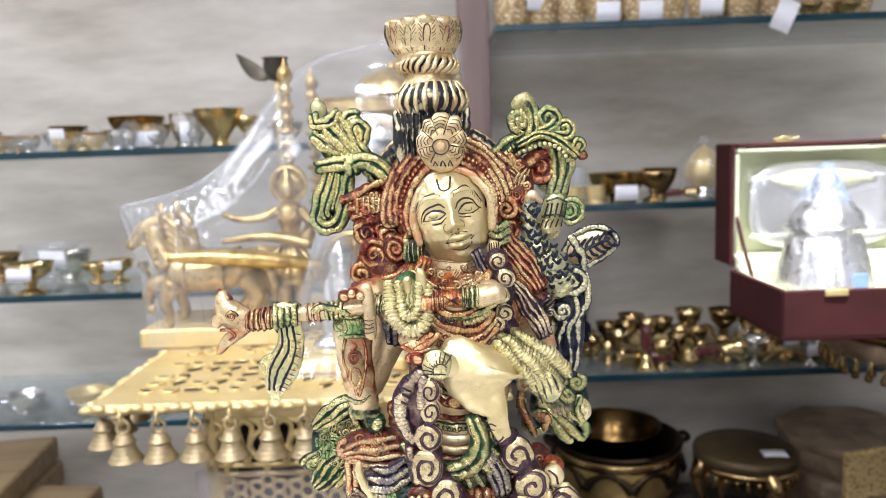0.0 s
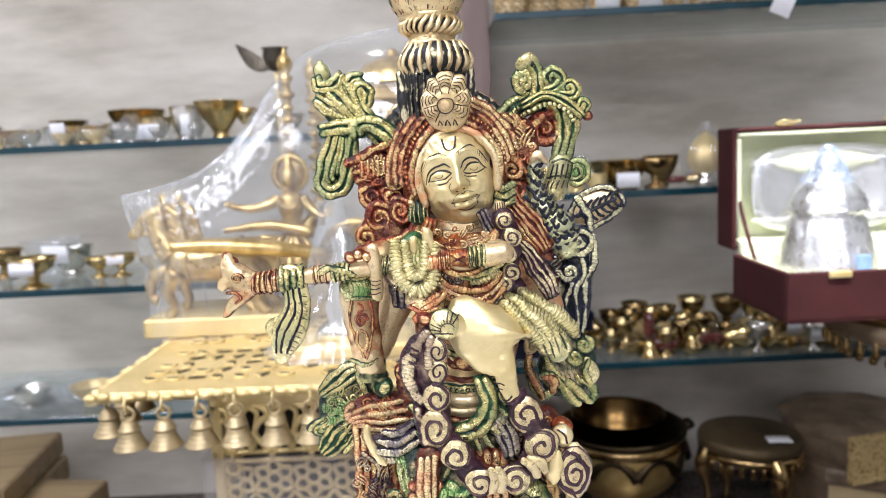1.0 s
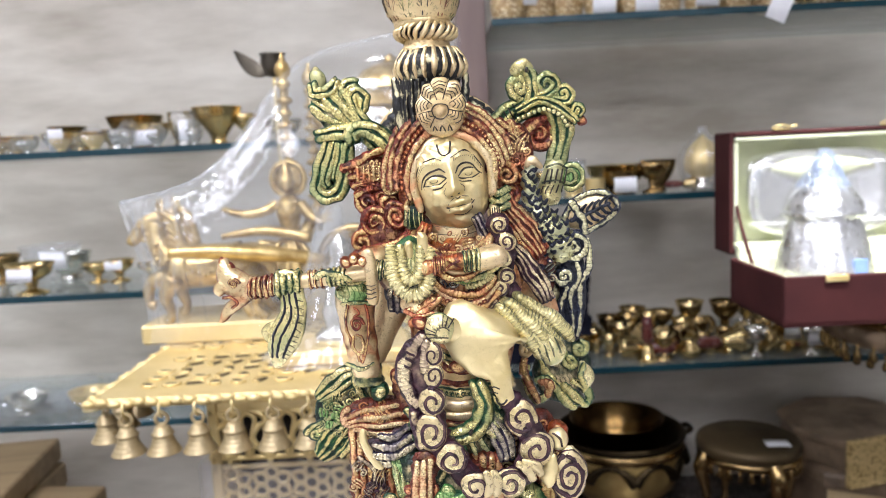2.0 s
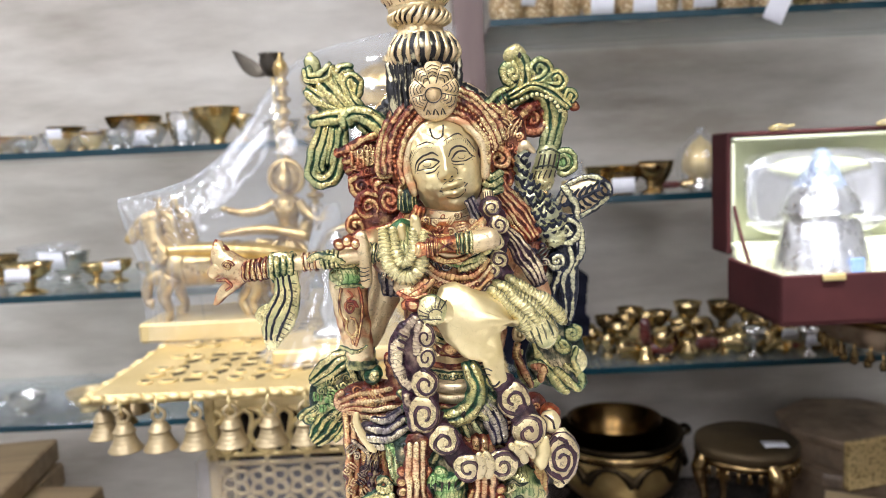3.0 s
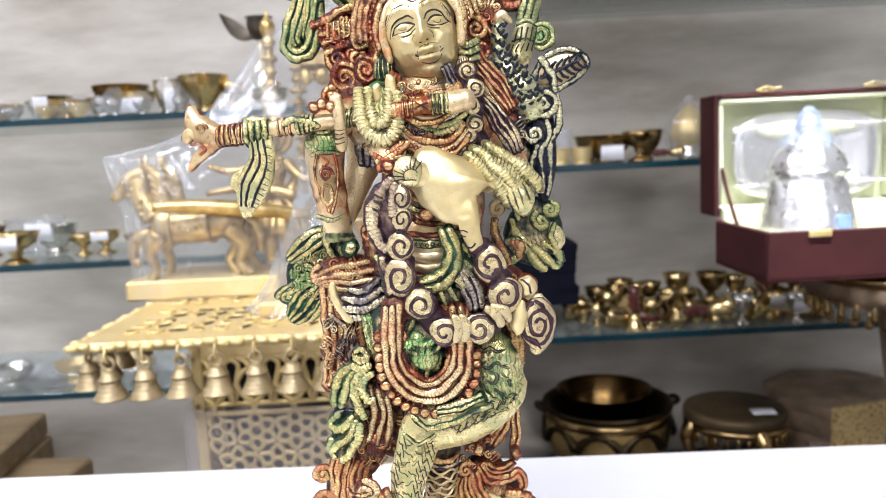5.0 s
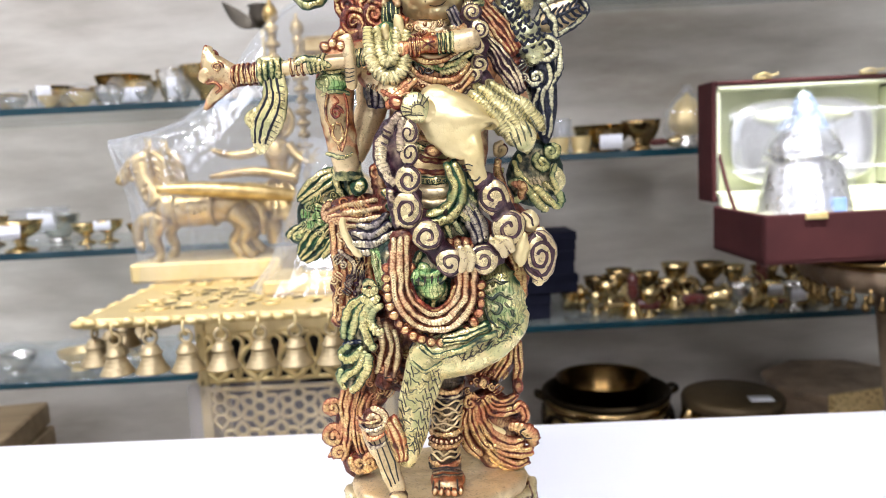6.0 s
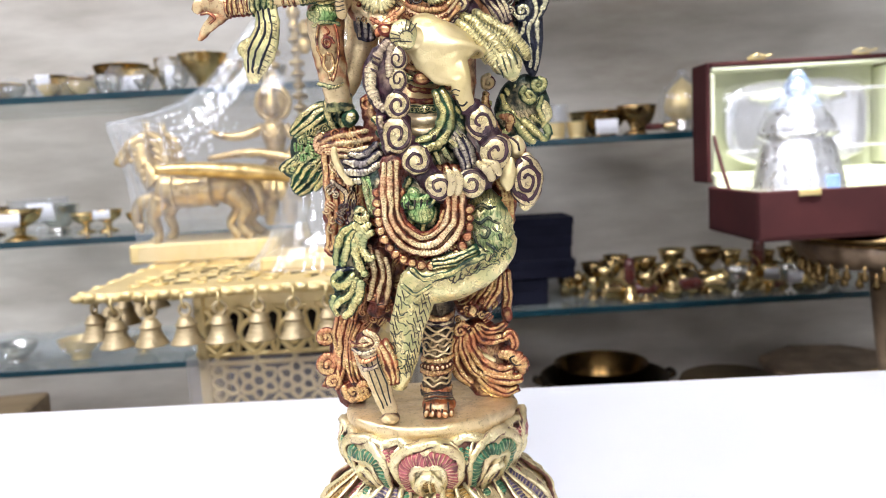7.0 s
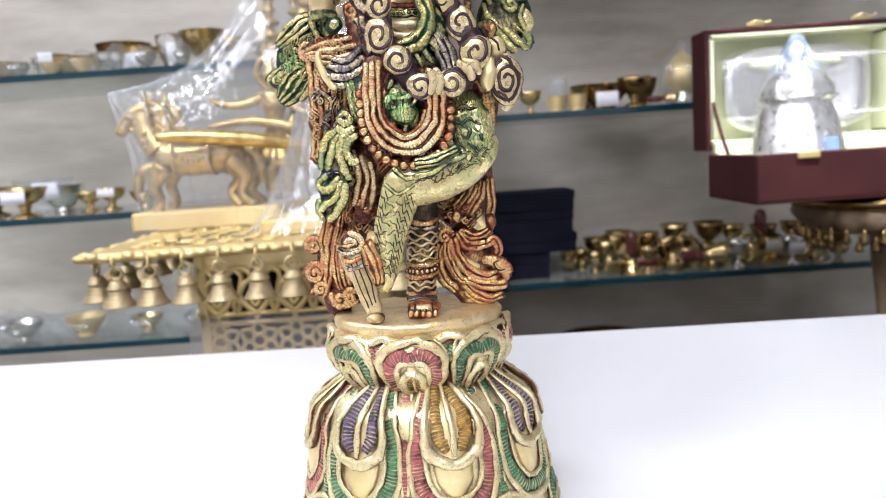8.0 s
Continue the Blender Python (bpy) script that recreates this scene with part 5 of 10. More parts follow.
def tent_bag():
    """Clear bag pulled over the chariot: a flat sealed corner before the horses, high over the canopy, with long tension folds."""
    vs, fs = [], []
    n, k = 190, 130
    for i in range(n + 1):
        u = i / n
        x0 = -0.422 + 0.455 * u
        h = 0.186 + 0.045 * u + 0.182 / (1 + math.exp(-(u - 0.37) * 14)) - 0.02 * max(0.0, u - 0.8)
        yc = 0.985 + 0.135 * min(1.0, u * 1.5)
        open_out = min(1.0, 0.10 + u * 5.0)
        half = (0.082 + 0.035 * math.sin(min(1.0, u * 1.4) * math.pi / 2)) * open_out ** 0.6
        for j in range(k + 1):
            th = math.pi * j / k
            c, s2 = math.cos(th), math.sin(th)
            y = yc - math.copysign(abs(c) ** 0.55, c) * half * (1 - 0.45 * (s2 ** 2) * min(1, u * 1.6))
            z = 0.002 + h * abs(s2) ** 0.62
            # the sealed end leans inwards below its corner
            x = x0 + 0.030 * math.sin(2.2 * (1 - z / h)) * max(0.0, 1 - u * 6)
            q, high = j / k, s2 ** 1.5 * min(1.0, u * 4)
            warp = noise.noise((u * 3.0, q * 4, 1.5))
            fold = 1 - abs(noise.noise((q * 13 + 0.9 * warp, u * 1.7, 3)) * 2.8)
            pleat = 1 - abs(noise.noise((q * 44 + 1.5 * warp, u * 5.5, 8)) * 2.4)
            crinkle = 1 - abs(noise.noise((x * 95 + 5, y * 60, z * 95)) * 2.4)
            loose = 0.0030 * max(0.0, 1 - u / 0.42) + 0.0020 * max(0.0, 1 - z / 0.06)
            d = 0.0055 * noise.noise((x * 8, y * 8, z * 6)) + 0.0024 * high * max(0.0, fold) ** 4 + 0.0004 * high * max(0.0, pleat) ** 2 + loose * max(0.0, crinkle) ** 2
            w = min(1.0, z / 0.03)
            sg = -1.0 if c > 0 else 1.0
            vs.append((x + 0.3 * d * w, y + sg * d * w, z + 0.8 * d * w))
    for i in range(n):
        for j in range(k):
            a = i * (k + 1) + j
            fs.append((a, a + k + 1, a + k + 2, a + 1))
    bag = thing("film_bag", (0, 0, TABLE_Z), "clear crinkled plastic bag over the chariot figurine", "plastic bag")
    pieces = [part("film", Shape().add(vs, fs), M_FILM, bag)]
    # creased seams at the sealed end and folds down its near side
    for i, r in ((0, 0.0024), (5, 0.0011), (13, 0.0014), (22, 0.0010), (34, 0.0013), (47, 0.0009)):
        line = [vs[max(0, i + int(2.5 * math.sin(q * 1.9 + i)) if i else 0) * (k + 1) + j] for q, j in enumerate((k // 2, 2 * k // 5, k // 4, k // 6, k // 9, 2))]
        pieces.append(part("crease", Shape().tube(line, [r, r * 0.5, r, r * 0.4, r, r * 0.7], 6, steps=6), M_FILM, bag))
    pieces.append(part("crease", Shape().tube([vs[k // 2], vs[3 * k // 4], vs[7 * k // 8], vs[k - 3]], 0.0022, 6, steps=8), M_FILM, bag))
    pieces.append(part("ridge", Shape().tube([vs[i * (k + 1) + k // 2] for i in range(0, n - 20, 6)], 0.0018, 6, steps=2), M_FILM, bag))
    for p in pieces:
        p.visible_shadow = False


tent_bag()


def wrapped_figurine(at):
    t = thing("wrapped_figurine", at, "small pale figurine on a plinth in a twisted clear bag", "figurine")
    part("plinth", Shape().box((0.0, 0, 0.009), (0.150, 0.10, 0.016), 0.003), M_BRASS_PALE, t)
    f = Shape().revolve([(0, 0.017), (0.036, 0.017), (0.034, 0.030), (0.022, 0.036), (0.026, 0.055), (0.018, 0.075), (0.022, 0.095), (0.011, 0.115), (0.014, 0.130), (0.0, 0.146)], 24, flute=5, depth=0.1)
    part("figure", f, M_STEEL, t)
    vs, fs = [], []
    n, k = 120, 40
    for i in range(k + 1):
        u = i / k
        q = 0.012 + 0.080 * (1 - u) ** 1.5 + 0.010 * max(0, u - 0.9) * 10 * 0.4
        for j in range(n):
            a = 2 * math.pi * j / n
            d = 1 + 0.14 * noise.noise((math.cos(a) * 2, math.sin(a) * 2, u * 3 + 3)) + 0.10 * max(0.0, 1 - abs(noise.noise((math.cos(a) * 5, math.sin(a) * 5, u * 1.2)) * 2.6)) ** 2
            vs.append((q * d * math.cos(a) - 0.012 * u, 0.75 * q * d * math.sin(a), 0.001 + 0.176 * u))
    for i in range(k):
        for j in range(n):
            fs.append((i * n + j, i * n + (j + 1) % n, (i + 1) * n + (j + 1) % n, (i + 1) * n + j))
    part("film_bag", Shape().add(vs, fs), M_FILM, t, "clear twisted film bag").visible_shadow = False


wrapped_figurine((-0.125, 0.870, TABLE_Z))


def leaf_lamp(at):
    """Dark bronze oil lamp on a thin stand, with a leaf-shaped arm."""
    t = thing("leaf_lamp", at, "dark bronze oil lamp with a leaf arm on a thin stand", "oil lamp")
    z = 0.0
    part("base", Shape().revolve([(0, 0), (0.040, 0), (0.040, 0.006), (0.012, 0.016), (0.006, 0.03), (0.0, 0.03)], 28), M_DARKMETAL, t)
    part("stem", Shape().tube([(0, 0, 0.02), (0, 0, 0.2), (0, 0, 0.37)], [0.003, 0.0018, 0.003], 8), M_BRASS_PALE, t)
    part("cup", Shape().revolve([(0, 0.366), (0.008, 0.368), (0.016, 0.378), (0.020, 0.390), (0.018, 0.400), (0.022, 0.403), (0.017, 0.401), (0.015, 0.386), (0, 0.376)], 26), M_DARKMETAL, t)
    lf = Shape()
    n = 10
    vs, fs = [], []
    for i in range(n + 1):
        u = i / n
        w = 0.013 * math.sin(math.pi * min(1, u * 0.95 + 0.05)) ** 0.8
        cx, cz = -0.010 - 0.052 * u, 0.368 + 0.010 * u + 0.030 * u * u
        for sg, dz in ((-1, 0.004), (0, -0.002), (1, 0.004)):
            vs.append((cx + sg * w * 0.35, sg * w * 0.4, cz + dz * abs(sg) + sg * w * 0.9))
    for i in range(n):
        for j in (0, 1):
            a = i * 3 + j
            fs.append((a, a + 1, a + 4, a + 3))
    lf.add(vs, fs)
    lf.add([(x, y + 0.002, z) for x, y, z in vs], [f[::-1] for f in fs])
    part("leaf_arm", lf, M_DARKMETAL, t)


leaf_lamp((-0.264, 1.235, TABLE_Z))


# ---- the brass figurine: one cast body, enamel in its grooves ----
def enamel(name, paint, pitch=1.8, notch=0.22, low=0.45, high=0.85, paint_rough=0.42, grain=0.3, gold=((0.63, 0.465, 0.215), (0.86, 0.695, 0.42)), patch=0.5, grime=0.75, scribble=0.0, rough=(0.20, 0.34), combed=False, wash=0.7, metal=0.84):
    """Cast brass with paint left in its flanks and cross-cut notches.
    The uv map holds the length along a strand in mm (u) and how proud the spot is (v)."""
    m, nt, nodes, links, bsdf = material(name)

    def math_node(op, a, b=None, c=None):
        n = nodes.new("ShaderNodeMath")
        n.operation = op
        for k, v in enumerate((a, b, c)):
            if v is None:
                continue
            if isinstance(v, (int, float)):
                n.inputs[k].default_value = v
            else:
                links.new(v, n.inputs[k])
        return n.outputs[0]

    def step(v, a, b):
        n = nodes.new("ShaderNodeMapRange")
        n.interpolation_type = "SMOOTHSTEP"
        n.inputs[1].default_value, n.inputs[2].default_value = a, b
        links.new(v, n.inputs[0])
        return n.outputs[0]

    uv = nodes.new("ShaderNodeUVMap")
    uv.uv_map = "relief"
    sep = nodes.new("ShaderNodeSeparateXYZ")
    links.new(uv.outputs[0], sep.inputs[0])
    tc = nodes.new("ShaderNodeTexCoord")
    n1 = nodes.new("ShaderNodeTexNoise")
    n1.inputs["Scale"].default_value = 260
    n1.inputs["Detail"].default_value = 4
    links.new(tc.outputs["Object"], n1.inputs[0])
    n2 = nodes.new("ShaderNodeTexNoise")
    n2.inputs["Scale"].default_value = 60
    n2.inputs["Detail"].default_value = 3
    links.new(tc.outputs["Object"], n2.inputs[0])
    # notches across the strand, uneven in spacing
    wob = math_node("MULTIPLY_ADD", n2.outputs[0], 0.7, math_node("MULTIPLY_ADD", sep.outputs[1], 0.45, math_node("DIVIDE", sep.outputs[0], pitch)))
    fr = math_node("FRACT", wob)
    tri = math_node("ABSOLUTE", math_node("SUBTRACT", fr, 0.5))
    nt_mask = math_node("SUBTRACT", 1.0, step(tri, notch * 0.15, notch * 1.15)) if notch > 0 else math_node("MULTIPLY", tri, 0.0)
    nt_mask = math_node("MULTIPLY", nt_mask, step(n1.outputs[0], 0.26, 0.46))
    if not combed:
        # worn away on the crest of the strand
        nt_mask = math_node("MULTIPLY", nt_mask, math_node("MULTIPLY_ADD", step(sep.outputs[1], 0.80, 1.0), -0.7, 1.0))
    # paint sits low, scraped off the crests
    level = math_node("ADD", sep.outputs[1], math_node("MULTIPLY", math_node("SUBTRACT", n1.outputs[0], 0.5), grain * 2))
    level = math_node("ADD", level, math_node("MULTIPLY", math_node("SUBTRACT", n2.outputs[0], 0.5), patch))
    paint_mask = math_node("SUBTRACT", 1.0, step(level, low, high))
    fac = math_node("MULTIPLY", paint_mask, math_node("MULTIPLY_ADD", nt_mask, -0.85, 1.0)) if combed else math_node("MAXIMUM", paint_mask, math_node("MULTIPLY", nt_mask, 0.85))
    height = math_node("MULTIPLY_ADD", nt_mask, 0.9 if combed else -0.8, math_node("MULTIPLY", n1.outputs[0], 0.35))
    if scribble > 0:
        wv = nodes.new("ShaderNodeTexWave")
        wv.inputs["Scale"].default_value = scribble
        wv.inputs["Distortion"].default_value = 9.0
        wv.inputs["Detail"].default_value = 1.5
        wv.inputs["Detail Scale"].default_value = 1.2
        links.new(tc.outputs["Object"], wv.inputs[0])
        cut = math_node("SUBTRACT", 1.0, step(wv.outputs["Fac"], 0.04, 0.17))
        fac = math_node("MAXIMUM", fac, math_node("MULTIPLY", cut, 0.7))
        height = math_node("MULTIPLY_ADD", cut, -0.8, height)
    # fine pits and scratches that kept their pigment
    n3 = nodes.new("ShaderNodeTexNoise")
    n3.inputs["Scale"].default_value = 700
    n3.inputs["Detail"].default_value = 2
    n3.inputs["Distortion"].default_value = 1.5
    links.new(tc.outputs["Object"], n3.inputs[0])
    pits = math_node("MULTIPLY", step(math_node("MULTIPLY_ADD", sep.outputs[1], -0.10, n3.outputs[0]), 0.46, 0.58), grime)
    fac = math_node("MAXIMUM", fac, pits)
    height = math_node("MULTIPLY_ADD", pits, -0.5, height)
    gr = ramp(nodes, [(0.3, gold[0]), (0.7, gold[1])])
    links.new(n2.outputs[0], gr.inputs[0])
    # strand enamel is multiplied down, which also puts groove shade into its colour
    dark = (0.30, 1.0, 1.5) if combed else (0.18, 0.62, 1.15)
    pr = ramp(nodes, [(pos, tuple(min(0.6, k * d) for k in paint)) for pos, d in zip((0.32, 0.52, 0.75), dark)])
    links.new(n1.outputs[0], pr.inputs[0])
    # thin stain over the brass, thick paint in the low places
    n4 = nodes.new("ShaderNodeTexNoise")
    n4.inputs["Scale"].default_value = 85
    n4.inputs["Detail"].default_value = 4
    n4.inputs["Distortion"].default_value = 0.8
    links.new(tc.outputs["Object"], n4.inputs[0])
    stain = math_node("MULTIPLY", step(n4.outputs[0], 0.46, 0.62), wash)
    tint = nodes.new("ShaderNodeMix")
    tint.data_type = "RGBA"
    links.new(stain, tint.inputs[0])
    links.new(gr.outputs[0], tint.inputs[6])
    tint.inputs[7].default_value = (*(min(0.75, 1.45 * k + 0.03) for k in paint), 1)
    mx = nodes.new("ShaderNodeMix")
    mx.data_type = "RGBA"
    links.new(fac, mx.inputs[0])
    links.new(tint.outputs[2], mx.inputs[6])
    links.new(pr.outputs[0], mx.inputs[7])
    links.new(mx.outputs[2], bsdf.inputs["Base Color"])
    fac = math_node("MAXIMUM", fac, math_node("MULTIPLY", stain, 0.8))
    links.new(math_node("MULTIPLY_ADD", fac, 0.06 - metal, metal), bsdf.inputs["Metallic"])
    r = math_node("MULTIPLY_ADD", n1.outputs[0], rough[1] - rough[0], rough[0])
    links.new(math_node("MULTIPLY_ADD", fac, paint_rough - rough[0], r), bsdf.inputs["Roughness"])
    b = nodes.new("ShaderNodeBump")
    b.inputs["Strength"].default_value = 0.9
    b.inputs["Distance"].default_value = 0.0007
    links.new(height, b.inputs["Height"])
    links.new(b.outputs[0], bsdf.inputs["Normal"])
    return m


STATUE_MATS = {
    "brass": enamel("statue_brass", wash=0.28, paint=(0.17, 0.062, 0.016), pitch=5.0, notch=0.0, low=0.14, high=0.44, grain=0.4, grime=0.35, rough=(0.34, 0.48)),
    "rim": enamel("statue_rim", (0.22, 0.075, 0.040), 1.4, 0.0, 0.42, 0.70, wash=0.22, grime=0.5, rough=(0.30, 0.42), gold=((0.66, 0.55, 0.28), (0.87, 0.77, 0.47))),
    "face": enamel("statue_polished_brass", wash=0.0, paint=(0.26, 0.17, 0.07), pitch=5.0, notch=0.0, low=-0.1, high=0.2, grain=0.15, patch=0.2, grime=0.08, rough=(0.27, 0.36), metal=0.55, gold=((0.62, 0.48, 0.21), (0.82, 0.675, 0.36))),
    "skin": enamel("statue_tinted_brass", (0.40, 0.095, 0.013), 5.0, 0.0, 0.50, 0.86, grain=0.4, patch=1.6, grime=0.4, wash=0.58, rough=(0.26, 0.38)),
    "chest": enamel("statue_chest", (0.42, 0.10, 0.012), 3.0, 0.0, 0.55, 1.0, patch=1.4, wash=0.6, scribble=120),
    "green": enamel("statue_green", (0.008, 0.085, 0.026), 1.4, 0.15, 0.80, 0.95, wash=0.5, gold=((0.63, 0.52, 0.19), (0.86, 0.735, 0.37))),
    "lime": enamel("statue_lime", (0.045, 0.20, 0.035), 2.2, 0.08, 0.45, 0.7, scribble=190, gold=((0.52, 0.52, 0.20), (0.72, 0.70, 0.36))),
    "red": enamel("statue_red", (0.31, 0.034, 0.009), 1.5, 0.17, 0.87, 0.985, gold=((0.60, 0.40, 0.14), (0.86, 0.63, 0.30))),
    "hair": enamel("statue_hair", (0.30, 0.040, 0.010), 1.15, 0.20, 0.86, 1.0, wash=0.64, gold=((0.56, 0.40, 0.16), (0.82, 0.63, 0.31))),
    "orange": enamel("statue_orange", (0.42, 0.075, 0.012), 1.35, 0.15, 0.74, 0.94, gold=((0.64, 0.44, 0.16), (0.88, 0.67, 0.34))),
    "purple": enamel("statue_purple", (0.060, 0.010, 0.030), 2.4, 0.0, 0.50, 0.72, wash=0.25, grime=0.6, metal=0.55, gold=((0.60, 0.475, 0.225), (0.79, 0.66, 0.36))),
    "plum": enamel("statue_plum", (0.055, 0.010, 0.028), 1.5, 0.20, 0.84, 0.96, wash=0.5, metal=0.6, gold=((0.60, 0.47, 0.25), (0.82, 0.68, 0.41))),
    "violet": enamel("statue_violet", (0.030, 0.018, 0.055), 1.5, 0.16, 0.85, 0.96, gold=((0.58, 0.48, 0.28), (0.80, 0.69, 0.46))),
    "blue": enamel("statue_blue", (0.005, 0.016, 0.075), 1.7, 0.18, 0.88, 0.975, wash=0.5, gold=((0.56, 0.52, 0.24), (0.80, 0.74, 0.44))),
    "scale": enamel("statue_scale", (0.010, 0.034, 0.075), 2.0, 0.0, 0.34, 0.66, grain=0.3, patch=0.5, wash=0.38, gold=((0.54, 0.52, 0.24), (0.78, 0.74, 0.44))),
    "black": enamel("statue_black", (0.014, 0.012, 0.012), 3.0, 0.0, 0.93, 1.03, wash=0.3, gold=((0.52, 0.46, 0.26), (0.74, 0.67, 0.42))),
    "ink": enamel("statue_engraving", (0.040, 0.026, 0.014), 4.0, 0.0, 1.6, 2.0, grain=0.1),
    # dark enamel grounds, which also paint the shade of gaps between strands
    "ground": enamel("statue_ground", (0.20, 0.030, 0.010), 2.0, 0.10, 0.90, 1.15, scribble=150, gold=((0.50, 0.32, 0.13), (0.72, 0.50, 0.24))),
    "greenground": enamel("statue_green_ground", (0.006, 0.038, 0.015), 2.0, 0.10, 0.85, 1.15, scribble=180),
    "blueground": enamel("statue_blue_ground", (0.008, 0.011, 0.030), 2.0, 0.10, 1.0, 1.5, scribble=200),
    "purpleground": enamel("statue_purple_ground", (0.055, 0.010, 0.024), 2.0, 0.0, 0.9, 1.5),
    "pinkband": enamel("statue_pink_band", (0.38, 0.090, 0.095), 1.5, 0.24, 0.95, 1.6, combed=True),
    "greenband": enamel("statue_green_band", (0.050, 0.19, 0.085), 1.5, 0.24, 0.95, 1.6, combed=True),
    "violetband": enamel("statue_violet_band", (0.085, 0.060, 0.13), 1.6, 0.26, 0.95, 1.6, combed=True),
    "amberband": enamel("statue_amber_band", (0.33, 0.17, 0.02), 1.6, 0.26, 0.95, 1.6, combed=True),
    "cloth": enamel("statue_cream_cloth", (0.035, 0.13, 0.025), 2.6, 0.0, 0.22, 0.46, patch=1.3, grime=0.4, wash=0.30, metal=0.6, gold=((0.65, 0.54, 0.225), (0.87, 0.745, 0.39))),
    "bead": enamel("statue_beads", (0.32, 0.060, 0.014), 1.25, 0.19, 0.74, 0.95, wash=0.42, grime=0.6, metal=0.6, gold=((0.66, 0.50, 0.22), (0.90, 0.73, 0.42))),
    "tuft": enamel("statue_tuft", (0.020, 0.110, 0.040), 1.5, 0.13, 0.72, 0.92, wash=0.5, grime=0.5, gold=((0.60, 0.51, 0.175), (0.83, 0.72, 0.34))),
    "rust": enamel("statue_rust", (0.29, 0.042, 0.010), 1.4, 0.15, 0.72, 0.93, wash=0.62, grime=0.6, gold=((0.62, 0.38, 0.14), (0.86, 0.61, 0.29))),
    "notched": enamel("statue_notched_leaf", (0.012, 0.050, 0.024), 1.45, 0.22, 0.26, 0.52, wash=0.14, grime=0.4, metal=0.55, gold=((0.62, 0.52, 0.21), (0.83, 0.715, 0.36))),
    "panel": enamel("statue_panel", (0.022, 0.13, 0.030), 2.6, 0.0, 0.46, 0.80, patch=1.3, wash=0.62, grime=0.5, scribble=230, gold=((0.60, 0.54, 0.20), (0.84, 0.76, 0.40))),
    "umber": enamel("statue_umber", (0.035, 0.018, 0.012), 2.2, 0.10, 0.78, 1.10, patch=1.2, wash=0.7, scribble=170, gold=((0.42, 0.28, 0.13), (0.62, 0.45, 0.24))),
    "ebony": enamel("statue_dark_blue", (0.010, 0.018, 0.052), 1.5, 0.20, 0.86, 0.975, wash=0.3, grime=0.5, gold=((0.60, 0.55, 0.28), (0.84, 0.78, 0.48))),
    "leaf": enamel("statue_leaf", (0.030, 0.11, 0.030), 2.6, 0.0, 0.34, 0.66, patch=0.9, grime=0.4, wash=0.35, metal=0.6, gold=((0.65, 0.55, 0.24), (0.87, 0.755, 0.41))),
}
MAT_ID = {k: i for i, k in enumerate(STATUE_MATS)}


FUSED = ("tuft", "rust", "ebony")


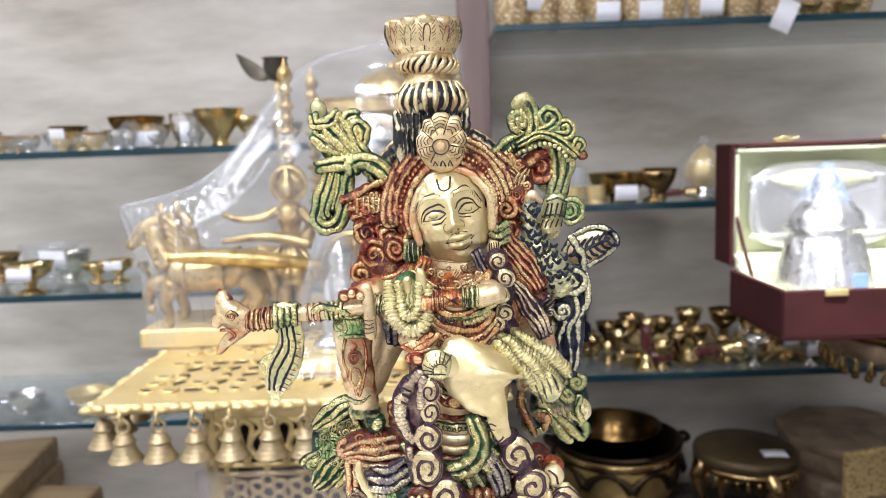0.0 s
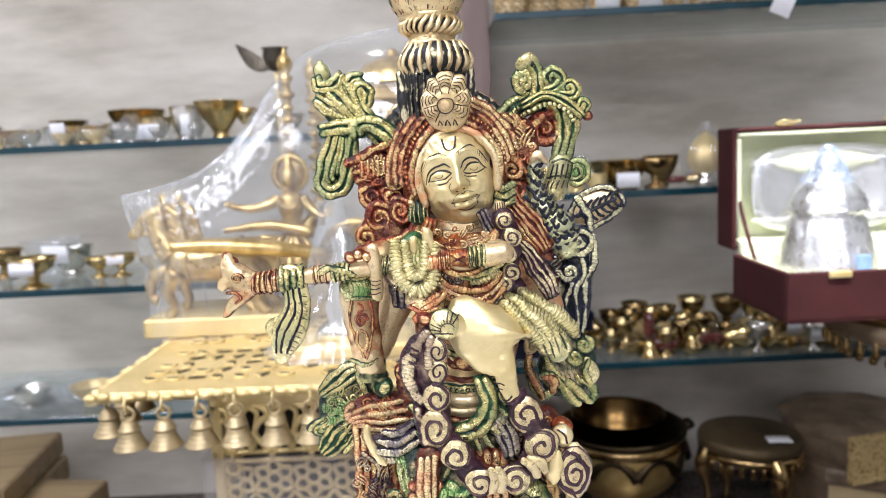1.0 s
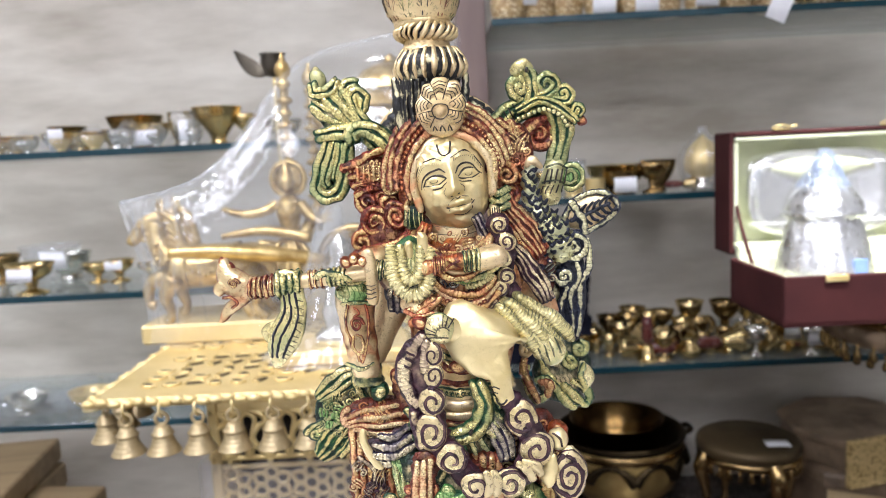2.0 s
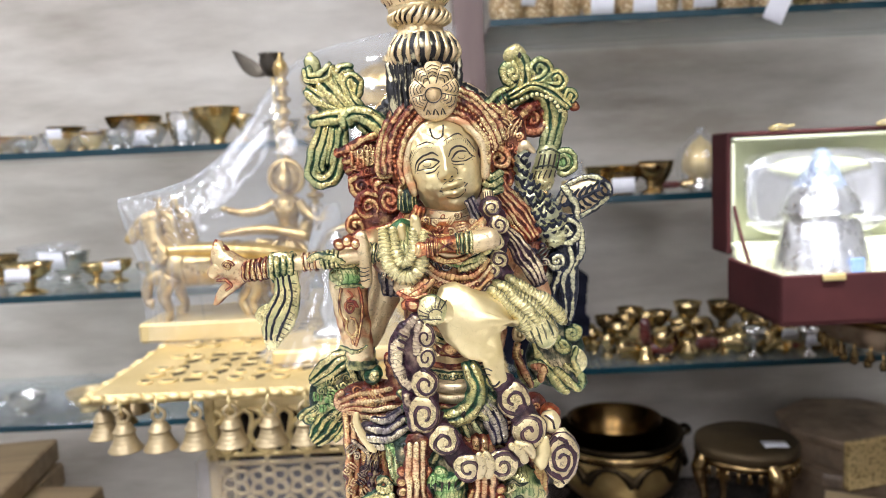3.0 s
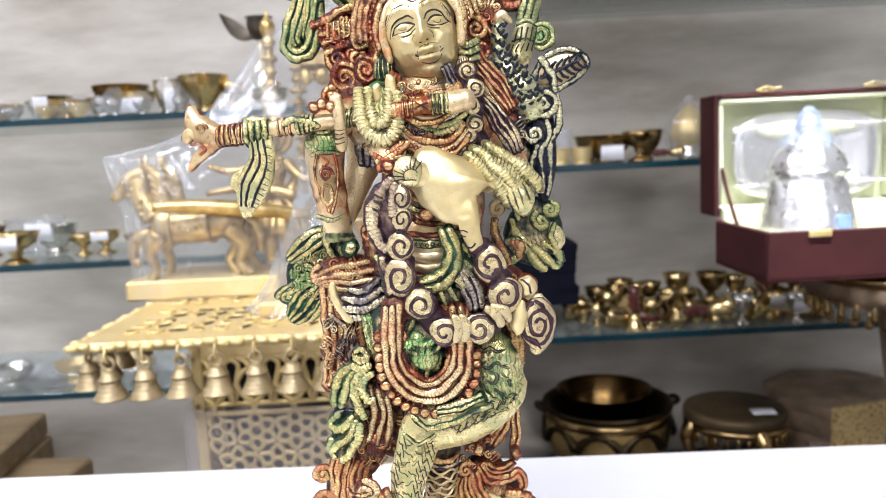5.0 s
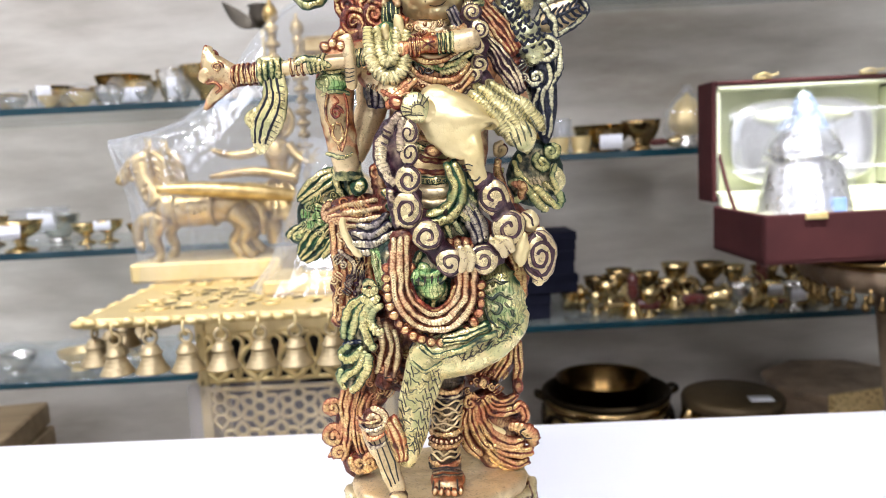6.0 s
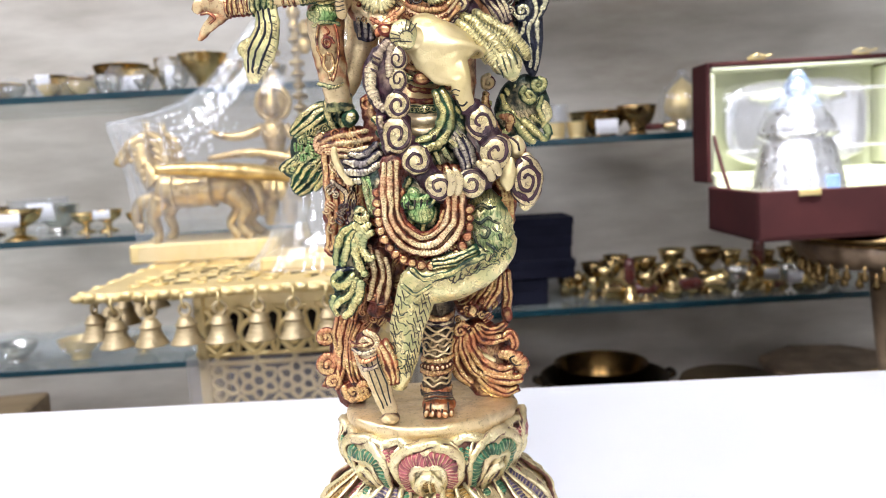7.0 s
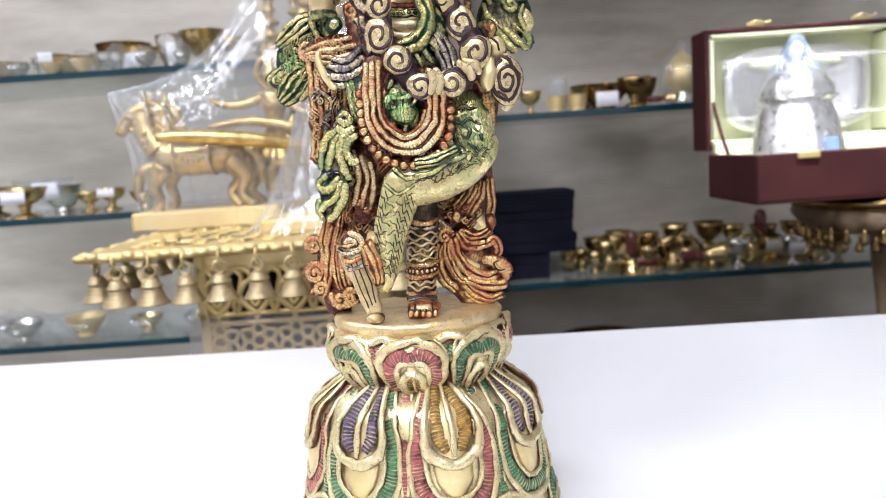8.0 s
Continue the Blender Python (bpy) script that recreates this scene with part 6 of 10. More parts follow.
class Sculpt:
    """Collects one mesh, in millimetres: x to the right, y away, z up; each corner has (length, prominence)."""

    def __init__(self):
        self.v, self.f, self.m, self.uv = [], [], [], []

    def grid(self, rows, uvs, mat, closed=True):
        """Rows of equally many points, joined into a skin; closed joins last column to first."""
        o, n = len(self.v), len(rows[0])
        for r in rows:
            self.v += [tuple(p) for p in r]
        for i in range(len(rows) - 1):
            for j in range(n if closed else n - 1):
                k = (j + 1) % n
                self.f.append((o + i * n + j, o + i * n + k, o + (i + 1) * n + k, o + (i + 1) * n + j))
                self.uv += [uvs[i][j], uvs[i][k], uvs[i + 1][k], uvs[i + 1][j]]
                self.m.append(MAT_ID[mat])

    def strand(self, mat, r, pts, y=0.0, flat=0.68, n=10, steps=7, closed=False, front=(0, -1, 0), caps=True):
        """A rod along (x, z) or (x, y, z) points, flattened towards the viewer by flat."""
        P = [(p[0], y, p[1]) if len(p) == 2 else p for p in pts]
        path, rad = spline(P, r, steps, closed)
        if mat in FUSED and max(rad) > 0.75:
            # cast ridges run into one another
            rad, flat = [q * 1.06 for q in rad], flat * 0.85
        rows, uvs, length = [], [], 0.0
        k = len(path)
        F = Vector(front)
        if not closed and caps:
            # rounded ends
            t0, t1 = (path[0] - path[1]).normalized(), (path[-1] - path[-2]).normalized()
            path = [path[0] + t0 * rad[0] * 0.8, path[0] + t0 * rad[0] * 0.55] + path + [path[-1] + t1 * rad[-1] * 0.55, path[-1] + t1 * rad[-1] * 0.8]
            rad = [rad[0] * 0.12, rad[0] * 0.75] + rad + [rad[-1] * 0.75, rad[-1] * 0.12]
            k = len(path)
        if max(rad) > 0.6 and mat not in ("face", "brass", "skin", "cloth", "purple", "leaf", "bead"):
            ph = 7.3 * P[0][0] + 3.1 * P[0][2]
            rad = [q * (1 + 0.16 * math.sin(2.7 * i + ph) * math.sin(1.1 * i + 0.3 * ph)) for i, q in enumerate(rad)]
        for i, p in enumerate(path):
            a, b = (path[i - 1], path[(i + 1) % k]) if closed else (path[max(i - 1, 0)], path[min(i + 1, k - 1)])
            t = (b - a).normalized()
            if i:
                length += (p - path[i - 1]).length
            up = F - t * F.dot(t)
            if up.length < 0.15:
                up = Vector((1, 0, 0)) - t * t.x
            up.normalize()
            sd = t.cross(up)
            row, ur = [], []
            for j in range(n):
                q = 2 * math.pi * j / n
                row.append(p + up * (math.cos(q) * rad[i] * flat) + sd * (math.sin(q) * rad[i]))
                ur.append((length, 0.5 + 0.5 * math.cos(q)))
            rows.append(row)
            uvs.append(ur)
        if closed:
            rows.append(rows[0])
            uvs.append([(length + 1.0, c) for _, c in uvs[0]])
        self.grid(rows, uvs, mat)
        return self

    def blob(self, mat, c, r, rot=0.0, n=18, m=12):
        """An ellipsoid; rot turns it in the picture plane, in degrees."""
        R = Matrix.Rotation(radians(-rot), 3, "Y")
        r = (r, r, r) if isinstance(r, (int, float)) else r
        rows, uvs = [], []
        for i in range(m + 1):
            th = math.pi * (0.001 + 0.998 * i / m)
            row, ur = [], []
            for j in range(n):
                a = 2 * math.pi * j / n
                d = Vector((math.sin(th) * math.cos(a), math.sin(th) * math.sin(a), math.cos(th)))
                nn = (R @ Vector((d.x / r[0], d.y / r[1], d.z / r[2]))).normalized()
                row.append(Vector(c) + R @ Vector((d.x * r[0], d.y * r[1], d.z * r[2])))
                ur.append((th * r[2] * 1.0, max(0.0, -nn.y)))
            rows.append(row)
            uvs.append(ur)
        self.grid(rows, uvs, mat)
        return self

    def bundle(self, mat, k, widths, r, pts, y=0.0, bulge=1.5, fray=0.0):
        """A cast strap along a spine whose half-width changes from point to point, its front chased into k rounded ridges."""
        P = [(p[0], y if len(p) == 2 else p[1], p[-1]) for p in pts]
        path, half = spline(P, [w + r * 0.8 for w in widths], 8)
        n, front = len(path), 8 * k
        ph = 1.7 * P[0][0] + 2.3 * P[0][2]
        rows, uvs, length = [], [], 0.0
        for i, p in enumerate(path):
            t = (path[min(i + 1, n - 1)] - path[max(i - 1, 0)]).normalized()
            nrm = Vector((-t.z, 0, t.x))
            if nrm.length < 0.2:
                nrm = Vector((1, 0, 0))
            nrm.normalize()
            if i:
                length += (p - path[i - 1]).length
            w = half[i] * (1 + 0.04 * math.sin(0.9 * i + ph))
            rd = min(w / k, r * 1.25)
            tip = (1.0 if i == n - 1 else -1.0 if i == 0 else 0.0) * rd * 1.1
            row, ur = [], []
            for j in range(front + 1):
                o = 2 * j / front - 1
                f = 2 * ((j / 8) % 1.0) - 1 if j < front else 1.0
                h = math.sqrt(max(0.0, 1 - f * f))
                q = o + 0.05 * math.sin(1.7 * (j // 8) + 0.45 * i + ph) * (1 - o * o)
                end = 0.25 if tip else 1.0
                row.append(p + nrm * (q * w) + t * (tip * h - fray * 0.6 * abs(o) * (i == n - 1)) + Vector((0, 0.4 - bulge * (1 - o * o) * end - rd * 0.95 * h * end, 0)))
                ur.append((length + 0.6 * (j // 8), (0.36 + 0.64 * h) * (0.6 if tip else 1.0)))
            for o in (0.8, 0.0, -0.8):
                row.append(p + nrm * (o * w) + Vector((0, 2.4, 0)))
                ur.append((length, 0.0))
            rows.append(row)
            uvs.append(ur)
        for i in (0, -1):
            c = sum(rows[i], Vector()) / len(rows[i])
            cap = [c + (p - c) * 0.15 for p in rows[i]]
            rows.insert(0 if i == 0 else len(rows), cap)
            uvs.insert(0 if i == 0 else len(uvs), [(0.0, 0.0)] * len(cap))
        self.grid(rows, uvs, mat)
        return self

    def spiral(self, mat, c, R, turns=1.6, r=1.2, start=0.0, way=1, ground=None, stretch=1.0):
        """A raised volute on a low dome."""
        if ground:
            self.blob(ground, (c[0], c[1] + R * 0.25, c[2]), (R * 1.08, R * 0.45, R * 1.08 * stretch), 0, 14, 8)
        pts = []
        k = int(turns * 9)
        for i in range(k + 1):
            u = i / k
            a = radians(start) + way * 2 * math.pi * turns * u
            q = R * (1 - 0.86 * u)
            pts.append((c[0] + q * math.cos(a), c[1] - R * 0.22 * u - 0.2, c[2] + stretch * q * math.sin(a)))
        self.strand(mat, [r * 1.18 * (1 - 0.35 * i / k) for i in range(k + 1)], pts, steps=2, n=8, flat=0.7)
        return self

    def rosette(self, c, R, turns=1.5, start=0.0, way=1, stretch=1.0, mat="purple", line="purpleground"):
        """A brass boss with an incised spiral full of paint."""
        self.blob(mat, (c[0], c[1] + R * 0.3, c[2]), (R, R * 0.42, R * stretch), 0, 20, 12)
        pts = []
        k = int(turns * 10)
        for i in range(k + 1):
            u = i / k
            a = radians(start) + way * 2 * math.pi * turns * u
            q = R * (0.90 - 0.70 * u)
            pts.append((c[0] + q * math.cos(a), c[1] + R * 0.30 - R * 0.42 * math.sqrt(1 - (q / R) ** 2) * 1.0 - 0.05, c[2] + stretch * q * math.sin(a)))
        self.strand(line, [R * 0.125 * (1.1 - 0.3 * i / k) for i in range(k + 1)], pts, steps=2, n=7, flat=0.4)
        return self

    def scatter(self, mats, c, r, n, size, seed, spread=0.85, proud=0.4):
        """Small chased ornaments over the front of a rounded mass: curls, short ridges and studs."""
        rng = random.Random(seed)
        made = []
        for _ in range(n * 8):
            if len(made) >= n:
                break
            u, w = rng.uniform(-spread, spread), rng.uniform(-spread, spread)
            if u * u + w * w > spread * spread or any((u - a) ** 2 * r[0] ** 2 + (w - b) ** 2 * r[2] ** 2 < (size * 1.5) ** 2 for a, b in made):
                continue
            made.append((u, w))

            def at(du, dw):
                k = max(0.05, 1 - u * u - w * w)
                return (c[0] + u * r[0] + du, c[1] - r[1] * math.sqrt(k) - proud, c[2] + w * r[2] + dw)

            m = rng.choice(mats)
            a = rng.uniform(0, 6.28)
            kind = rng.random()
            if kind < 0.45:
                self.spiral(m, at(0, 0), size * rng.uniform(0.8, 1.15), 1.3, size * 0.30, math.degrees(a), rng.choice((-1, 1)))
            elif kind < 0.85:
                for q in (-1, 0, 1):
                    ox, oz = -math.sin(a) * q * size * 0.62, math.cos(a) * q * size * 0.62
                    self.strand(m, size * 0.27, [at(ox - math.cos(a) * size, oz - math.sin(a) * size), at(ox * 1.3, oz * 1.3), at(ox + math.cos(a) * size, oz + math.sin(a) * size)], n=8, steps=3)
            else:
                self.blob(m, at(0, 0), size * 0.6, 0, 10, 7)
        return self

    def beads(self, mat, r, pts, y=0.0, gap=1.9):
        path, _ = spline([(p[0], y, p[1]) if len(p) == 2 else p for p in pts], r, 12)
        last = None
        for p in path:
            if last is None or (p - last).length >= r * gap:
                self.blob(mat, p, (r, r * 0.9, r), 0, 8, 6)
                last = p
        return self

    def turned(self, mat, prof, c=(0, 0, 0), n=40, squash=1.0, flute=0, depth=0.0, crest=None, arc=(0, 360)):
        rows, uvs = [], []
        for i, (r, z) in enumerate(prof):
            row, ur = [], []
            for j in range(n):
                a = 2 * math.pi * j / n
                w = math.cos(flute * a) if flute else 0.0
                q = r * (1 + depth * w)
                row.append((c[0] + q * math.cos(a), c[1] + q * math.sin(a) * squash, c[2] + z))
                ur.append((r * a, (0.5 + 0.5 * w) if flute else 0.9 if crest is None else crest))
            rows.append(row)
            uvs.append(ur)
        self.grid(rows, uvs, mat)
        return self


K = Sculpt()


# core masses
def figure_core():
    K.blob("skin", (7, 2, 238), (21, 12, 38))
    K.blob("chest", (5, -6, 261), (25, 15.5, 15.5))
    K.blob("skin", (-12, -4, 262), (14, 11, 10))
    K.blob("chest", (24, -4, 261), (13, 11, 12))
    K.blob("brass", (5, -7, 213), (17, 12, 20))
    K.blob("ground", (2, 2, 183), (31, 12, 26))
    K.blob("ground", (-8, 3, 150), (26, 10, 26))
    K.blob("ground", (22, 4, 150), (16, 9, 26))
    K.strand("skin", [12, 9.2, 9.4], [(5.5, -5, 266), (5.8, -6, 274), (5.6, -4, 284)], n=20)
    K.blob("ground", (4, 3, 302), (22.5, 15.5, 24.5))
    K.scatter(["red", "orange", "skin"], (2, 2, 183), (31, 12, 26), 70, 2.4, 3)
    K.scatter(["red", "orange", "violet"], (-8, 3, 150), (26, 10, 26), 60, 2.2, 4)
    K.scatter(["red", "orange", "red"], (22, 4, 150), (16, 9, 26), 40, 2.2, 5)
    K.scatter(["orange", "violet", "orange"], (5, -6, 261), (25, 15.5, 15.5), 40, 1.7, 6, proud=0.9)
    K.scatter(["orange", "skin", "hair"], (5, -8, 270), (19, 14.5, 9), 34, 1.5, 41, proud=0.8)
    K.scatter(["orange", "violet", "skin"], (24, -4, 261), (13, 11, 12), 18, 1.7, 7)
    K.scatter(["red", "orange", "green"], (-12, -4, 262), (14, 11, 10), 16, 1.6, 8)


figure_core()

# ---- head ----
FC, FR, FT = Vector((4.7, -4.0, 297.9)), (14.7, 15.0, 19.2), radians(11.5)
CHIN = 21.6


def bump2(u, v, cu, cv, su, sv):
    return math.exp(-((u - cu) / su) ** 2 - ((v - cv) / sv) ** 2)


def smooth(x):
    x = max(0.0, min(1.0, x))
    return x * x * (3 - 2 * x)


def features(u, v):
    """How far the modelled face stands proud of a plain egg at u, v."""
    d = 0.0
    for cu, cv, s in ((-6.2, 0.3, -1), (7.2, 0.4, 1)):
        d -= 1.9 * bump2(u, v, cu - 0.4 * s, cv + 0.4, 4.6, 3.0)
        d += 1.5 * bump2(u, v, cu, cv + 0.3, 3.2, 1.55)
        d += 0.5 * bump2(u, v, cu + 0.4 * s, cv + 3.2, 4.0, 0.9)
        d += 0.6 * bump2(u, v, cu + 0.3 * s, cv - 2.2, 3.6, 0.7)
        d += 1.0 * bump2(u, v, cu + s * 1.2, cv + 6.4, 4.6, 1.5)
        d += 1.2 * bump2(u, v, cu + s * 1.6, -7.0, 3.6, 4.0)
    ridge = 0.55 + 0.05 * (v + 4)
    wide = 1.35 + 1.0 * smooth((4.0 - v) / 8.0)
    d += 3.9 * smooth((8.0 - v) / 12.0) * smooth((v + 7.2) / 2.2) * math.exp(-((u - ridge) / wide) ** 2)
    d += 1.0 * bump2(u, v, 0.6, -3.9, 1.9, 1.6)
    for s in (-1, 1):
        d += 1.5 * bump2(u, v, 0.6 + s * 2.5, -4.6, 1.25, 1.35)
        d += 1.4 * bump2(u, v, 1.3 + s * 1.8, -8.7 - 0.1 * s, 1.9, 0.95)
    d += 0.7 * bump2(u, v, 1.3, -9.3, 3.4, 0.8)
    d -= 0.9 * bump2(u, v, 1.35, -10.6 + 0.06 * abs(u - 1.3), 4.6, 0.45)
    d += 1.9 * bump2(u, v, 1.4, -12.2, 3.1, 1.15)
    d -= 0.7 * bump2(u, v, 1.2, -14.6, 4.2, 1.0)
    d += 1.2 * bump2(u, v, 0.6, -17.2, 4.4, 2.2)
    d -= 0.5 * bump2(u, v, 1.2, -7.0, 0.8, 0.8)
    return d


def egg(u, v):
    jaw = 1.0 - 0.06 * max(0.0, -v / FR[2]) ** 1.6
    q = v / FR[2] if v > 0 else abs(v / CHIN) ** 1.25
    return jaw, math.sqrt(max(0.0, 1 - q * q))


def on_face(u, v, d=0.0):
    """A place on the face: u to the right and v up from its middle, d mm proud of the skin."""
    jaw, w = egg(u, v)
    k = max(0.02, w * w - (u / (FR[0] * jaw)) ** 2)
    y = -FR[1] * math.sqrt(k) - features(u, v) - d
    return Vector((u * math.cos(FT) - v * math.sin(FT), y, u * math.sin(FT) + v * math.cos(FT))) + FC


def head():
    rows, uvs = [], []
    n, m = 150, 110
    for i in range(m + 1):
        v = math.cos(math.pi * (0.002 + 0.996 * i / m))
        v *= FR[2] if v > 0 else CHIN
        jaw, w = egg(0, v)
        row, ur = [], []
        for j in range(n):
            a = 2 * math.pi * j / n
            u, y = FR[0] * jaw * w * math.cos(a), FR[1] * w * math.sin(a)
            if y < 0:
                y -= features(u, v) * smooth(-y / 3.0)
            row.append(Vector((u * math.cos(FT) - v * math.sin(FT), y, u * math.sin(FT) + v * math.cos(FT))) + FC)
            ur.append((0.0, max(0.0, -math.sin(a) * w)))
        rows.append(row)
        uvs.append(ur)
    K.grid(rows, uvs, "face")

    def line(r, uv, d=0.02, mat="ink"):
        if not isinstance(r, (int, float)):
            r = [q * 0.85 for q in r]
        K.strand(mat, r, [tuple(on_face(u, v, d)) for u, v in uv], flat=0.35, n=6, steps=5)

    eyes = (
        # crease, lid, two lines below, pupil, brow
        ([(-11.6, -2.0), (-9.8, 1.6), (-6.6, 3.6), (-3.4, 3.9), (-1.3, 2.4)], [(-10.6, -1.4), (-8.4, 1.2), (-5.7, 2.2), (-3.2, 1.8), (-1.4, 0.5)],
         [(-9.9, -0.9), (-7.1, -1.3), (-4.4, -1.1), (-1.6, 0.4)], [(-10.6, -2.2), (-6.8, -2.9), (-3.8, -2.4), (-1.5, -0.8)], (-5.7, 0.5),
         [(-12.4, 1.8), (-10.6, 5.6), (-7.6, 7.8), (-4.4, 7.9), (-1.5, 6.4)]),
        ([(2.4, 1.4), (4.8, 3.8), (8.4, 3.6), (11.8, -1.4)], [(3.2, 0.2), (5.4, 2.0), (8.2, 2.1), (11.2, -0.8)],
         [(3.3, -0.2), (6.0, -1.4), (8.6, -1.4), (10.9, -0.8)], [(3.2, -1.4), (6.8, -2.8), (10.6, -1.9)], (7.1, 0.4),
         [(2.2, 6.4), (5.0, 8.0), (8.6, 7.7), (11.2, 4.2), (12.4, 0.6)]))
    for crease, lid, low, bag, (pu, pv), brow in eyes:
        line([0.22] + [0.42] * (len(crease) - 2) + [0.25], crease)
        line([0.25] + [0.52] * (len(lid) - 2) + [0.3], lid)
        line([0.25] + [0.42] * (len(low) - 2) + [0.25], low)
        line([0.18] + [0.36] * (len(bag) - 2) + [0.18], bag)
        line(0.13, [(pu + 1.2 * math.cos(q), pv + 0.9 * math.sin(q)) for q in (3.0, 3.7, 4.4, 5.1, 5.8, 6.4)])
        line([0.2] + [0.4] * (len(brow) - 2) + [0.2], brow)
        path, _ = spline([(u, 0, v) for u, v in brow], 1, 5)
        for q in path[2:-3]:
            line(0.13, [(q.x, q.z - 0.35), (q.x * 0.985, q.z - 1.7)], 0.0)
    for s in (-1, 1):
        K.blob("ink", on_face(0.6 + s * 1.5, -6.0, -0.5), (0.7, 0.6, 0.4), 0, 10, 6)
        line(0.22, [(0.6 + s * 2.9, -2.9), (0.6 + s * 4.0, -4.2), (0.6 + s * 3.9, -5.6)])
    # mouth
    line([0.2, 0.42, 0.46, 0.42, 0.2], [(-3.9, -9.7), (-1.0, -10.5), (1.2, -10.9), (3.6, -10.6), (6.7, -10.3)], 0.0)
    line(0.24, [(-3.2, -8.9), (-1.6, -7.6), (0.2, -7.1), (1.4, -7.9), (2.8, -7.2), (4.6, -7.9), (6.0, -9.6)])
    line(0.3, [(-3.0, -11.6), (-1.0, -13.7), (1.4, -14.1), (3.8, -13.7), (5.6, -11.9)])
    for s in (-1, 1):
        line([0.4, 0.2], [(1.4 + s * 5.3, -10.1), (1.4 + s * 4.2, -11.0)])
    # forehead mark
    line(0.4, [(-1.5, 13.0), (-1.4, 10.2), (-0.6, 8.5), (0.8, 8.0), (2.2, 8.6), (2.7, 10.4), (2.9, 12.6)])


head()


def arc(cx, cz, rx, rz, a0, a1, y, n=12, tilt=0.0):
    out = []
    for i in range(n + 1):
        a = radians(a0 + (a1 - a0) * i / n + tilt)
        out.append((cx + rx * math.cos(a), y, cz + rz * math.sin(a)))
    return out


def headdress():
    # bands of hair beads over the brow
    K.strand("skin", 1.7, arc(6.0, 296, 14.9, 17.8, -22, 203, -11.8, tilt=9), flat=0.7)
    K.strand("hair", 1.45, arc(5.4, 297, 16.8, 20.0, -8, 190, -12.0, tilt=7))
    K.beads("orange", 0.95, arc(5.0, 297.4, 18.6, 22.2, 2, 182, -11.4, tilt=6), gap=1.7)
    for k in range(3):
        K.strand("hair", 1.5, arc(4.6, 297.6, 20.2 + 2.3 * k, 24.0 + 2.3 * k, 6 + 3 * k, 182 - 2 * k, -9.8 + 2.6 * k, tilt=5))
    # ears and knots beside the face
    for s, x, z in ((-1, -11.5, 291), (1, 21.0, 293)):
        K.blob("orange", (x, -3, z), (3.6, 5, 7.5), -8 * s)
        K.strand("orange", 1.1, [(x - 0.5, z + 6), (x - 2.4 * s * -1 * -1, z + 3), (x - 1.0, z - 2), (x, z - 6)], -8)
        K.spiral("orange", (x + s * 5.5, -3, z + 5), 4.2, 1.5, 1.1, 90, -s, "ground")
        K.spiral("red", (x + s * 6.5, -1, z - 3), 4.2, 1.5, 1.2, 200, s, "ground")
    # ear drops
    K.turned("greenground", [(0.6, 5), (2.6, 4), (3.4, 1), (3.6, -3), (2.8, -4.5), (0.2, -5)], (-9.4, -9, 283.5), 18)
    for q in range(7):
        a = math.pi + math.pi * q / 6
        K.strand("green", 0.45, [(-9.4 + 3.2 * math.cos(a), -9 + 3.2 * math.sin(a), 286.5), (-9.4 + 3.7 * math.cos(a), -9 + 3.7 * math.sin(a), 280.5)], n=6, steps=2)
    K.strand("brass", 0.8, arc(-9.4, 288, 2.6, 2.0, -180, 0, -11), n=8)
    for q in range(3):
        K.strand("green", 1.5, [(20.0, -8, 292 - q * 3.0), (23, -10, 291 - q * 3.0), (26.5, -8, 292.4 - q * 3.0)])
    K.blob("brass", (21.0, -10, 283.5), (2.8, 2.6, 3.6))
    for q in range(5):
        K.strand("ink", 0.22, [(19.2 + q * 0.9, -12.4, 286), (19.4 + q * 0.85, -12.6, 281)], n=6, steps=2)
    # halo ring behind
    K.strand("black", 4.0, arc(2, 301, 26.5, 26.5, 10, 172, 11), flat=0.6)
    K.strand("brass", 1.1, arc(2, 301, 30.2, 30, 12, 170, 12), n=8)
    for q in range(22):
        a = radians(20 + q * 6.6)
        K.strand("brass", 0.55, [(2 + 25 * math.cos(a), 10.4, 301 + 25 * math.sin(a)), (2 + 29 * math.cos(a), 10.4, 301 + 29 * math.sin(a))], n=6, steps=2)
    # front shell plaque
    mx, mz, my = 2.6, 324.0, -16.5
    K.blob("brass", (mx, my + 3.0, mz - 0.6), (9.2, 3.4, 10.4))
    for q in range(7):
        a = radians(218 - q * 42.6)
        K.blob("brass", (mx + 5.8 * math.cos(a), my + 1.4, mz + 0.6 + 6.6 * math.sin(a)), (3.6, 2.0, 3.6))
        K.strand("ink", 0.2, [(mx + 3.2 * math.cos(a + 0.37), my - 0.8, mz - 0.6 + 3.2 * math.sin(a + 0.37)), (mx + 8.4 * math.cos(a + 0.37), my + 0.2, mz + 0.4 + 9.2 * math.sin(a + 0.37))], n=6, steps=2)
        for w in (4.4, 5.7, 7.0, 8.3):
            K.strand("ink", 0.17, [(mx + w * math.cos(a - 0.26), my - 0.75 + 0.05 * (w - 4), mz + 0.2 + w * math.sin(a - 0.26)), (mx + (w + 0.7) * math.cos(a), my - 0.9 + 0.06 * (w - 4), mz + 0.2 + (w + 0.7) * math.sin(a)), (mx + w * math.cos(a + 0.26), my - 0.75 + 0.05 * (w - 4), mz + 0.2 + w * math.sin(a + 0.26))], n=5, steps=2)
    K.strand("ink", 0.24, arc(mx, mz - 1.6, 2.7, 2.7, 0, 360, my - 0.9), n=6, steps=3)
    K.blob("brass", (mx, my + 0.4, mz - 1.6), (2.2, 1.7, 2.2))
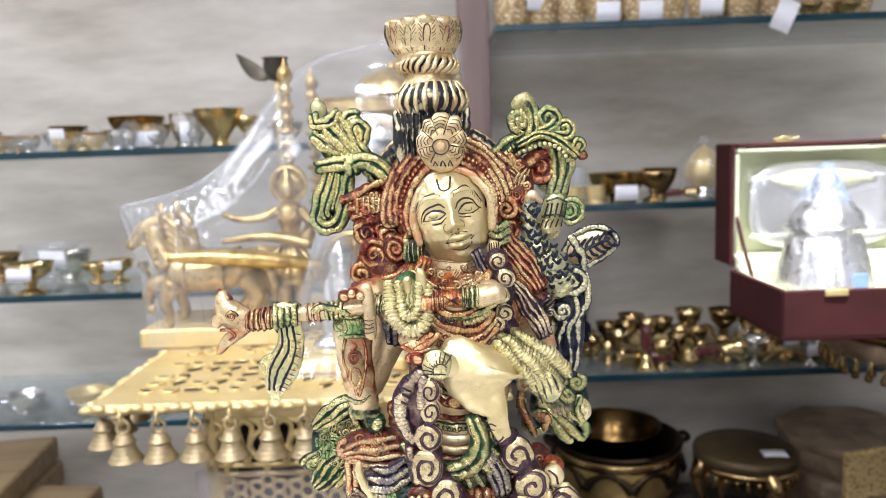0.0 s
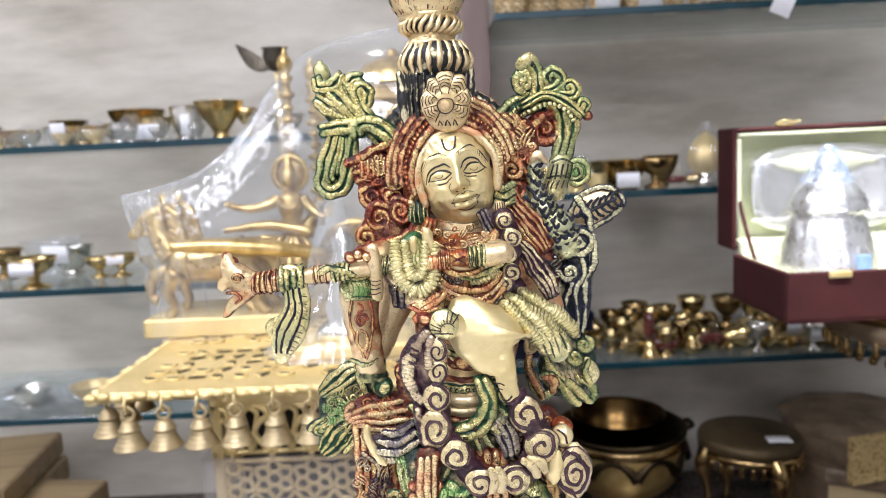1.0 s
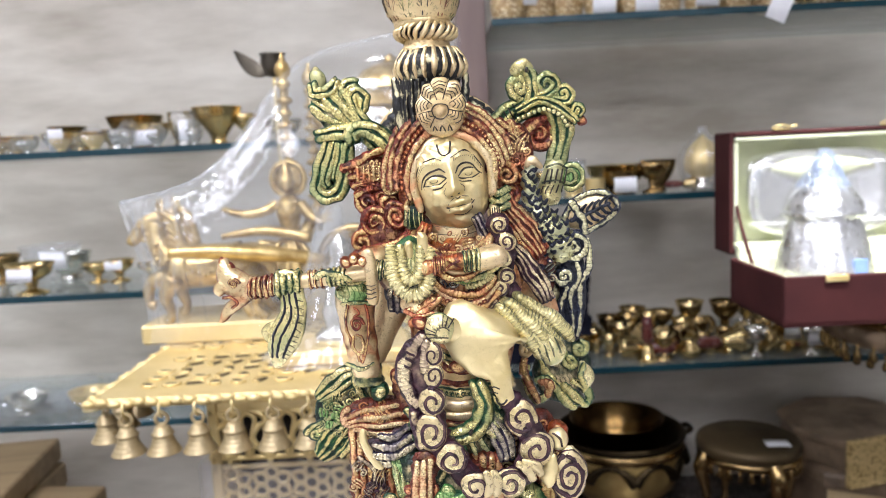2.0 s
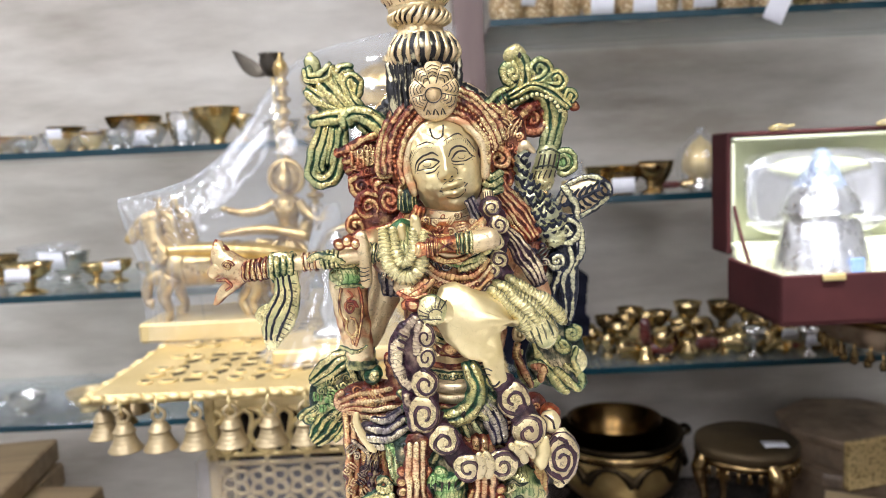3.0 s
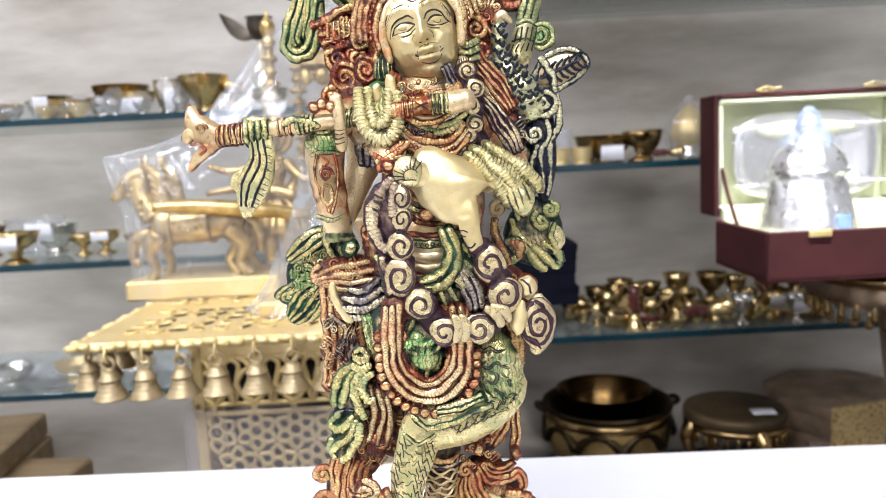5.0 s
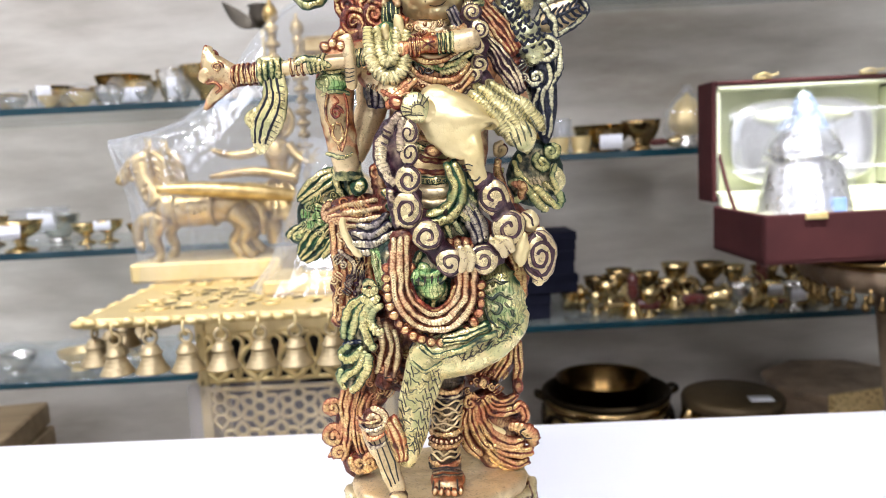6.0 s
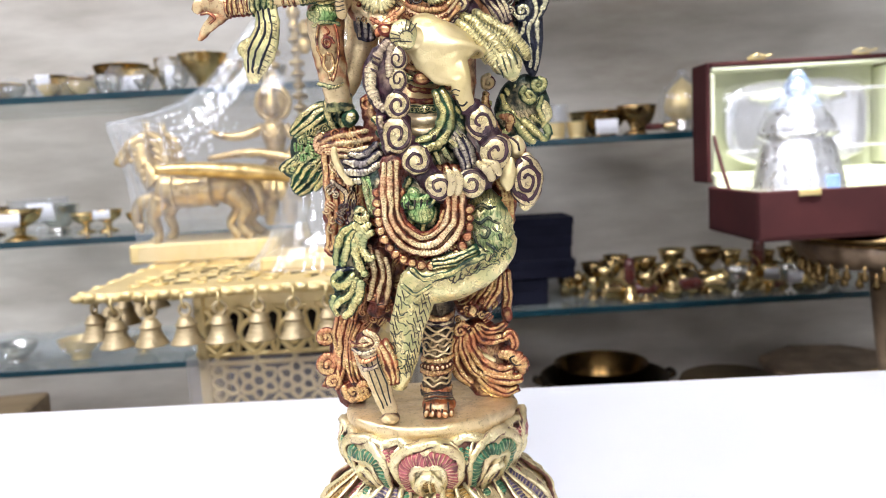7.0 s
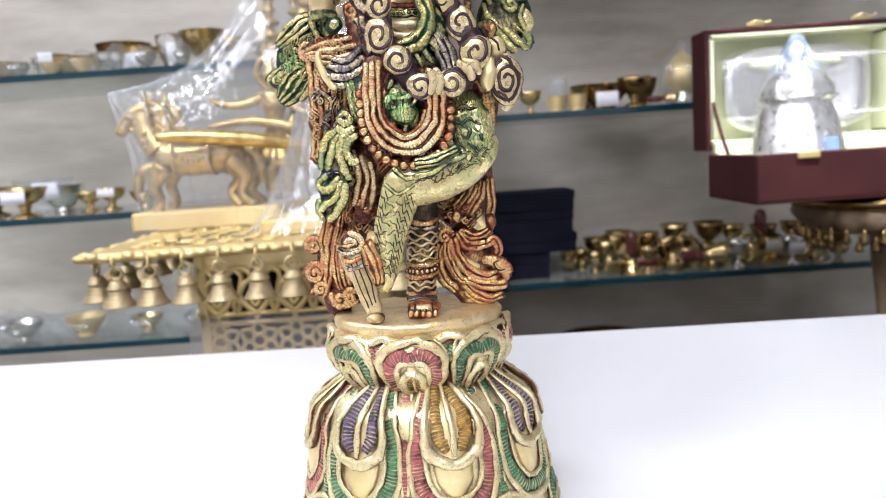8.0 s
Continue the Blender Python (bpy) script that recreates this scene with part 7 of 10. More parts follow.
    for q in range(3):
        K.strand("ink", 0.26, [(mx - 3.2 + q * 2.6, my + 0.2, mz - 8.6), (mx - 2.4 + q * 2.6, my - 0.2, mz - 6.8), (mx - 1.6 + q * 2.6, my + 0.2, mz - 8.6)], n=5, steps=2)
    # bun of hair strands under the crown
    K.turned("black", [(9.0, -10), (9.6, -4), (10.6, 0), (11.4, 4), (9, 7), (1, 8)], (-3.2, -1, 329), 32, 0.85)
    for q in range(13):
        a = math.pi + math.pi * q / 12
        K.strand("black", 0.9, [(-3.2 + 9.6 * math.cos(a), -1 + 8.6 * math.sin(a), 318), (-3.2 + 10.2 * math.cos(a), -1 + 9.2 * math.sin(a), 327), (-2.0 + 11.6 * math.cos(a), -1 + 10.4 * math.sin(a), 334.5)], n=8, steps=5)
    for sx in (-1, 1):
        K.strand("black", [1.2, 2.0, 1.6], [(-1 + sx * 13.4, -3, 336), (-1 + sx * 13, -4, 328), (-1.5 + sx * 11, -5, 316)])
    # ribbed collar
    K.turned("black", [(9, -7.5), (12.2, -5.5), (13.6, -1.5), (13.2, 2.0), (10.5, 5.5), (7.5, 6.8)], (-0.7, -1, 340.6), 40, 0.85)
    for q in range(22):
        a = 2 * math.pi * q / 22
        ca, sa = math.cos(a), math.sin(a)
        K.strand("brass", [0.7, 1.15, 0.8], [(-0.7 + 11.8 * ca, -1 + 10.0 * sa, 335.4), (-0.7 + 14.0 * ca, -1 + 11.9 * sa, 339.6), (-0.7 + 10.2 * ca, -1 + 8.7 * sa, 346.2)], n=8, steps=4, front=(ca, sa, 0.1))
    # neck and rope ring
    K.turned("brass", [(9.6, -2), (9.9, 0), (8.8, 1), (8.2, 4), (9.4, 5)], (-1.3, -1, 346.5), 32, 0.85)
    for q in range(24):
        a = 2 * math.pi * q / 24
        p = [(-1.7 + (9.6 + dr) * math.cos(a + da), -1 + 0.85 * (9.6 + dr) * math.sin(a + da), 352.4 + dz) for dr, da, dz in ((-1.0, -0.18, -2.6), (1.5, -0.06, -1.4), (2.0, 0.06, 1.0), (0.0, 0.18, 2.6))]
        K.strand("brass", 0.92, p, n=8, steps=3, front=(math.cos(a), math.sin(a), 0))
    K.turned("black", [(8, -3), (10.2, -1.6), (10.6, 0), (10.2, 1.6), (8, 3)], (-1.7, -1, 352.4), 32, 0.85)
    # lotus cup
    cx, cz = -2.9, 354.8
    cup = [(7.4, 0), (9.6, 0.8), (12.6, 4.2), (14.3, 8.6), (14.2, 12.2), (13.2, 14.2), (12.0, 14.6), (6, 15.8), (0.1, 16.4)]
    K.turned("brass", cup, (cx, -1, cz), 48, 0.85)
    K.turned("brass", [(8.6, -1.0), (10.4, 0.2), (10.6, 1.6), (9.4, 2.6)], (cx, -1, cz), 40, 0.85)
    for q in range(12):
        a = 2 * math.pi * q / 12 + 0.13
        ca, sa = math.cos(a), math.sin(a)
        K.blob("brass", (cx + 11.4 * ca, -1 + 9.7 * sa, cz + 12.6), (3.4, 3.0, 2.6))
        col = ("ink", "red", "green")[q % 3]

        def wall(da, h, d=0.15):
            r = 9.6 + 4.9 * min(1.0, (h - 0.8) / 8.4) ** 0.75 + d if h > 0.8 else 9.7
            return (cx + r * math.cos(a + da), -1 + 0.85 * r * math.sin(a + da), cz + h)

        K.strand(col, 0.26, [wall(-0.07, 2.5), wall(-0.09, 7.5), wall(-0.05, 10.6), wall(0.05, 10.6), wall(0.09, 7.5), wall(0.07, 2.5)], n=6, steps=3)
        for h in (3.5, 5.0, 6.5, 8.0, 9.5, 11):
            for s in (-1, 1):
                K.strand("ink" if h > 7 else col, 0.13, [wall(s * 0.12, h), wall(s * 0.21, h + 1.6)], n=5, steps=2)


headdress()


# ---- side ornaments of the headdress ----
def left_ornament():
    y = 8
    K.blob("leaf", (-45.2, 8, 338.1), (3.3, 3.3, 4.4), 15)
    K.blob("leaf", (-45.6, 8, 341.4), (1.5, 1.5, 2.0), 15)
    K.blob("greenground", (-36.9, 6.5, 326.0), (9.0, 2.5, 8.0), 40)
    K.blob("greenground", (-30.3, 6.5, 329.5), (3.6, 1.6, 6.4))
    K.blob("greenground", (-41.4, 6.5, 305.5), (4.4, 1.8, 10.5), 10)
    for p, r in (([(-47.3, 4.0, 336.0), (-46.2, 4.0, 332.9), (-42.9, 4.0, 332.7), (-39.4, 4.0, 334.5), (-37.0, 4.0, 337.2)], 1.9),
                 ([(-31.6, 6.0, 318.7), (-38.0, 6.0, 322.6), (-44.1, 6.0, 326.2), (-47.3, 6.0, 328.3)], 2.5), ([(-30.5, 5.0, 319.3), (-35.5, 5.0, 324.4), (-40.3, 5.0, 329.4), (-42.2, 5.0, 331.7)], 2.5), ([(-29.6, 5.0, 319.9), (-33.4, 5.0, 326.0), (-36.4, 5.0, 331.6), (-38.0, 5.0, 335.2)], 2.5),
                 ([(-28.7, 5.0, 319.0), (-33.7, 5.0, 324.9), (-34.9, 5.0, 331.6), (-32.8, 5.0, 335.4), (-29.7, 5.0, 336.1)], 2.1), ([(-27.0, 4.0, 320.6), (-30.7, 4.0, 325.4), (-31.7, 4.0, 330.2), (-29.4, 4.0, 332.3), (-27.1, 4.0, 329.3), (-28.3, 4.0, 324.6)], 1.9),
                 ([(-46.0, 4.0, 316.2), (-38.8, 4.0, 317.2), (-30.9, 4.0, 317.9), (-23.8, 4.0, 318.2)], 2.5), ([(-32.0, 3.0, 313.3), (-32.4, 3.0, 316.6), (-28.1, 3.0, 318.0), (-23.3, 3.0, 316.2), (-18.5, 3.0, 312.0), (-14.6, 3.0, 306.3)], 2.5), ([(-24.4, 5.0, 317.5), (-19.5, 5.0, 315.5), (-14.9, 5.0, 310.8)], 1.7),
                 ([(-42.0, 5.0, 314.3), (-44.7, 5.0, 307.4), (-47.3, 5.0, 299.4), (-47.8, 5.0, 295.4), (-44.9, 5.0, 292.4), (-39.8, 5.0, 293.5), (-37.2, 5.0, 299.0), (-35.8, 5.0, 306.7), (-34.0, 5.0, 313.1)], 2.2), ([(-39.5, 4.0, 313.7), (-41.7, 4.0, 306.5), (-44.5, 4.0, 299.3), (-43.5, 4.0, 296.4)], 1.5), ([(-37.3, 4.0, 313.2), (-38.9, 4.0, 305.3), (-40.9, 4.0, 298.7)], 1.4)):
        K.bundle("tuft", 2, [r * 0.50] + [r * 0.86] * (len(p) - 2) + [r * 0.45], r * 0.80, p, bulge=0.5 * r)
    K.bundle("tuft", 3, (2.4, 4.0, 4.4), 1.4, [(-26.9, 7.0, 315.5), (-20.9, 7.0, 311.2), (-13.6, 7.0, 304.1)])
    K.blob("lime", (-43.6, 8, 294.9), (3.8, 2.4, 2.8))


def red_tresses():
    y = 6
    K.blob("ground", (-27, y + 2 - 2, 300), (10, 4, 8))
    K.scatter(["red", "orange"], (-27, y, 300), (10, 4, 8), 14, 1.8, 11)
    K.strand("red", 1.9, [(-37, 303), (-28, 307), (-19, 310)], y - 3)
    for q in range(3):
        K.strand("red", 1.7, [(-34 + q, 299.6 - q * 3.8), (-27, 301.6 - q * 3.6), (-19, 302.6 - q * 3.4)], y - 3)
    for q in range(6):
        K.strand("orange", 0.7, [(-31.5 + q * 2.2, 303.4), (-31.2 + q * 2.2, 298.6)], y - 5, n=6, steps=2)
    K.spiral("red", (-28.4, y - 2, 289.6), 5.0, 1.7, 1.3, 60, 1, "ground", 1.15)
    K.spiral("red", (-21.6, y - 3, 291), 4.0, 1.5, 1.1, 120, -1, "ground")
    K.blob("black", (-17, y + 3, 290), (4.5, 4, 6))
    # curls on the shoulder
    K.blob("ground", (-21, 0, 277), (12, 5, 9))
    K.spiral("red", (-25.0, -3, 281.5), 5.8, 1.8, 1.35, 20, 1, "ground")
    K.spiral("red", (-16.4, -5, 284.0), 5.2, 1.8, 1.3, 100, -1, "ground")
    K.spiral("orange", (-30.2, -3, 274.6), 4.2, 1.5, 1.25, 30, 1, "ground")
    for q in range(3):
        K.strand("red", 1.6, [(-33 + q, 270.4 - q * 2), (-25, 272.6 - q * 2.4), (-16, 274.2 - q * 2.0), (-9, 281 - q), (-6.5, 290 - q * 2)], -7 - q)
    # the other side
    K.blob("ground", (30, 5, 303), (8, 5, 15), -8)
    K.scatter(["red", "orange", "red"], (30, 5, 303), (8, 5, 15), 20, 1.8, 12)
    for p in ([(22, 317), (28, 309), (27, 298), (25, 290)], [(25, 319), (32.4, 309), (31.6, 298), (28.4, 288)], [(29, 318), (35.4, 308.4), (33.8, 299), (31.8, 290)]):
        K.strand("red", 1.8, p, 3)
    for q in range(5):
        K.strand("orange", 0.9, [(24.4 + q * 1.6, 309 - q * 2.4), (29 + q * 1.2, 303 - q * 2.4)], 0, n=7, steps=2)
    K.spiral("red", (41.5, 9, 312.4), 6.4, 1.9, 1.7, 150, -1, "ground")
    K.strand("red", [1.6, 2.6, 2.0], [(33, 308), (37, 315), (43, 318.4)], 6)
    K.bundle("hair", 6, (3.6, 5.0, 5.6, 4.6), 1.0, [(23, 289), (27, 282), (33, 274), (38, 266)], -4, 2.0)
    K.spiral("rust", (31.5, -6.5, 262.5), 4.2, 1.5, 1.0, 60, -1, "purpleground")


def right_ornament():
    y = 9
    K.bundle("tuft", 3, (3.4, 3.8, 4.2, 4.2, 3.8, 3.2, 3.0), 1.7, [(21, 313), (30, 321.0), (39, 325.4), (46.4, 324.2), (50.4, 316), (48.8, 307), (46.8, 299.5)], y, 1.6)
    for q in range(6):
        K.strand("ink", 0.3, [(22 + q * 1.7, y - 4, 318.4 + q * 1.25), (24.4 + q * 1.7, y - 4.2, 314.4 + q * 1.25)], n=6, steps=2)
    # socket and leaf at its end
    K.strand("leaf", [4.2, 4.8, 5.4], [(47.2, y, 300), (45.8, y, 294.6), (44.2, y, 288.4)], flat=0.8, n=16)
    K.strand("greenground", 0.45, [(43.0, y - 4.2, 299.6), (47.4, y - 4.8, 300.8), (51.4, y - 3.6, 299)], n=6)
    K.strand("greenground", 0.40, [(41.6, y - 4.4, 293.6), (46.0, y - 4.8, 294.4), (50.8, y - 3.8, 293)], n=6)
    for q in range(5):
        K.strand("ink", 0.36, [(43.6 + q * 1.8, y - 4.5, 298.6), (42.4 + q * 1.9, y - 4.9, 293.4)], n=6, steps=2)
        K.strand("ink", 0.3, [(42.0 + q * 1.9, y - 4.7, 292.4), (40.8 + q * 2.0, y - 4.9, 289.6)], n=6, steps=2)
    K.blob("lime", (53.6, y - 1, 295.6), (4.8, 2.6, 5.6), 20)
    K.strand("tuft", 1.1, arc(53.2, 295.4, 4.2, 5.0, -120, 130, y - 3))
    K.strand("tuft", 0.9, arc(52.2, 295.6, 2.2, 2.8, -120, 130, y - 3.8))
    # crest: volutes over the arch
    K.blob("greenground", (42, y + 2 - 2.5, 329.5), (13, 3, 6), -12)
    K.spiral("tuft", (33.6, 7, 331.6), 4.2, 1.5, 1.6, 250, -1, "greenground")
    for p, r in (([(34.5, 6.0, 322.6), (38.3, 6.0, 327.3), (38.5, 6.0, 333.4), (37.3, 6.0, 336.9), (34.2, 6.0, 338.4)], 1.9), ([(40.5, 6.0, 326.7), (45.9, 6.0, 328.7), (47.8, 6.0, 332.1), (44.8, 6.0, 334.4), (42.0, 6.0, 332.8), (42.9, 6.0, 330.6)], 1.7), ([(45.8, 6.0, 326.0), (51.2, 6.0, 324.9), (53.7, 6.0, 327.0), (51.8, 6.0, 330.1), (49.1, 6.0, 329.4), (49.4, 6.0, 327.2)], 1.6),
                 ([(31.7, 5.0, 322.2), (39.0, 5.0, 325.4), (46.1, 5.0, 324.2), (52.2, 5.0, 319.9), (55.2, 5.0, 316.7)], 1.5), ([(53.5, 5.0, 319.9), (55.4, 5.0, 322.4), (57.2, 5.0, 321.5), (56.2, 5.0, 319.3)], 1.5)):
        K.bundle("tuft", 2, [r * 0.50] + [r * 0.86] * (len(p) - 2) + [r * 0.45], r * 0.80, p, bulge=0.5 * r)
    K.strand("leaf", [2.4, 3.0, 2.4], [(32.4, 6.0, 337.6), (35.2, 6.0, 339.7), (37.8, 6.0, 338.2)])
    K.blob("ink", (36.5, 3, 337.4), (0.8, 0.6, 1.2))
    K.beads("leaf", 1.0, [(32.8, 3.0, 319.0), (38.2, 3.0, 321.3), (44.0, 3.0, 321.9), (48.8, 3.0, 319.5), (51.3, 3.0, 315.5)], gap=1.7)
    K.blob("rust", (58.0, 8, 317.2), (2.4, 2.0, 2.2))


def peacock():
    y = 0
    # neck and breast, covered in scales
    K.strand("scale", [2.6, 3.2, 3.6, 5.0, 7.4, 7.0], [(36.2, y, 301), (35.6, y, 295), (36.2, y, 288), (39.0, y, 281), (43.4, y, 274.4), (47, y + 1, 267)], n=16, flat=0.8)
    K.strand("brass", [1.6, 1.9, 0.7], [(35.0, 301.6), (37.2, 302.6), (40.6, 300.0)], y - 2)
    spine = [(36.2, 299, 2.4), (35.7, 294, 2.9), (36.0, 289.4, 3.3), (37.4, 284.8, 4.2), (39.8, 280.2, 5.6), (42.4, 275.8, 6.8), (45.0, 271.2, 6.6), (46.6, 267, 5.2)]
    for i in range(len(spine) - 1):
        for h in (0.0, 0.5):
            x, z, w = [spine[i][c] * (1 - h) + spine[i + 1][c] * h for c in range(3)]
            k = max(2, int(w / 1.25))
            for q in range(k):
                o = (q + (0.25 if h else 0.75)) / k * 2 - 1
                dy = -w * 0.8 * math.sqrt(max(0.0, 1 - o * o * 0.9))
                K.strand("blueground", [0.5, 0.95, 0.5], [(x + o * w - 1.25, y + dy + 0.1, z + o * w * 0.45 + 0.5), (x + o * w, y + dy - 0.25, z + o * w * 0.45 - 1.0), (x + o * w + 1.25, y + dy + 0.1, z + o * w * 0.45 + 0.5)], n=7, steps=4)
    # feather with a rim and raked veins
    K.blob("brass", (59.0, y + 2.4, 281), (10.6, 2.0, 6.6), 18)
    K.strand("ebony", 1.2, [(48.8, 279), (53.6, 286.2), (60.4, 289.0), (66.6, 287.4), (70.0, 283.2), (65.6, 277.8), (57.4, 273.4), (52, 273.0)], y + 1.2)
    K.strand("blueground", 0.75, [(51.6, y - 0.2, 278.4), (58, y - 0.6, 281.0), (66.8, y - 0.2, 284.2)])
    for q in range(6):
        x, z = 52.8 + q * 2.5, 279.0 + q * 0.95
        K.strand("blueground", 0.64, [(x, y - 0.4, z), (x + 0.6, y - 0.2, z + 2.4), (x + 2.4, y + 0.4, z + 4.8 - 0.25 * q)], n=6, steps=3)
        K.strand("blueground", 0.64, [(x + 0.8, y - 0.4, z), (x + 2.4, y - 0.2, z - 1.8), (x + 4.4, y + 0.4, z - 3.4 + 0.3 * q)], n=6, steps=3)
    K.strand("ebony", 1.7, [(52.0, 285.4), (55.4, 279.6), (56.4, 273.4)], y - 0.8)
    # trailing tail of thick curls
    K.blob("blueground", (51.6, y + 1.6, 251), (5.4, 2.8, 22))
    K.spiral("ebony", (51.6, y - 1, 267.4), 5.4, 1.6, 1.25, 80, -1, "blueground")
    K.strand("ebony", [1.4, 1.7, 1.7, 1.5, 1.1], [(57.4, 270), (57.8, 260), (54.0, 252), (54.6, 243), (52.8, 233)], y - 0.5)
    K.strand("ebony", [1.1, 1.4, 1.4, 1.2, 0.9], [(52.6, 261.6), (53.6, 255), (50.0, 249), (50.8, 241), (50.2, 234)], y - 1)
    K.strand("ebony", [1.0, 1.3, 1.3, 1.0], [(48.4, 259), (49.4, 252), (46.4, 246), (47.0, 238)], y - 0.2)
    K.spiral("ebony", (48.0, y - 1, 256.6), 3.2, 1.4, 1.2, 200, 1, "blueground")


left_ornament()
red_tresses()
right_ornament()
peacock()


# ---- torso, arms and flute ----
def torso():
    y = -21
    for mat, r, p in (("rust", 1.3, [(-3.7, -22.5, 261.2), (1.5, -22.5, 256.7), (7.5, -22.5, 254.9), (14.8, -22.5, 256.1), (19.2, -22.5, 260.9)]), ("bead", 1.1, [(-3.5, -23.0, 258.6), (2.0, -23.0, 254.1), (8.0, -23.0, 252.0), (15.5, -23.0, 253.6), (20.1, -23.0, 258.7)]), ("rust", 1.2, [(-2.2, -23.0, 255.6), (2.4, -23.0, 251.6), (8.4, -23.0, 249.6), (16.0, -23.0, 251.2), (20.4, -23.0, 255.6)]), ("plum", 1.0, [(1.7, -22.0, 250.3), (7.2, -22.0, 248.0), (15.0, -22.0, 248.5), (19.7, -22.0, 252.3)]),
                      ("tuft", 1.2, [(-1.6, -22.5, 265.3), (2.7, -22.5, 264.6), (6.4, -22.5, 263.1)]), ("tuft", 1.2, [(-2.2, -22.5, 263.8), (2.2, -22.5, 262.2), (5.6, -22.5, 260.1)]), ("ebony", 1.1, [(10.8, -22.5, 262.2), (14.9, -22.5, 264.0), (19.2, -22.5, 266.6)]), ("tuft", 1.3, [(11.2, -23.0, 260.7), (15.9, -23.0, 262.0), (20.0, -23.0, 264.8)]), ("notched", 1.1, [(9.0, -23.0, 258.1), (13.8, -23.0, 259.0), (18.4, -23.0, 261.9)])):
        K.strand(mat, r, p)
    K.beads("bead", 0.9, [(0.3, -24.0, 254.2), (5.2, -24.0, 251.5), (10.7, -24.0, 251.0), (16.3, -24.0, 253.2)])
    for c, w in (((8.8, -22.0, 261.5), 1), ((6.3, -22.0, 253.2), 0), ((10.8, -22.0, 253.4), 0), ((15.8, -22.0, 259.6), 0)):
        K.spiral("lime" if w else "rust", c, 3.2 if w else 1.7, 1.6, 1.0 if w else 0.55, 30, 1, "greenground" if w else "ground")
    K.blob("brass", (8.8, -24.0, 261.3), (1.3, 1.0, 1.3))
    for z in (279.4, 276.6):
        K.strand("ink", 0.12, [(-1.6, -12.6, z + 0.6), (5.8, -15.6, z - 0.6), (13, -12.6, z + 0.6)], n=6)
    K.bundle("violet", 3, (1.6, 2.0, 1.8), 1.1, [(13.6, 283), (16.6, 277), (19, 271)], -14)
    K.bundle("orange", 3, (1.6, 2.2, 2.0), 1.1, [(-5, 281), (-7, 275), (-6.6, 270)], -14)
    # collar of ribbed bands below the neck
    for q in range(5):
        K.strand(("orange", "hair", "orange", "skin", "orange")[q], 1.15, [(-9.6 + q * 0.5, -17 - q * 0.9, 277 - q * 1.2), (-3, -21.2 - q * 0.9, 272.6 - q * 1.9), (5.6, -22.4 - q * 0.9, 270.6 - q * 2.2), (14, -21.2 - q * 0.9, 272.6 - q * 1.9), (20.2 - q * 0.5, -17 - q * 0.9, 277 - q * 1.2)])
    # volutes over the shoulder
    K.strand("purpleground", 4.4, [(21.4, 281), (23.6, 271), (22.4, 262), (25, 254)], -17)
    for q, (x, z) in enumerate(((21.6, 280), (24.2, 274), (22.4, 267.6), (23.6, 261), (21.0, 256.6))):
        K.rosette((x, -22, z), 3.6, 1.4, 40 + q * 95, 1 if q % 2 else -1)
    # striped cape
    K.bundle("plum", 4, (1.8, 2.8, 3.2, 2.6), 0.9, [(26, 272), (31, 265), (36, 257.6), (39.6, 250)], -14, 1.2)
    K.strand("skin", [5.0, 6.4, 6.0], [(30, 262), (36, 252), (38, 244)], -9)
    K.blob("ground", (36, 2, 256), (9, 6, 18), -12)
    K.scatter(["violet", "orange", "black"], (36, 1, 256), (9, 6, 18), 22, 1.8, 13)
    K.blob("black", (44, 6, 250), (5, 4, 16))
    # waist bands
    for z, col, r in ((222, "red", 1.3), (218.6, "green", 1.7), (214, "brass", 2.0), (209.6, "brass", 1.7), (205.8, "red", 1.2), (203, "orange", 1.2), (200, "red", 1.2)):
        k = 1 - ((z - 213) / 21) ** 2
        w = 17.4 * math.sqrt(max(0.1, k))
        d = 12.4 * math.sqrt(max(0.1, k))
        K.strand(col, r, [(5 + w * math.cos(a), -7 + d * math.sin(a), z - 1.6 * (1 - abs(math.cos(a)))) for a in [math.pi + math.pi * i / 12 for i in range(13)]], steps=3)
    K.beads("green", 0.8, [(-7, -17, 218.2), (5, -20.6, 216.8), (17, -17, 218.2)], gap=2.2)
    # right forearm, a smooth broad funnel that narrows to the hand
    K.strand("face", [8.0, 13.0, 15.4, 16.4, 15.2, 12.2, 9.0, 6.0, 3.9, 3.2, 2.9, 2.2], [(17.0, -21.0, 246.6), (16.2, -22.5, 245.4), (15.0, -24.0, 243.7), (14.1, -25.0, 241.6), (13.8, -26.0, 239.0), (14.1, -27.0, 235.4), (15.4, -28.0, 231.7), (17.4, -29.0, 228.8), (19.0, -30.0, 226.2), (19.7, -30.0, 223.1), (20.9, -30.0, 219.1), (21.7, -29.5, 216.4)], flat=0.40, n=40, steps=5)
    K.strand("face", [5.0, 4.7, 4.6, 4.6], [(9.3, -26.0, 241.9), (5.2, -27.5, 242.8), (1.6, -28.5, 243.6), (-1.3, -29.0, 244.5)], flat=0.7, n=20)
    # enamelled belly ornament behind it
    K.scatter(["green", "rust", "red", "green"], (4, -1, 229), (13, 12.5, 13), 30, 1.7, 41, proud=0.8)
    for q in range(4):
        K.strand(("rust", "green", "red", "tuft")[q], 1.2, [(-5 + q, -12.4, 236 - 4 * q), (1, -15.6, 233.4 - 4 * q), (8, -16.4, 232.6 - 4 * q), (15, -14.0, 234 - 4 * q)])
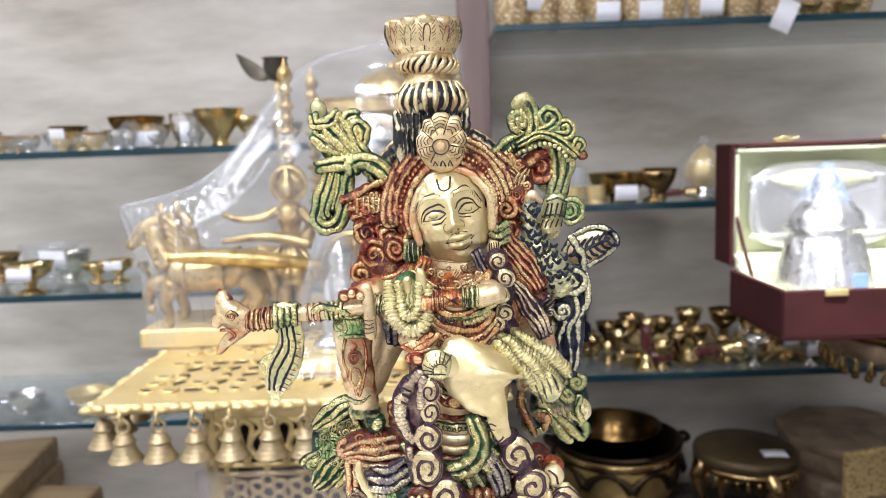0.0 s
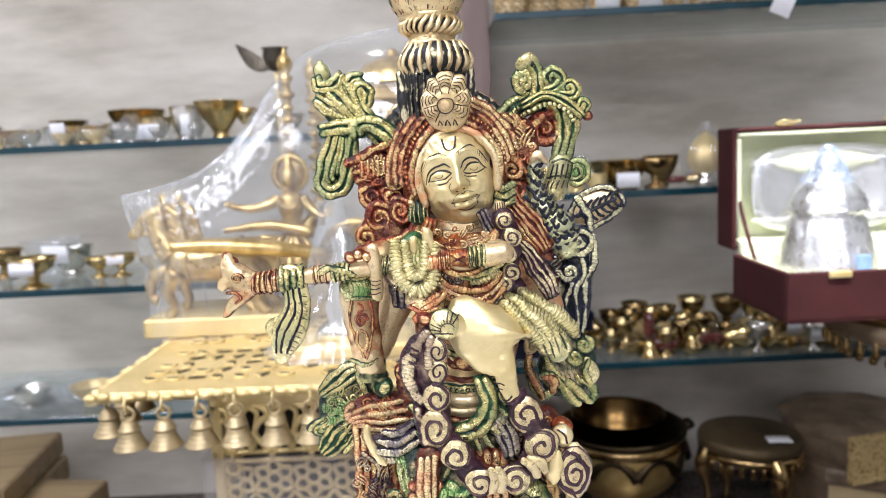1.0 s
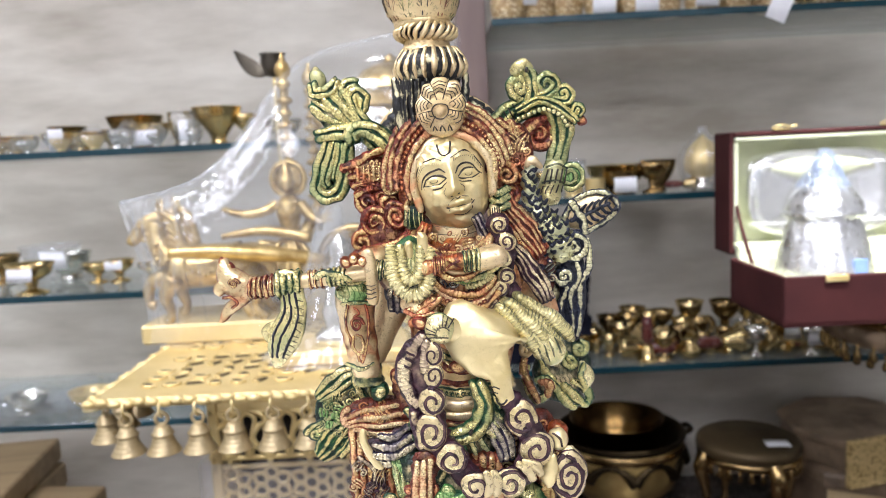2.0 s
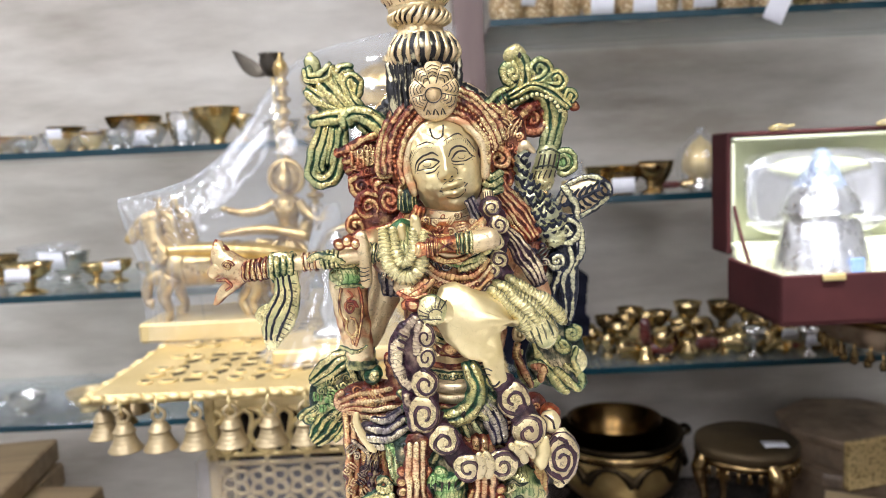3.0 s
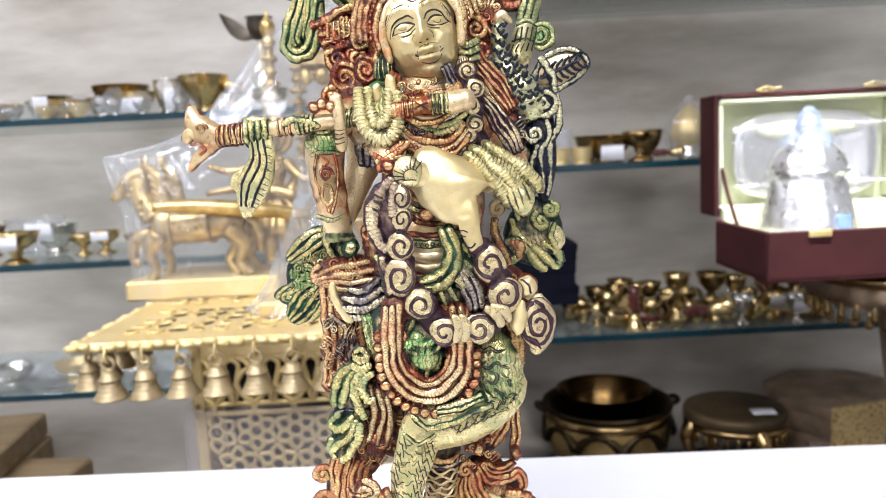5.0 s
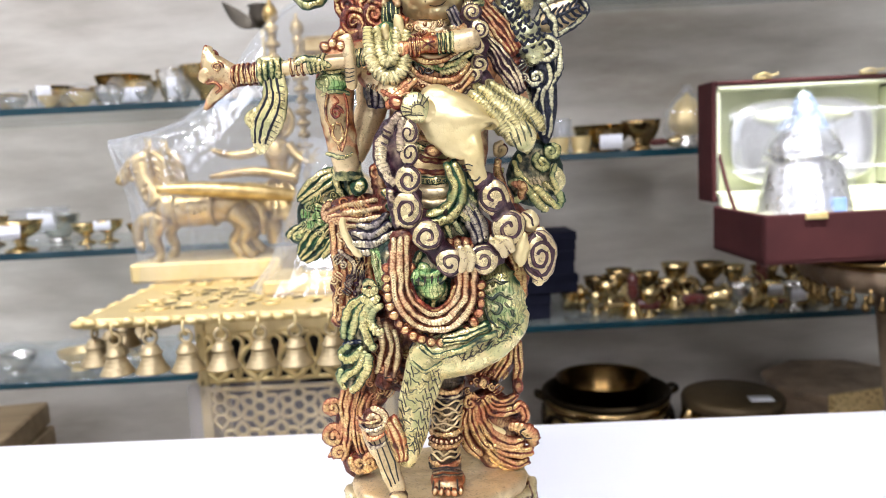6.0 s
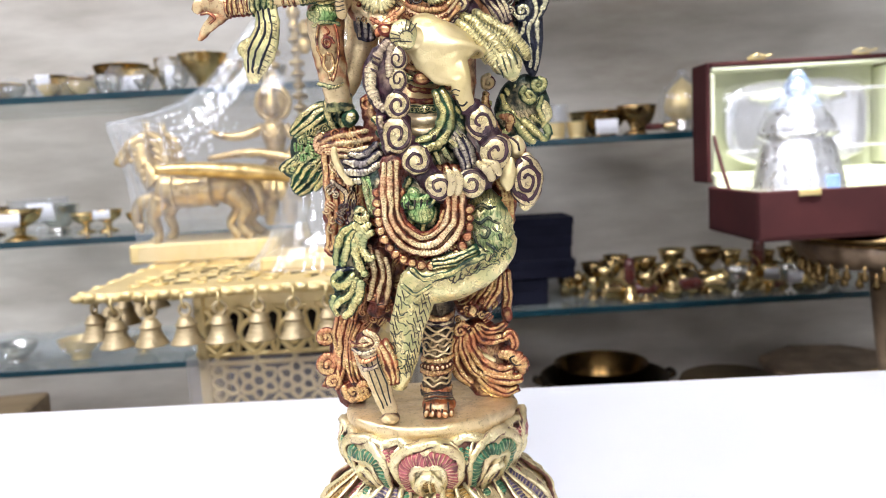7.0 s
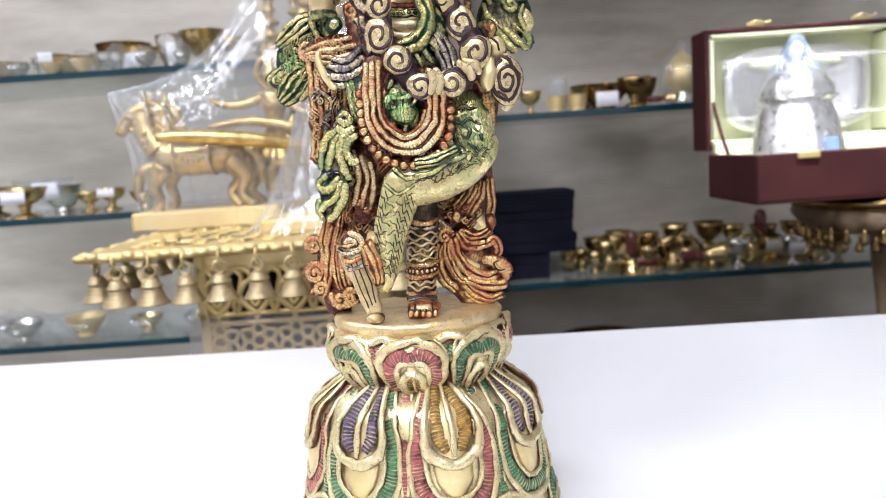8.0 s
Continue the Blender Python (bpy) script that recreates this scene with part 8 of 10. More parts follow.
    K.strand("face", [6.2, 5.0, 3.4], [(23.4, -21.0, 242.1), (27.4, -20.0, 244.3), (30.6, -18.0, 245.9)], n=16)
    K.blob("leaf", (-2.0, -31, 245.0), (5.6, 2.6, 5.8), 12)
    fan = Vector((-0.9, -33.6, 243.4))
    for q in range(9):
        a = radians(45 + q * 19)
        K.strand("ink", 0.26, [tuple(fan + Vector((3.0 * math.cos(a), 0.0, 3.0 * math.sin(a)))), tuple(fan + Vector((6.4 * math.cos(a), 1.2, 6.6 * math.sin(a))))], n=6, steps=2)
    K.strand("ink", 0.24, [tuple(fan + Vector((-2.6, 0.2, -1.2))), tuple(fan + Vector((1.8, 0.4, -1.6)))], n=6, steps=2)
    K.strand("ink", 0.22, [tuple(fan + Vector((2.6 * math.cos(radians(a)), -0.1, 2.6 * math.sin(radians(a))))) for a in range(20, 220, 30)], n=6, steps=2)
    K.strand("ink", 0.26, [(16.1, -31.6, 222.3), (17.5, -32.6, 223.2), (18.9, -32.8, 222.9)], n=6, steps=3)
    K.strand("ink", 0.26, [(15.8, -31.6, 220.7), (17.0, -32.6, 221.3), (18.2, -32.8, 221.1)], n=6, steps=3)
    K.strand("ink", 0.36, [(17.5, -33.0, 219.1), (17.8, -33.4, 217.5), (19.4, -33.4, 217.0), (20.8, -33.0, 218.5)], n=6, steps=4)
    # leaf cuff: overlapping notched straps that end in a broad veined leaf
    K.bundle("notched", 2, (2.0, 3.2, 3.8, 3.2), 1.7, [(21.6, -22.0, 250.9), (27.6, -23.0, 244.9), (33.2, -23.0, 238.2), (36.9, -22.0, 232.2)], bulge=1.0)
    K.bundle("notched", 2, (1.8, 3.0, 3.8, 3.6), 1.7, [(26.0, -20.0, 252.1), (33.4, -20.5, 247.1), (40.0, -20.0, 241.1), (44.8, -18.0, 234.8)], bulge=1.0)
    K.strand("notched", [2.0, 2.4, 2.0], [(20.0, -21.0, 250.0), (24.2, -22.0, 242.7), (30.8, -21.0, 234.9)])
    K.strand("leaf", [3.6, 5.2, 5.6, 4.2, 2.4], [(34.0, -23.0, 238.2), (36.9, -23.0, 235.0), (38.9, -23.0, 232.4), (40.6, -22.0, 229.4), (41.5, -21.0, 227.9)], flat=0.4, n=18)
    for q in range(5):
        K.strand("greenground", [0.25, 0.42, 0.2], [tuple(p + Vector((-1.4 + 2.0 * q, 0, 1.6 * q - 3.2))) for p in [Vector(c) for c in [(35.4, -25.4, 236.9), (36.9, -25.6, 233.5), (37.8, -24.6, 230.6)]]], n=6, steps=3)


def left_arm():
    K.strand("skin", [6.4, 7.8, 7.6, 6.8, 5.8, 5.2], [(-24, -8, 268), (-32, -11, 262), (-33.6, -12, 252), (-33, -12, 242), (-32, -11, 233), (-31, -9, 224)], n=18)
    K.strand("brass", [6.6, 6.6, 5.4, 4.8], [(-20, 2, 262), (-20.4, 1, 249), (-25, 0, 237), (-29.4, -2, 228)], n=16)
    # black mass that paints the shade of the deep hollow behind the arm
    K.blob("black", (-18.5, -2, 254), (5, 6, 7), 10)
    K.bundle("violet", 3, (2.5, 3.2, 2.5), 1.3, [(-18, 262), (-17.4, 254), (-18, 248)], -9)
    K.blob("lime", (-34.0, -16.6, 257.0), (6.4, 2.6, 4.2))

    def on_arm(x, z, d=0.2):
        o = max(-0.95, min(0.95, (x + 32.8) / 7.2))
        return (x, -11.6 - 7.0 * math.sqrt(1 - o * o) - d, z)

    for mat, r, pts in (("red", 0.6, [(-36.0, 253), (-37.2, 246), (-35.4, 238), (-32.8, 231)]), ("red", 0.6, [(-29.6, 252), (-28.2, 244), (-29.8, 237), (-32.0, 230.4)]),
                        ("orange", 0.7, [(-34.6, 240.6), (-35.0, 236.6), (-33.0, 233.4), (-31.0, 236.2), (-31.4, 240.4), (-33.0, 241.4)]), ("red", 0.45, [(-33.6, 252), (-31.8, 249.6), (-33.8, 248.0)]),
                        ("green", 0.9, [(-39.4, 263), (-34, 260.6), (-28, 262)]), ("green", 0.8, [(-38.4, 252.6), (-33.6, 253.8), (-28, 252.4)]), ("green", 0.9, [(-37.4, 229.4), (-32.4, 227.8), (-27.6, 229.0)])):
        K.strand(mat, r, [on_arm(*q) for q in pts], n=8)
    K.spiral("red", on_arm(-32.6, 245.2, 0.0), 2.7, 1.6, 0.6, 0, 1)
    # fingers round the flute
    K.strand("brass", [2.2, 2.6, 2.4], [(-26.6, 272.6), (-25.4, 264), (-25.6, 255)], -24)
    for q in range(3):
        K.blob("orange", (-34.6 + q * 3.2, -24, 269.8 + (q % 2) * 1.2), 2.3)
    for q in range(4):
        K.strand("ink", 0.22, [(-27.6, -26.4, 261 - q * 1.6), (-25.6, -26.8, 260.6 - q * 1.6), (-23.8, -26.2, 261.2 - q * 1.6)], n=6, steps=2)
    # cuff and sleeve end
    K.turned("green", [(5.0, 4), (5.6, 2), (5.4, 0), (6.2, -2), (5.6, -3.5)], (-31, -7, 222), 24, 0.9)


def flute():
    y = -20

    def at(x):
        return 261.0 + (x + 70) * 0.093

    K.strand("brass", [3.4, 3.1, 3.0, 3.0, 3.2], [(-71, at(-71)), (-50, at(-50)), (-30, at(-30)), (0, at(0)), (21, at(21))], y, flat=1.0, n=16)
    K.strand("brass", [3.7, 3.7], [(13.6, at(14)), (20.5, at(20.5))], y - 0.4, flat=1.0, n=18)

    def ring(x, col, r=0.75, R=3.4):
        z = at(x)
        K.strand(col, r, [(x, y + R * math.cos(a), z + R * math.sin(a)) for a in [k * math.pi / 5 for k in range(10)]], n=8, steps=2, closed=True, front=(0, -1, 0.3))

    for q in range(6):
        ring(-70.5 + q * 1.9, "red", 0.8, 3.9 - 0.1 * q)
    for q in range(3):
        ring(-48.5 + q * 2.2, "red", 0.6)
    for q in range(4):
        ring(-41.5 + q * 1.7, "green", 0.8, 3.3)
    for q in range(4):
        ring(-24.0 + q * 1.8, "green", 0.7)
    K.strand("green", 1.2, [(-46, at(-46) + 1), (-42, at(-42) + 2.4), (-37, at(-37) + 0.6), (-34, at(-34) - 1.6)], y - 3)
    # the part before the chest
    yf = y
    y = -27.5
    K.strand("orange", [3.1, 3.1], [(-6, at(-6)), (14, at(14))], y, flat=1.0, n=16)
    K.strand("brass", [3.9, 3.9], [(14.4, at(14.4)), (21.0, at(21))], y, flat=1.0, n=18)
    for q in range(3):
        ring(-2.6 + q * 1.5, "red", 0.6)
    for q in range(4):
        ring(8.4 + q * 1.7, "green", 0.75)
    for s in (-1, 1):
        K.strand("red", 0.4, [(1.4, y - 3.2, at(3) - 1.6 * s), (3.6, y - 3.4, at(3)), (6.2, y - 3.2, at(3) + 1.6 * s)], n=6, steps=2)
    y = yf
    # beast-head finial
    K.strand("skin", [3.8, 4.8, 5.2, 4.2, 2.4], [(-69, y, 261.2), (-73, y, 261.6), (-76.4, y, 263.6), (-79.2, y, 267), (-79.8, y, 271)], n=14)
    K.strand("skin", [2.6, 2.6, 2.0], [(-76, y - 1, 262), (-80.4, y - 1, 262.6), (-82.6, y - 1, 260.6)], n=12)
    K.strand("skin", [3.4, 2.8, 2.2, 1.4], [(-72, y, 259.4), (-76, y, 256.4), (-79.6, y, 253.0), (-82, y, 249.4)], n=12)
    K.strand("red", 0.6, [(-80.6, y - 2.6, 258.6), (-77.4, y - 3.4, 258.4), (-75.4, y - 3.4, 256.4), (-77.4, y - 2.8, 254.4)], n=7)
    K.spiral("red", (-75.6, y - 5.0, 264.0), 2.1, 1.6, 0.55, 0, 1)
    K.blob("orange", (-80.4, y, 270.6), (1.6, 1.6, 2.6), 15)
    K.blob("red", (-77.4, y, 269.4), (1.6, 1.6, 2.0))
    # cloth tied to the flute
    for q in range(4):
        x = -60.2 + q * 2.3
        K.strand("green", 1.35, [(x, y + 4.0 * math.cos(a), at(x) + 4.2 * math.sin(a)) for a in [k * math.pi / 5 for k in range(10)]], n=9, steps=2, closed=True, front=(0, -1, 0.3))
    ribbon = [(-56.6, y - 1.2, 264.5), (-55.4, y - 1.6, 256), (-56.2, y - 1.8, 249), (-59.2, y - 1.8, 242.6), (-61.6, y - 1.6, 236.6), (-62.4, y - 1.2, 231.6)]
    K.strand("leaf", [4.4, 4.8, 5.4, 6.2, 4.6, 1.8], ribbon, flat=0.32, n=20)
    K.strand("leaf", [1.8, 2.4, 2.0, 1.2], [(-59.6, y - 1.4, 247.0), (-63.2, y - 1.6, 246.2), (-66.2, y - 1.2, 244.6), (-65.0, y - 1, 241.4)], flat=0.5, n=12)
    mid, wid = spline(ribbon, [4.4, 4.8, 5.4, 6.2, 4.6, 1.8], 6)
    for o in (-0.62, -0.12, 0.40):
        line = []
        for k in range(2, len(mid) - 2, 3):
            t = (mid[k + 1] - mid[k - 1]).normalized()
            nv = Vector((-t.z, 0, t.x))
            line.append(tuple(mid[k] + nv * (o * wid[k]) + Vector((0, -0.32 * wid[k] * math.sqrt(1 - o * o) - 0.1, 0))))
        K.strand("blueground", 0.48, line, n=7, steps=4)
    for k in range(4, len(mid) - 4, 2):
        t = (mid[k + 1] - mid[k - 1]).normalized()
        nv = Vector((-t.z, 0, t.x))
        K.strand("ink", 0.16, [tuple(mid[k] + nv * (0.45 * wid[k]) + Vector((0, -0.31 * wid[k], 0))), tuple(mid[k] + nv * (0.82 * wid[k]) + t * 0.5 + Vector((0, -0.2 * wid[k], 0)))], n=5, steps=2)
    # hand with its draped cuff
    K.blob("panel", (-11.3, -23.0, 269.2), (6.6, 5.0, 9.0))
    K.strand("notched", [2.0, 2.5, 2.7, 2.7, 2.6, 2.4, 1.9], [(-17.5, -27.5, 274.8), (-17.7, -27.5, 265.7), (-15.0, -27.5, 259.5), (-10.5, -27.5, 256.6), (-6.1, -27.5, 259.2), (-4.1, -27.5, 266.1), (-4.0, -27.5, 272.9)], flat=0.8, n=12)
    K.strand("notched", [1.5, 2.0, 2.2, 2.2, 2.0, 1.5], [(-14.2, -28.5, 274.6), (-14.1, -28.5, 267.2), (-12.3, -28.5, 263.0), (-9.3, -28.5, 263.1), (-7.6, -28.5, 267.0), (-6.9, -28.5, 273.8)], flat=0.8, n=12)
    K.strand("greenground", 0.9, [(-15.7, -27.5, 274.2), (-15.9, -27.5, 266.2), (-13.4, -27.5, 261.1), (-9.8, -27.5, 259.8), (-6.7, -27.5, 262.7), (-5.3, -27.5, 272.9)], n=7)
    K.strand("face", [1.5, 2.0, 1.9, 1.6], [(-5.8, -28.0, 272.1), (-5.8, -28.0, 274.8), (-6.1, -28.0, 277.2), (-6.3, -28.0, 278.7)], n=12)
    K.strand("face", [1.4, 1.7, 1.4], [(-11.2, -28.0, 271.3), (-11.3, -28.0, 273.4), (-11.0, -28.0, 275.3)], n=12)
    K.strand("rust", [1.4, 2.0, 1.8], [(-13.2, -27.0, 250.9), (-8.5, -27.0, 251.7), (-3.4, -27.0, 254.5)])
    K.strand("face", [1.2, 1.8, 1.5], [(-12.9, -27.0, 248.9), (-8.0, -27.0, 249.9), (-3.3, -27.0, 252.1)])
    K.strand("brass", [5.0, 4.4, 3.4], [(-11, -24, 254), (-8.6, -26, 248.6), (-5, -28, 244.6)])
    K.strand("red", 0.8, [(-14, 251.4), (-9, 249.4), (-4, 250.6)], -30)
    K.strand("orange", [1.6, 1.9, 1.2], [(-12.6, 246.8), (-7, 250.6), (-1, 255.4)], -28)


torso()
left_arm()
flute()


# ---- garlands ----
def garlands():
    left = [(-4.7, -33, 235.7, 3.8), (-4.9, -33, 227.8, 3.6), (-5.7, -33, 218.2, 5.4), (-6.7, -33, 207.0, 6.4), (0.4, -34, 196.8, 6.0), (8.5, -34, 186.2, 5.8), (21.2, -34, 186.9, 6.0)]
    right = [(*(26.5, -31, 210.2), 6.2), (*(31.6, -32, 198.4), 6.4)]
    K.strand("purpleground", [4.0, 4.6, 4.6, 5.4, 5.0, 5.0, 5.0, 4.6], [(-10.3, -29.0, 239.0), (-9.7, -29.0, 228.7), (-6.4, -29.0, 216.5), (-5.0, -29.0, 204.3), (0.9, -29.0, 195.5), (8.5, -29.0, 185.3), (14.9, -29.0, 184.5), (21.4, -29.0, 185.5)], n=12)
    K.strand("purpleground", [4.0, 5.0, 5.2, 4.6], [(22.8, -28.0, 216.5), (27.1, -28.0, 209.1), (31.6, -28.0, 197.5), (24.5, -28.0, 186.7)], n=12)
    for q, (x, y, z, R) in enumerate(left):
        K.rosette((x, y, z), R, 1.35, (80, 250, 100, 60, 40, 200, 20)[q], (-1, 1, -1, -1, -1, 1, 1)[q], (1.4, 1.2, 1.05, 1.15, 1.0, 1.0, 1.0)[q])
    for q, (x, y, z, R) in enumerate(right):
        K.rosette((x, y, z), R, 1.35, 120 + q * 30, -1 if q else 1, 1.12)
    # broad ribs where the garland turns
    for p in ([(12.8, -34.6, 191.7), (14.2, -34.6, 187.5), (12.8, -34.6, 182.9)], [(15.3, -34.6, 192.0), (16.7, -34.6, 187.8), (15.7, -34.6, 183.2)], [(24.4, -33.6, 194.2), (28.0, -33.6, 191.9), (29.4, -33.6, 188.1)], [(26.9, -33.6, 195.3), (30.5, -33.6, 193.5), (32.0, -33.6, 189.6)]):
        K.strand("purple", [1.3, 1.9, 1.3], p)
    # ribbed companion strand
    K.bundle("plum", 1, (1.6, 2.4, 2.6, 2.4, 2.0, 1.4), 1.2, [(-7.4, -30.0, 242.9), (-11.2, -30.0, 238.4), (-14.5, -30.0, 233.1), (-15.2, -30.0, 226.2), (-13.5, -30.0, 220.3), (-10.4, -30.0, 216.6)])
    K.bundle("plum", 1, (1.4, 1.9, 1.5), 1.1, [(-6.1, -31.0, 241.5), (-7.8, -31.0, 235.6), (-7.7, -31.0, 229.0)])
    K.blob("red", (-9.1, -30.0, 247.3), (2.8, 2.4, 2.6))
    K.bundle("plum", 1, (1.2, 1.7, 1.4), 1.1, [(-12.1, -30.0, 214.9), (-11.9, -30.0, 207.9), (-9.9, -30.0, 200.8)])
    K.blob("rust", (4.0, -24.0, 228.8), (3.6, 2.2, 2.8))
    for p in ([(-13.8, -33.0, 237.1), (-11.5, -33.0, 235.8)], [(-14.3, -33.0, 234.7), (-12.0, -33.0, 233.4)], [(-14.9, -33.0, 232.3), (-12.6, -33.0, 231.0)]):
        K.strand("purpleground", 0.5, p, n=6, steps=2)
    # tassel volute at the end
    K.strand("purple", [3.0, 4.8, 5.4, 4.8, 2.6], [(43.2, -27.0, 194.5), (44.8, -27.0, 190.5), (45.0, -27.0, 185.4), (44.0, -27.0, 180.2), (42.6, -27.0, 176.8)], flat=0.5, n=20)
    K.rosette((43.4, -30, 186.3), 7.0, 2.1, 110, 1, 1.42)
    for p in ([(41.8, -31.8, 196.2), (44.2, -31.8, 194.4), (45.8, -31.8, 191.3)], [(39.7, -31.8, 181.9), (42.1, -31.8, 180.1), (43.7, -31.8, 177.9)]):
        K.strand("purpleground", [0.5, 0.8, 0.4][:len(p)], p, n=6)
    K.strand("face", [1.6, 3.0, 3.2, 1.6], [(37.5, -30.0, 194.7), (36.5, -30.0, 191.4), (35.6, -30.0, 187.6), (36.3, -30.0, 184.1)], flat=0.6, n=14)
    K.blob("face", (39.8, -26, 200.0), (4.0, 4.0, 4.6))
    K.strand("purpleground", 0.5, [(37.4, -29.8, 203.5), (39.4, -29.8, 202.1), (40.5, -29.8, 198.3)], n=6)
    # green inner garland: an outer rope and a tongue of leaves
    K.bundle("tuft", 2, (2.2, 2.8, 3.2, 3.0, 2.0), 1.5, [(10.8, -26.0, 223.1), (13.3, -26.0, 214.5), (10.4, -26.0, 206.6), (4.8, -26.0, 203.1), (-0.2, -26.0, 202.9)])
    K.strand("greenground", [2.4, 4.0, 3.6], [(16.1, -23.0, 218.1), (17.4, -23.0, 209.5), (15.4, -23.0, 203.2)], n=12)
    for q, p in enumerate(([(17.2, -25.0, 216.3), (19.1, -25.0, 213.0)], [(16.3, -25.0, 212.1), (19.3, -25.0, 208.9)], [(14.7, -25.0, 207.9), (18.3, -25.0, 205.6)], [(12.9, -25.0, 204.6), (16.9, -25.0, 201.4)], [(10.2, -25.0, 202.6), (13.7, -25.0, 196.8)], [(7.2, -25.0, 201.0), (9.5, -25.0, 195.3)], [(3.8, -25.0, 199.9), (5.3, -25.0, 196.0)])):
        K.strand("green", [1.5, 1.1], p)
    K.blob("greenground", (8.8, -19, 196.9), (9.5, 4, 6))
    K.blob("ink", (7.4, -29.2, 205.0), (0.9, 0.6, 1.4))
    K.bundle("rust", 4, (5.0, 6.0), 1.3, [(13.6, -22.0, 193.1), (12.6, -22.0, 188.8)])


def skirt_left():
    # green plume at the elbow
    y = 4
    K.blob("greenground", (-43, y + 3 - 2.5, 204), (12, 4, 15), -20)
    K.scatter(["green", "lime"], (-44, y + 1, 202), (12, 4, 15), 20, 1.8, 19, proud=2.0)
    K.bundle("green", 4, (3.0, 4.4, 4.6, 1.6), 1.6, [(-30, 221), (-38, 219), (-46, 214.6), (-52.4, 210.4)], y - 2, fray=1.5)
    K.strand("green", 1.9, [(-36, 224), (-36.6, 217), (-33.8, 211)], y - 6)
    K.strand("green", 1.9, [(-31.4, 223), (-31.6, 216.4), (-29.2, 212)], y - 7)
    K.blob("green", (-26.6, -8, 216), (3.6, 3.6, 3.6))
    K.spiral("green", (-46.6, y - 2, 206.8), 4.4, 1.7, 1.3, 40, 1, "greenground")
    K.bundle("green", 3, (2.0, 3.2, 3.6, 1.8), 1.5, [(-33.6, 209), (-42, 203.6), (-49.6, 199), (-56, 197.4)], y - 2)
    K.bundle("green", 4, (2.4, 4.4, 4.8, 2.0), 1.6, [(-35.4, 205.4), (-43.4, 197.4), (-50, 190.6), (-54.4, 186.4)], y - 3, fray=1.6)
    K.spiral("green", (-54.6, y - 2, 196.4), 4.0, 1.5, 1.35, 180, -1, "greenground")
    K.strand("green", [1.6, 2.4, 1.2], [(-35, 199.6), (-40, 191.6), (-45, 186.6)], y - 4)
    K.blob("green", (-37.2, y - 4, 197.6), (3.2, 2.6, 5.2), -20)
    # red sash over the hip
    K.blob("ground", (-27, -4.5, 205), (15, 6, 8))
    K.scatter(["bead", "rust", "violet"], (-27, -4, 205), (15, 6, 8), 26, 1.7, 14)
    for q in range(4):
        K.strand("bead", [1.2, 1.6, 1.4], [(-41 + q * 1.4, 205.6 - q * 1.2), (-31 + q, 209 - q * 3.1), (-18 + q, 210.4 - q * 3.6)], -9 - q)
    K.spiral("bead", (-39.2, -8, 205.4), 3.6, 1.4, 1.2, 90, 1, "ground")
    K.strand("ground", [3.2, 4.4, 4.8], [(-19, 222), (-17.4, 215), (-16, 206)], -8)
    K.spiral("red", (-18.4, -9, 221), 4.0, 1.5, 1.2, 0, 1, "ground")
    # striped violet band
    K.strand("purpleground", [4.0, 6.0, 5.0], [(-30.1, -14.0, 194.7), (-22.3, -14.0, 194.7), (-15.0, -14.0, 199.5)], flat=0.4, n=14)
    for y, p in ((-17, [(-27.2, -17.0, 200.6), (-21.7, -17.0, 199.8), (-15.8, -17.0, 204.4)]), (-18, [(-29.0, -18.0, 197.4), (-21.8, -18.0, 196.6), (-14.7, -18.0, 200.6)]), (-18.5, [(-29.9, -18.5, 194.0), (-22.0, -18.5, 193.2), (-14.0, -18.5, 197.1)]), (-17.5, [(-29.1, -17.5, 190.6), (-22.2, -17.5, 190.3), (-15.6, -17.5, 193.5)])):
        K.strand("violet", [1.5, 1.75, 1.6], p, flat=0.75)
    K.strand("face", [1.2, 1.6, 1.7, 1.3], [(-33.3, -18.6, 203.4), (-32.8, -18.6, 198.2), (-30.5, -18.6, 193.2), (-27.4, -18.6, 189.1)])
    K.blob("greenground", (-15, -16.5, 188), (7, 6, 7))
    K.bundle("lime", 3, (2.4, 2.8, 2.2), 1.3, [(-20, 191), (-18.4, 184), (-17.6, 176)], -19)
    for q in range(3):
        K.strand("green", 1.6, [(-15 + q * 1.2, 214 - q * 5), (-12 + q, 211 - q * 5), (-10.4 + q, 213.6 - q * 5)], -27)
    # long red folds
    K.blob("ground", (-32, -2.5, 180), (8, 5, 24))
    K.scatter(["plum", "bead"], (-32, -4, 180), (9, 5, 24), 30, 1.7, 15, proud=3.5)
    K.bundle("rust", 5, (5.4, 6.4, 6.6, 5.4, 3.2), 1.7, [(-33, 204), (-32.6, 192), (-32.4, 180), (-34, 169), (-37.4, 160)], -8, 2.0)
    K.spiral("red", (-38.4, -7, 175.4), 3.4, 1.5, 1.2, 250, 1, "ground")
    K.spiral("red", (-37.0, -8, 161.6), 3.6, 1.5, 1.2, 90, 1, "ground")
    for p in ([(-36, 190), (-30, 184), (-33, 176)], [(-29, 192), (-27, 183), (-29.4, 174), (-31, 165)]):
        K.strand("plum", 1.3, p, -11)
    K.bundle("rust", 3, (2.4, 3.0, 2.6), 1.4, [(-24, 190), (-24, 178), (-26, 166)], -9)


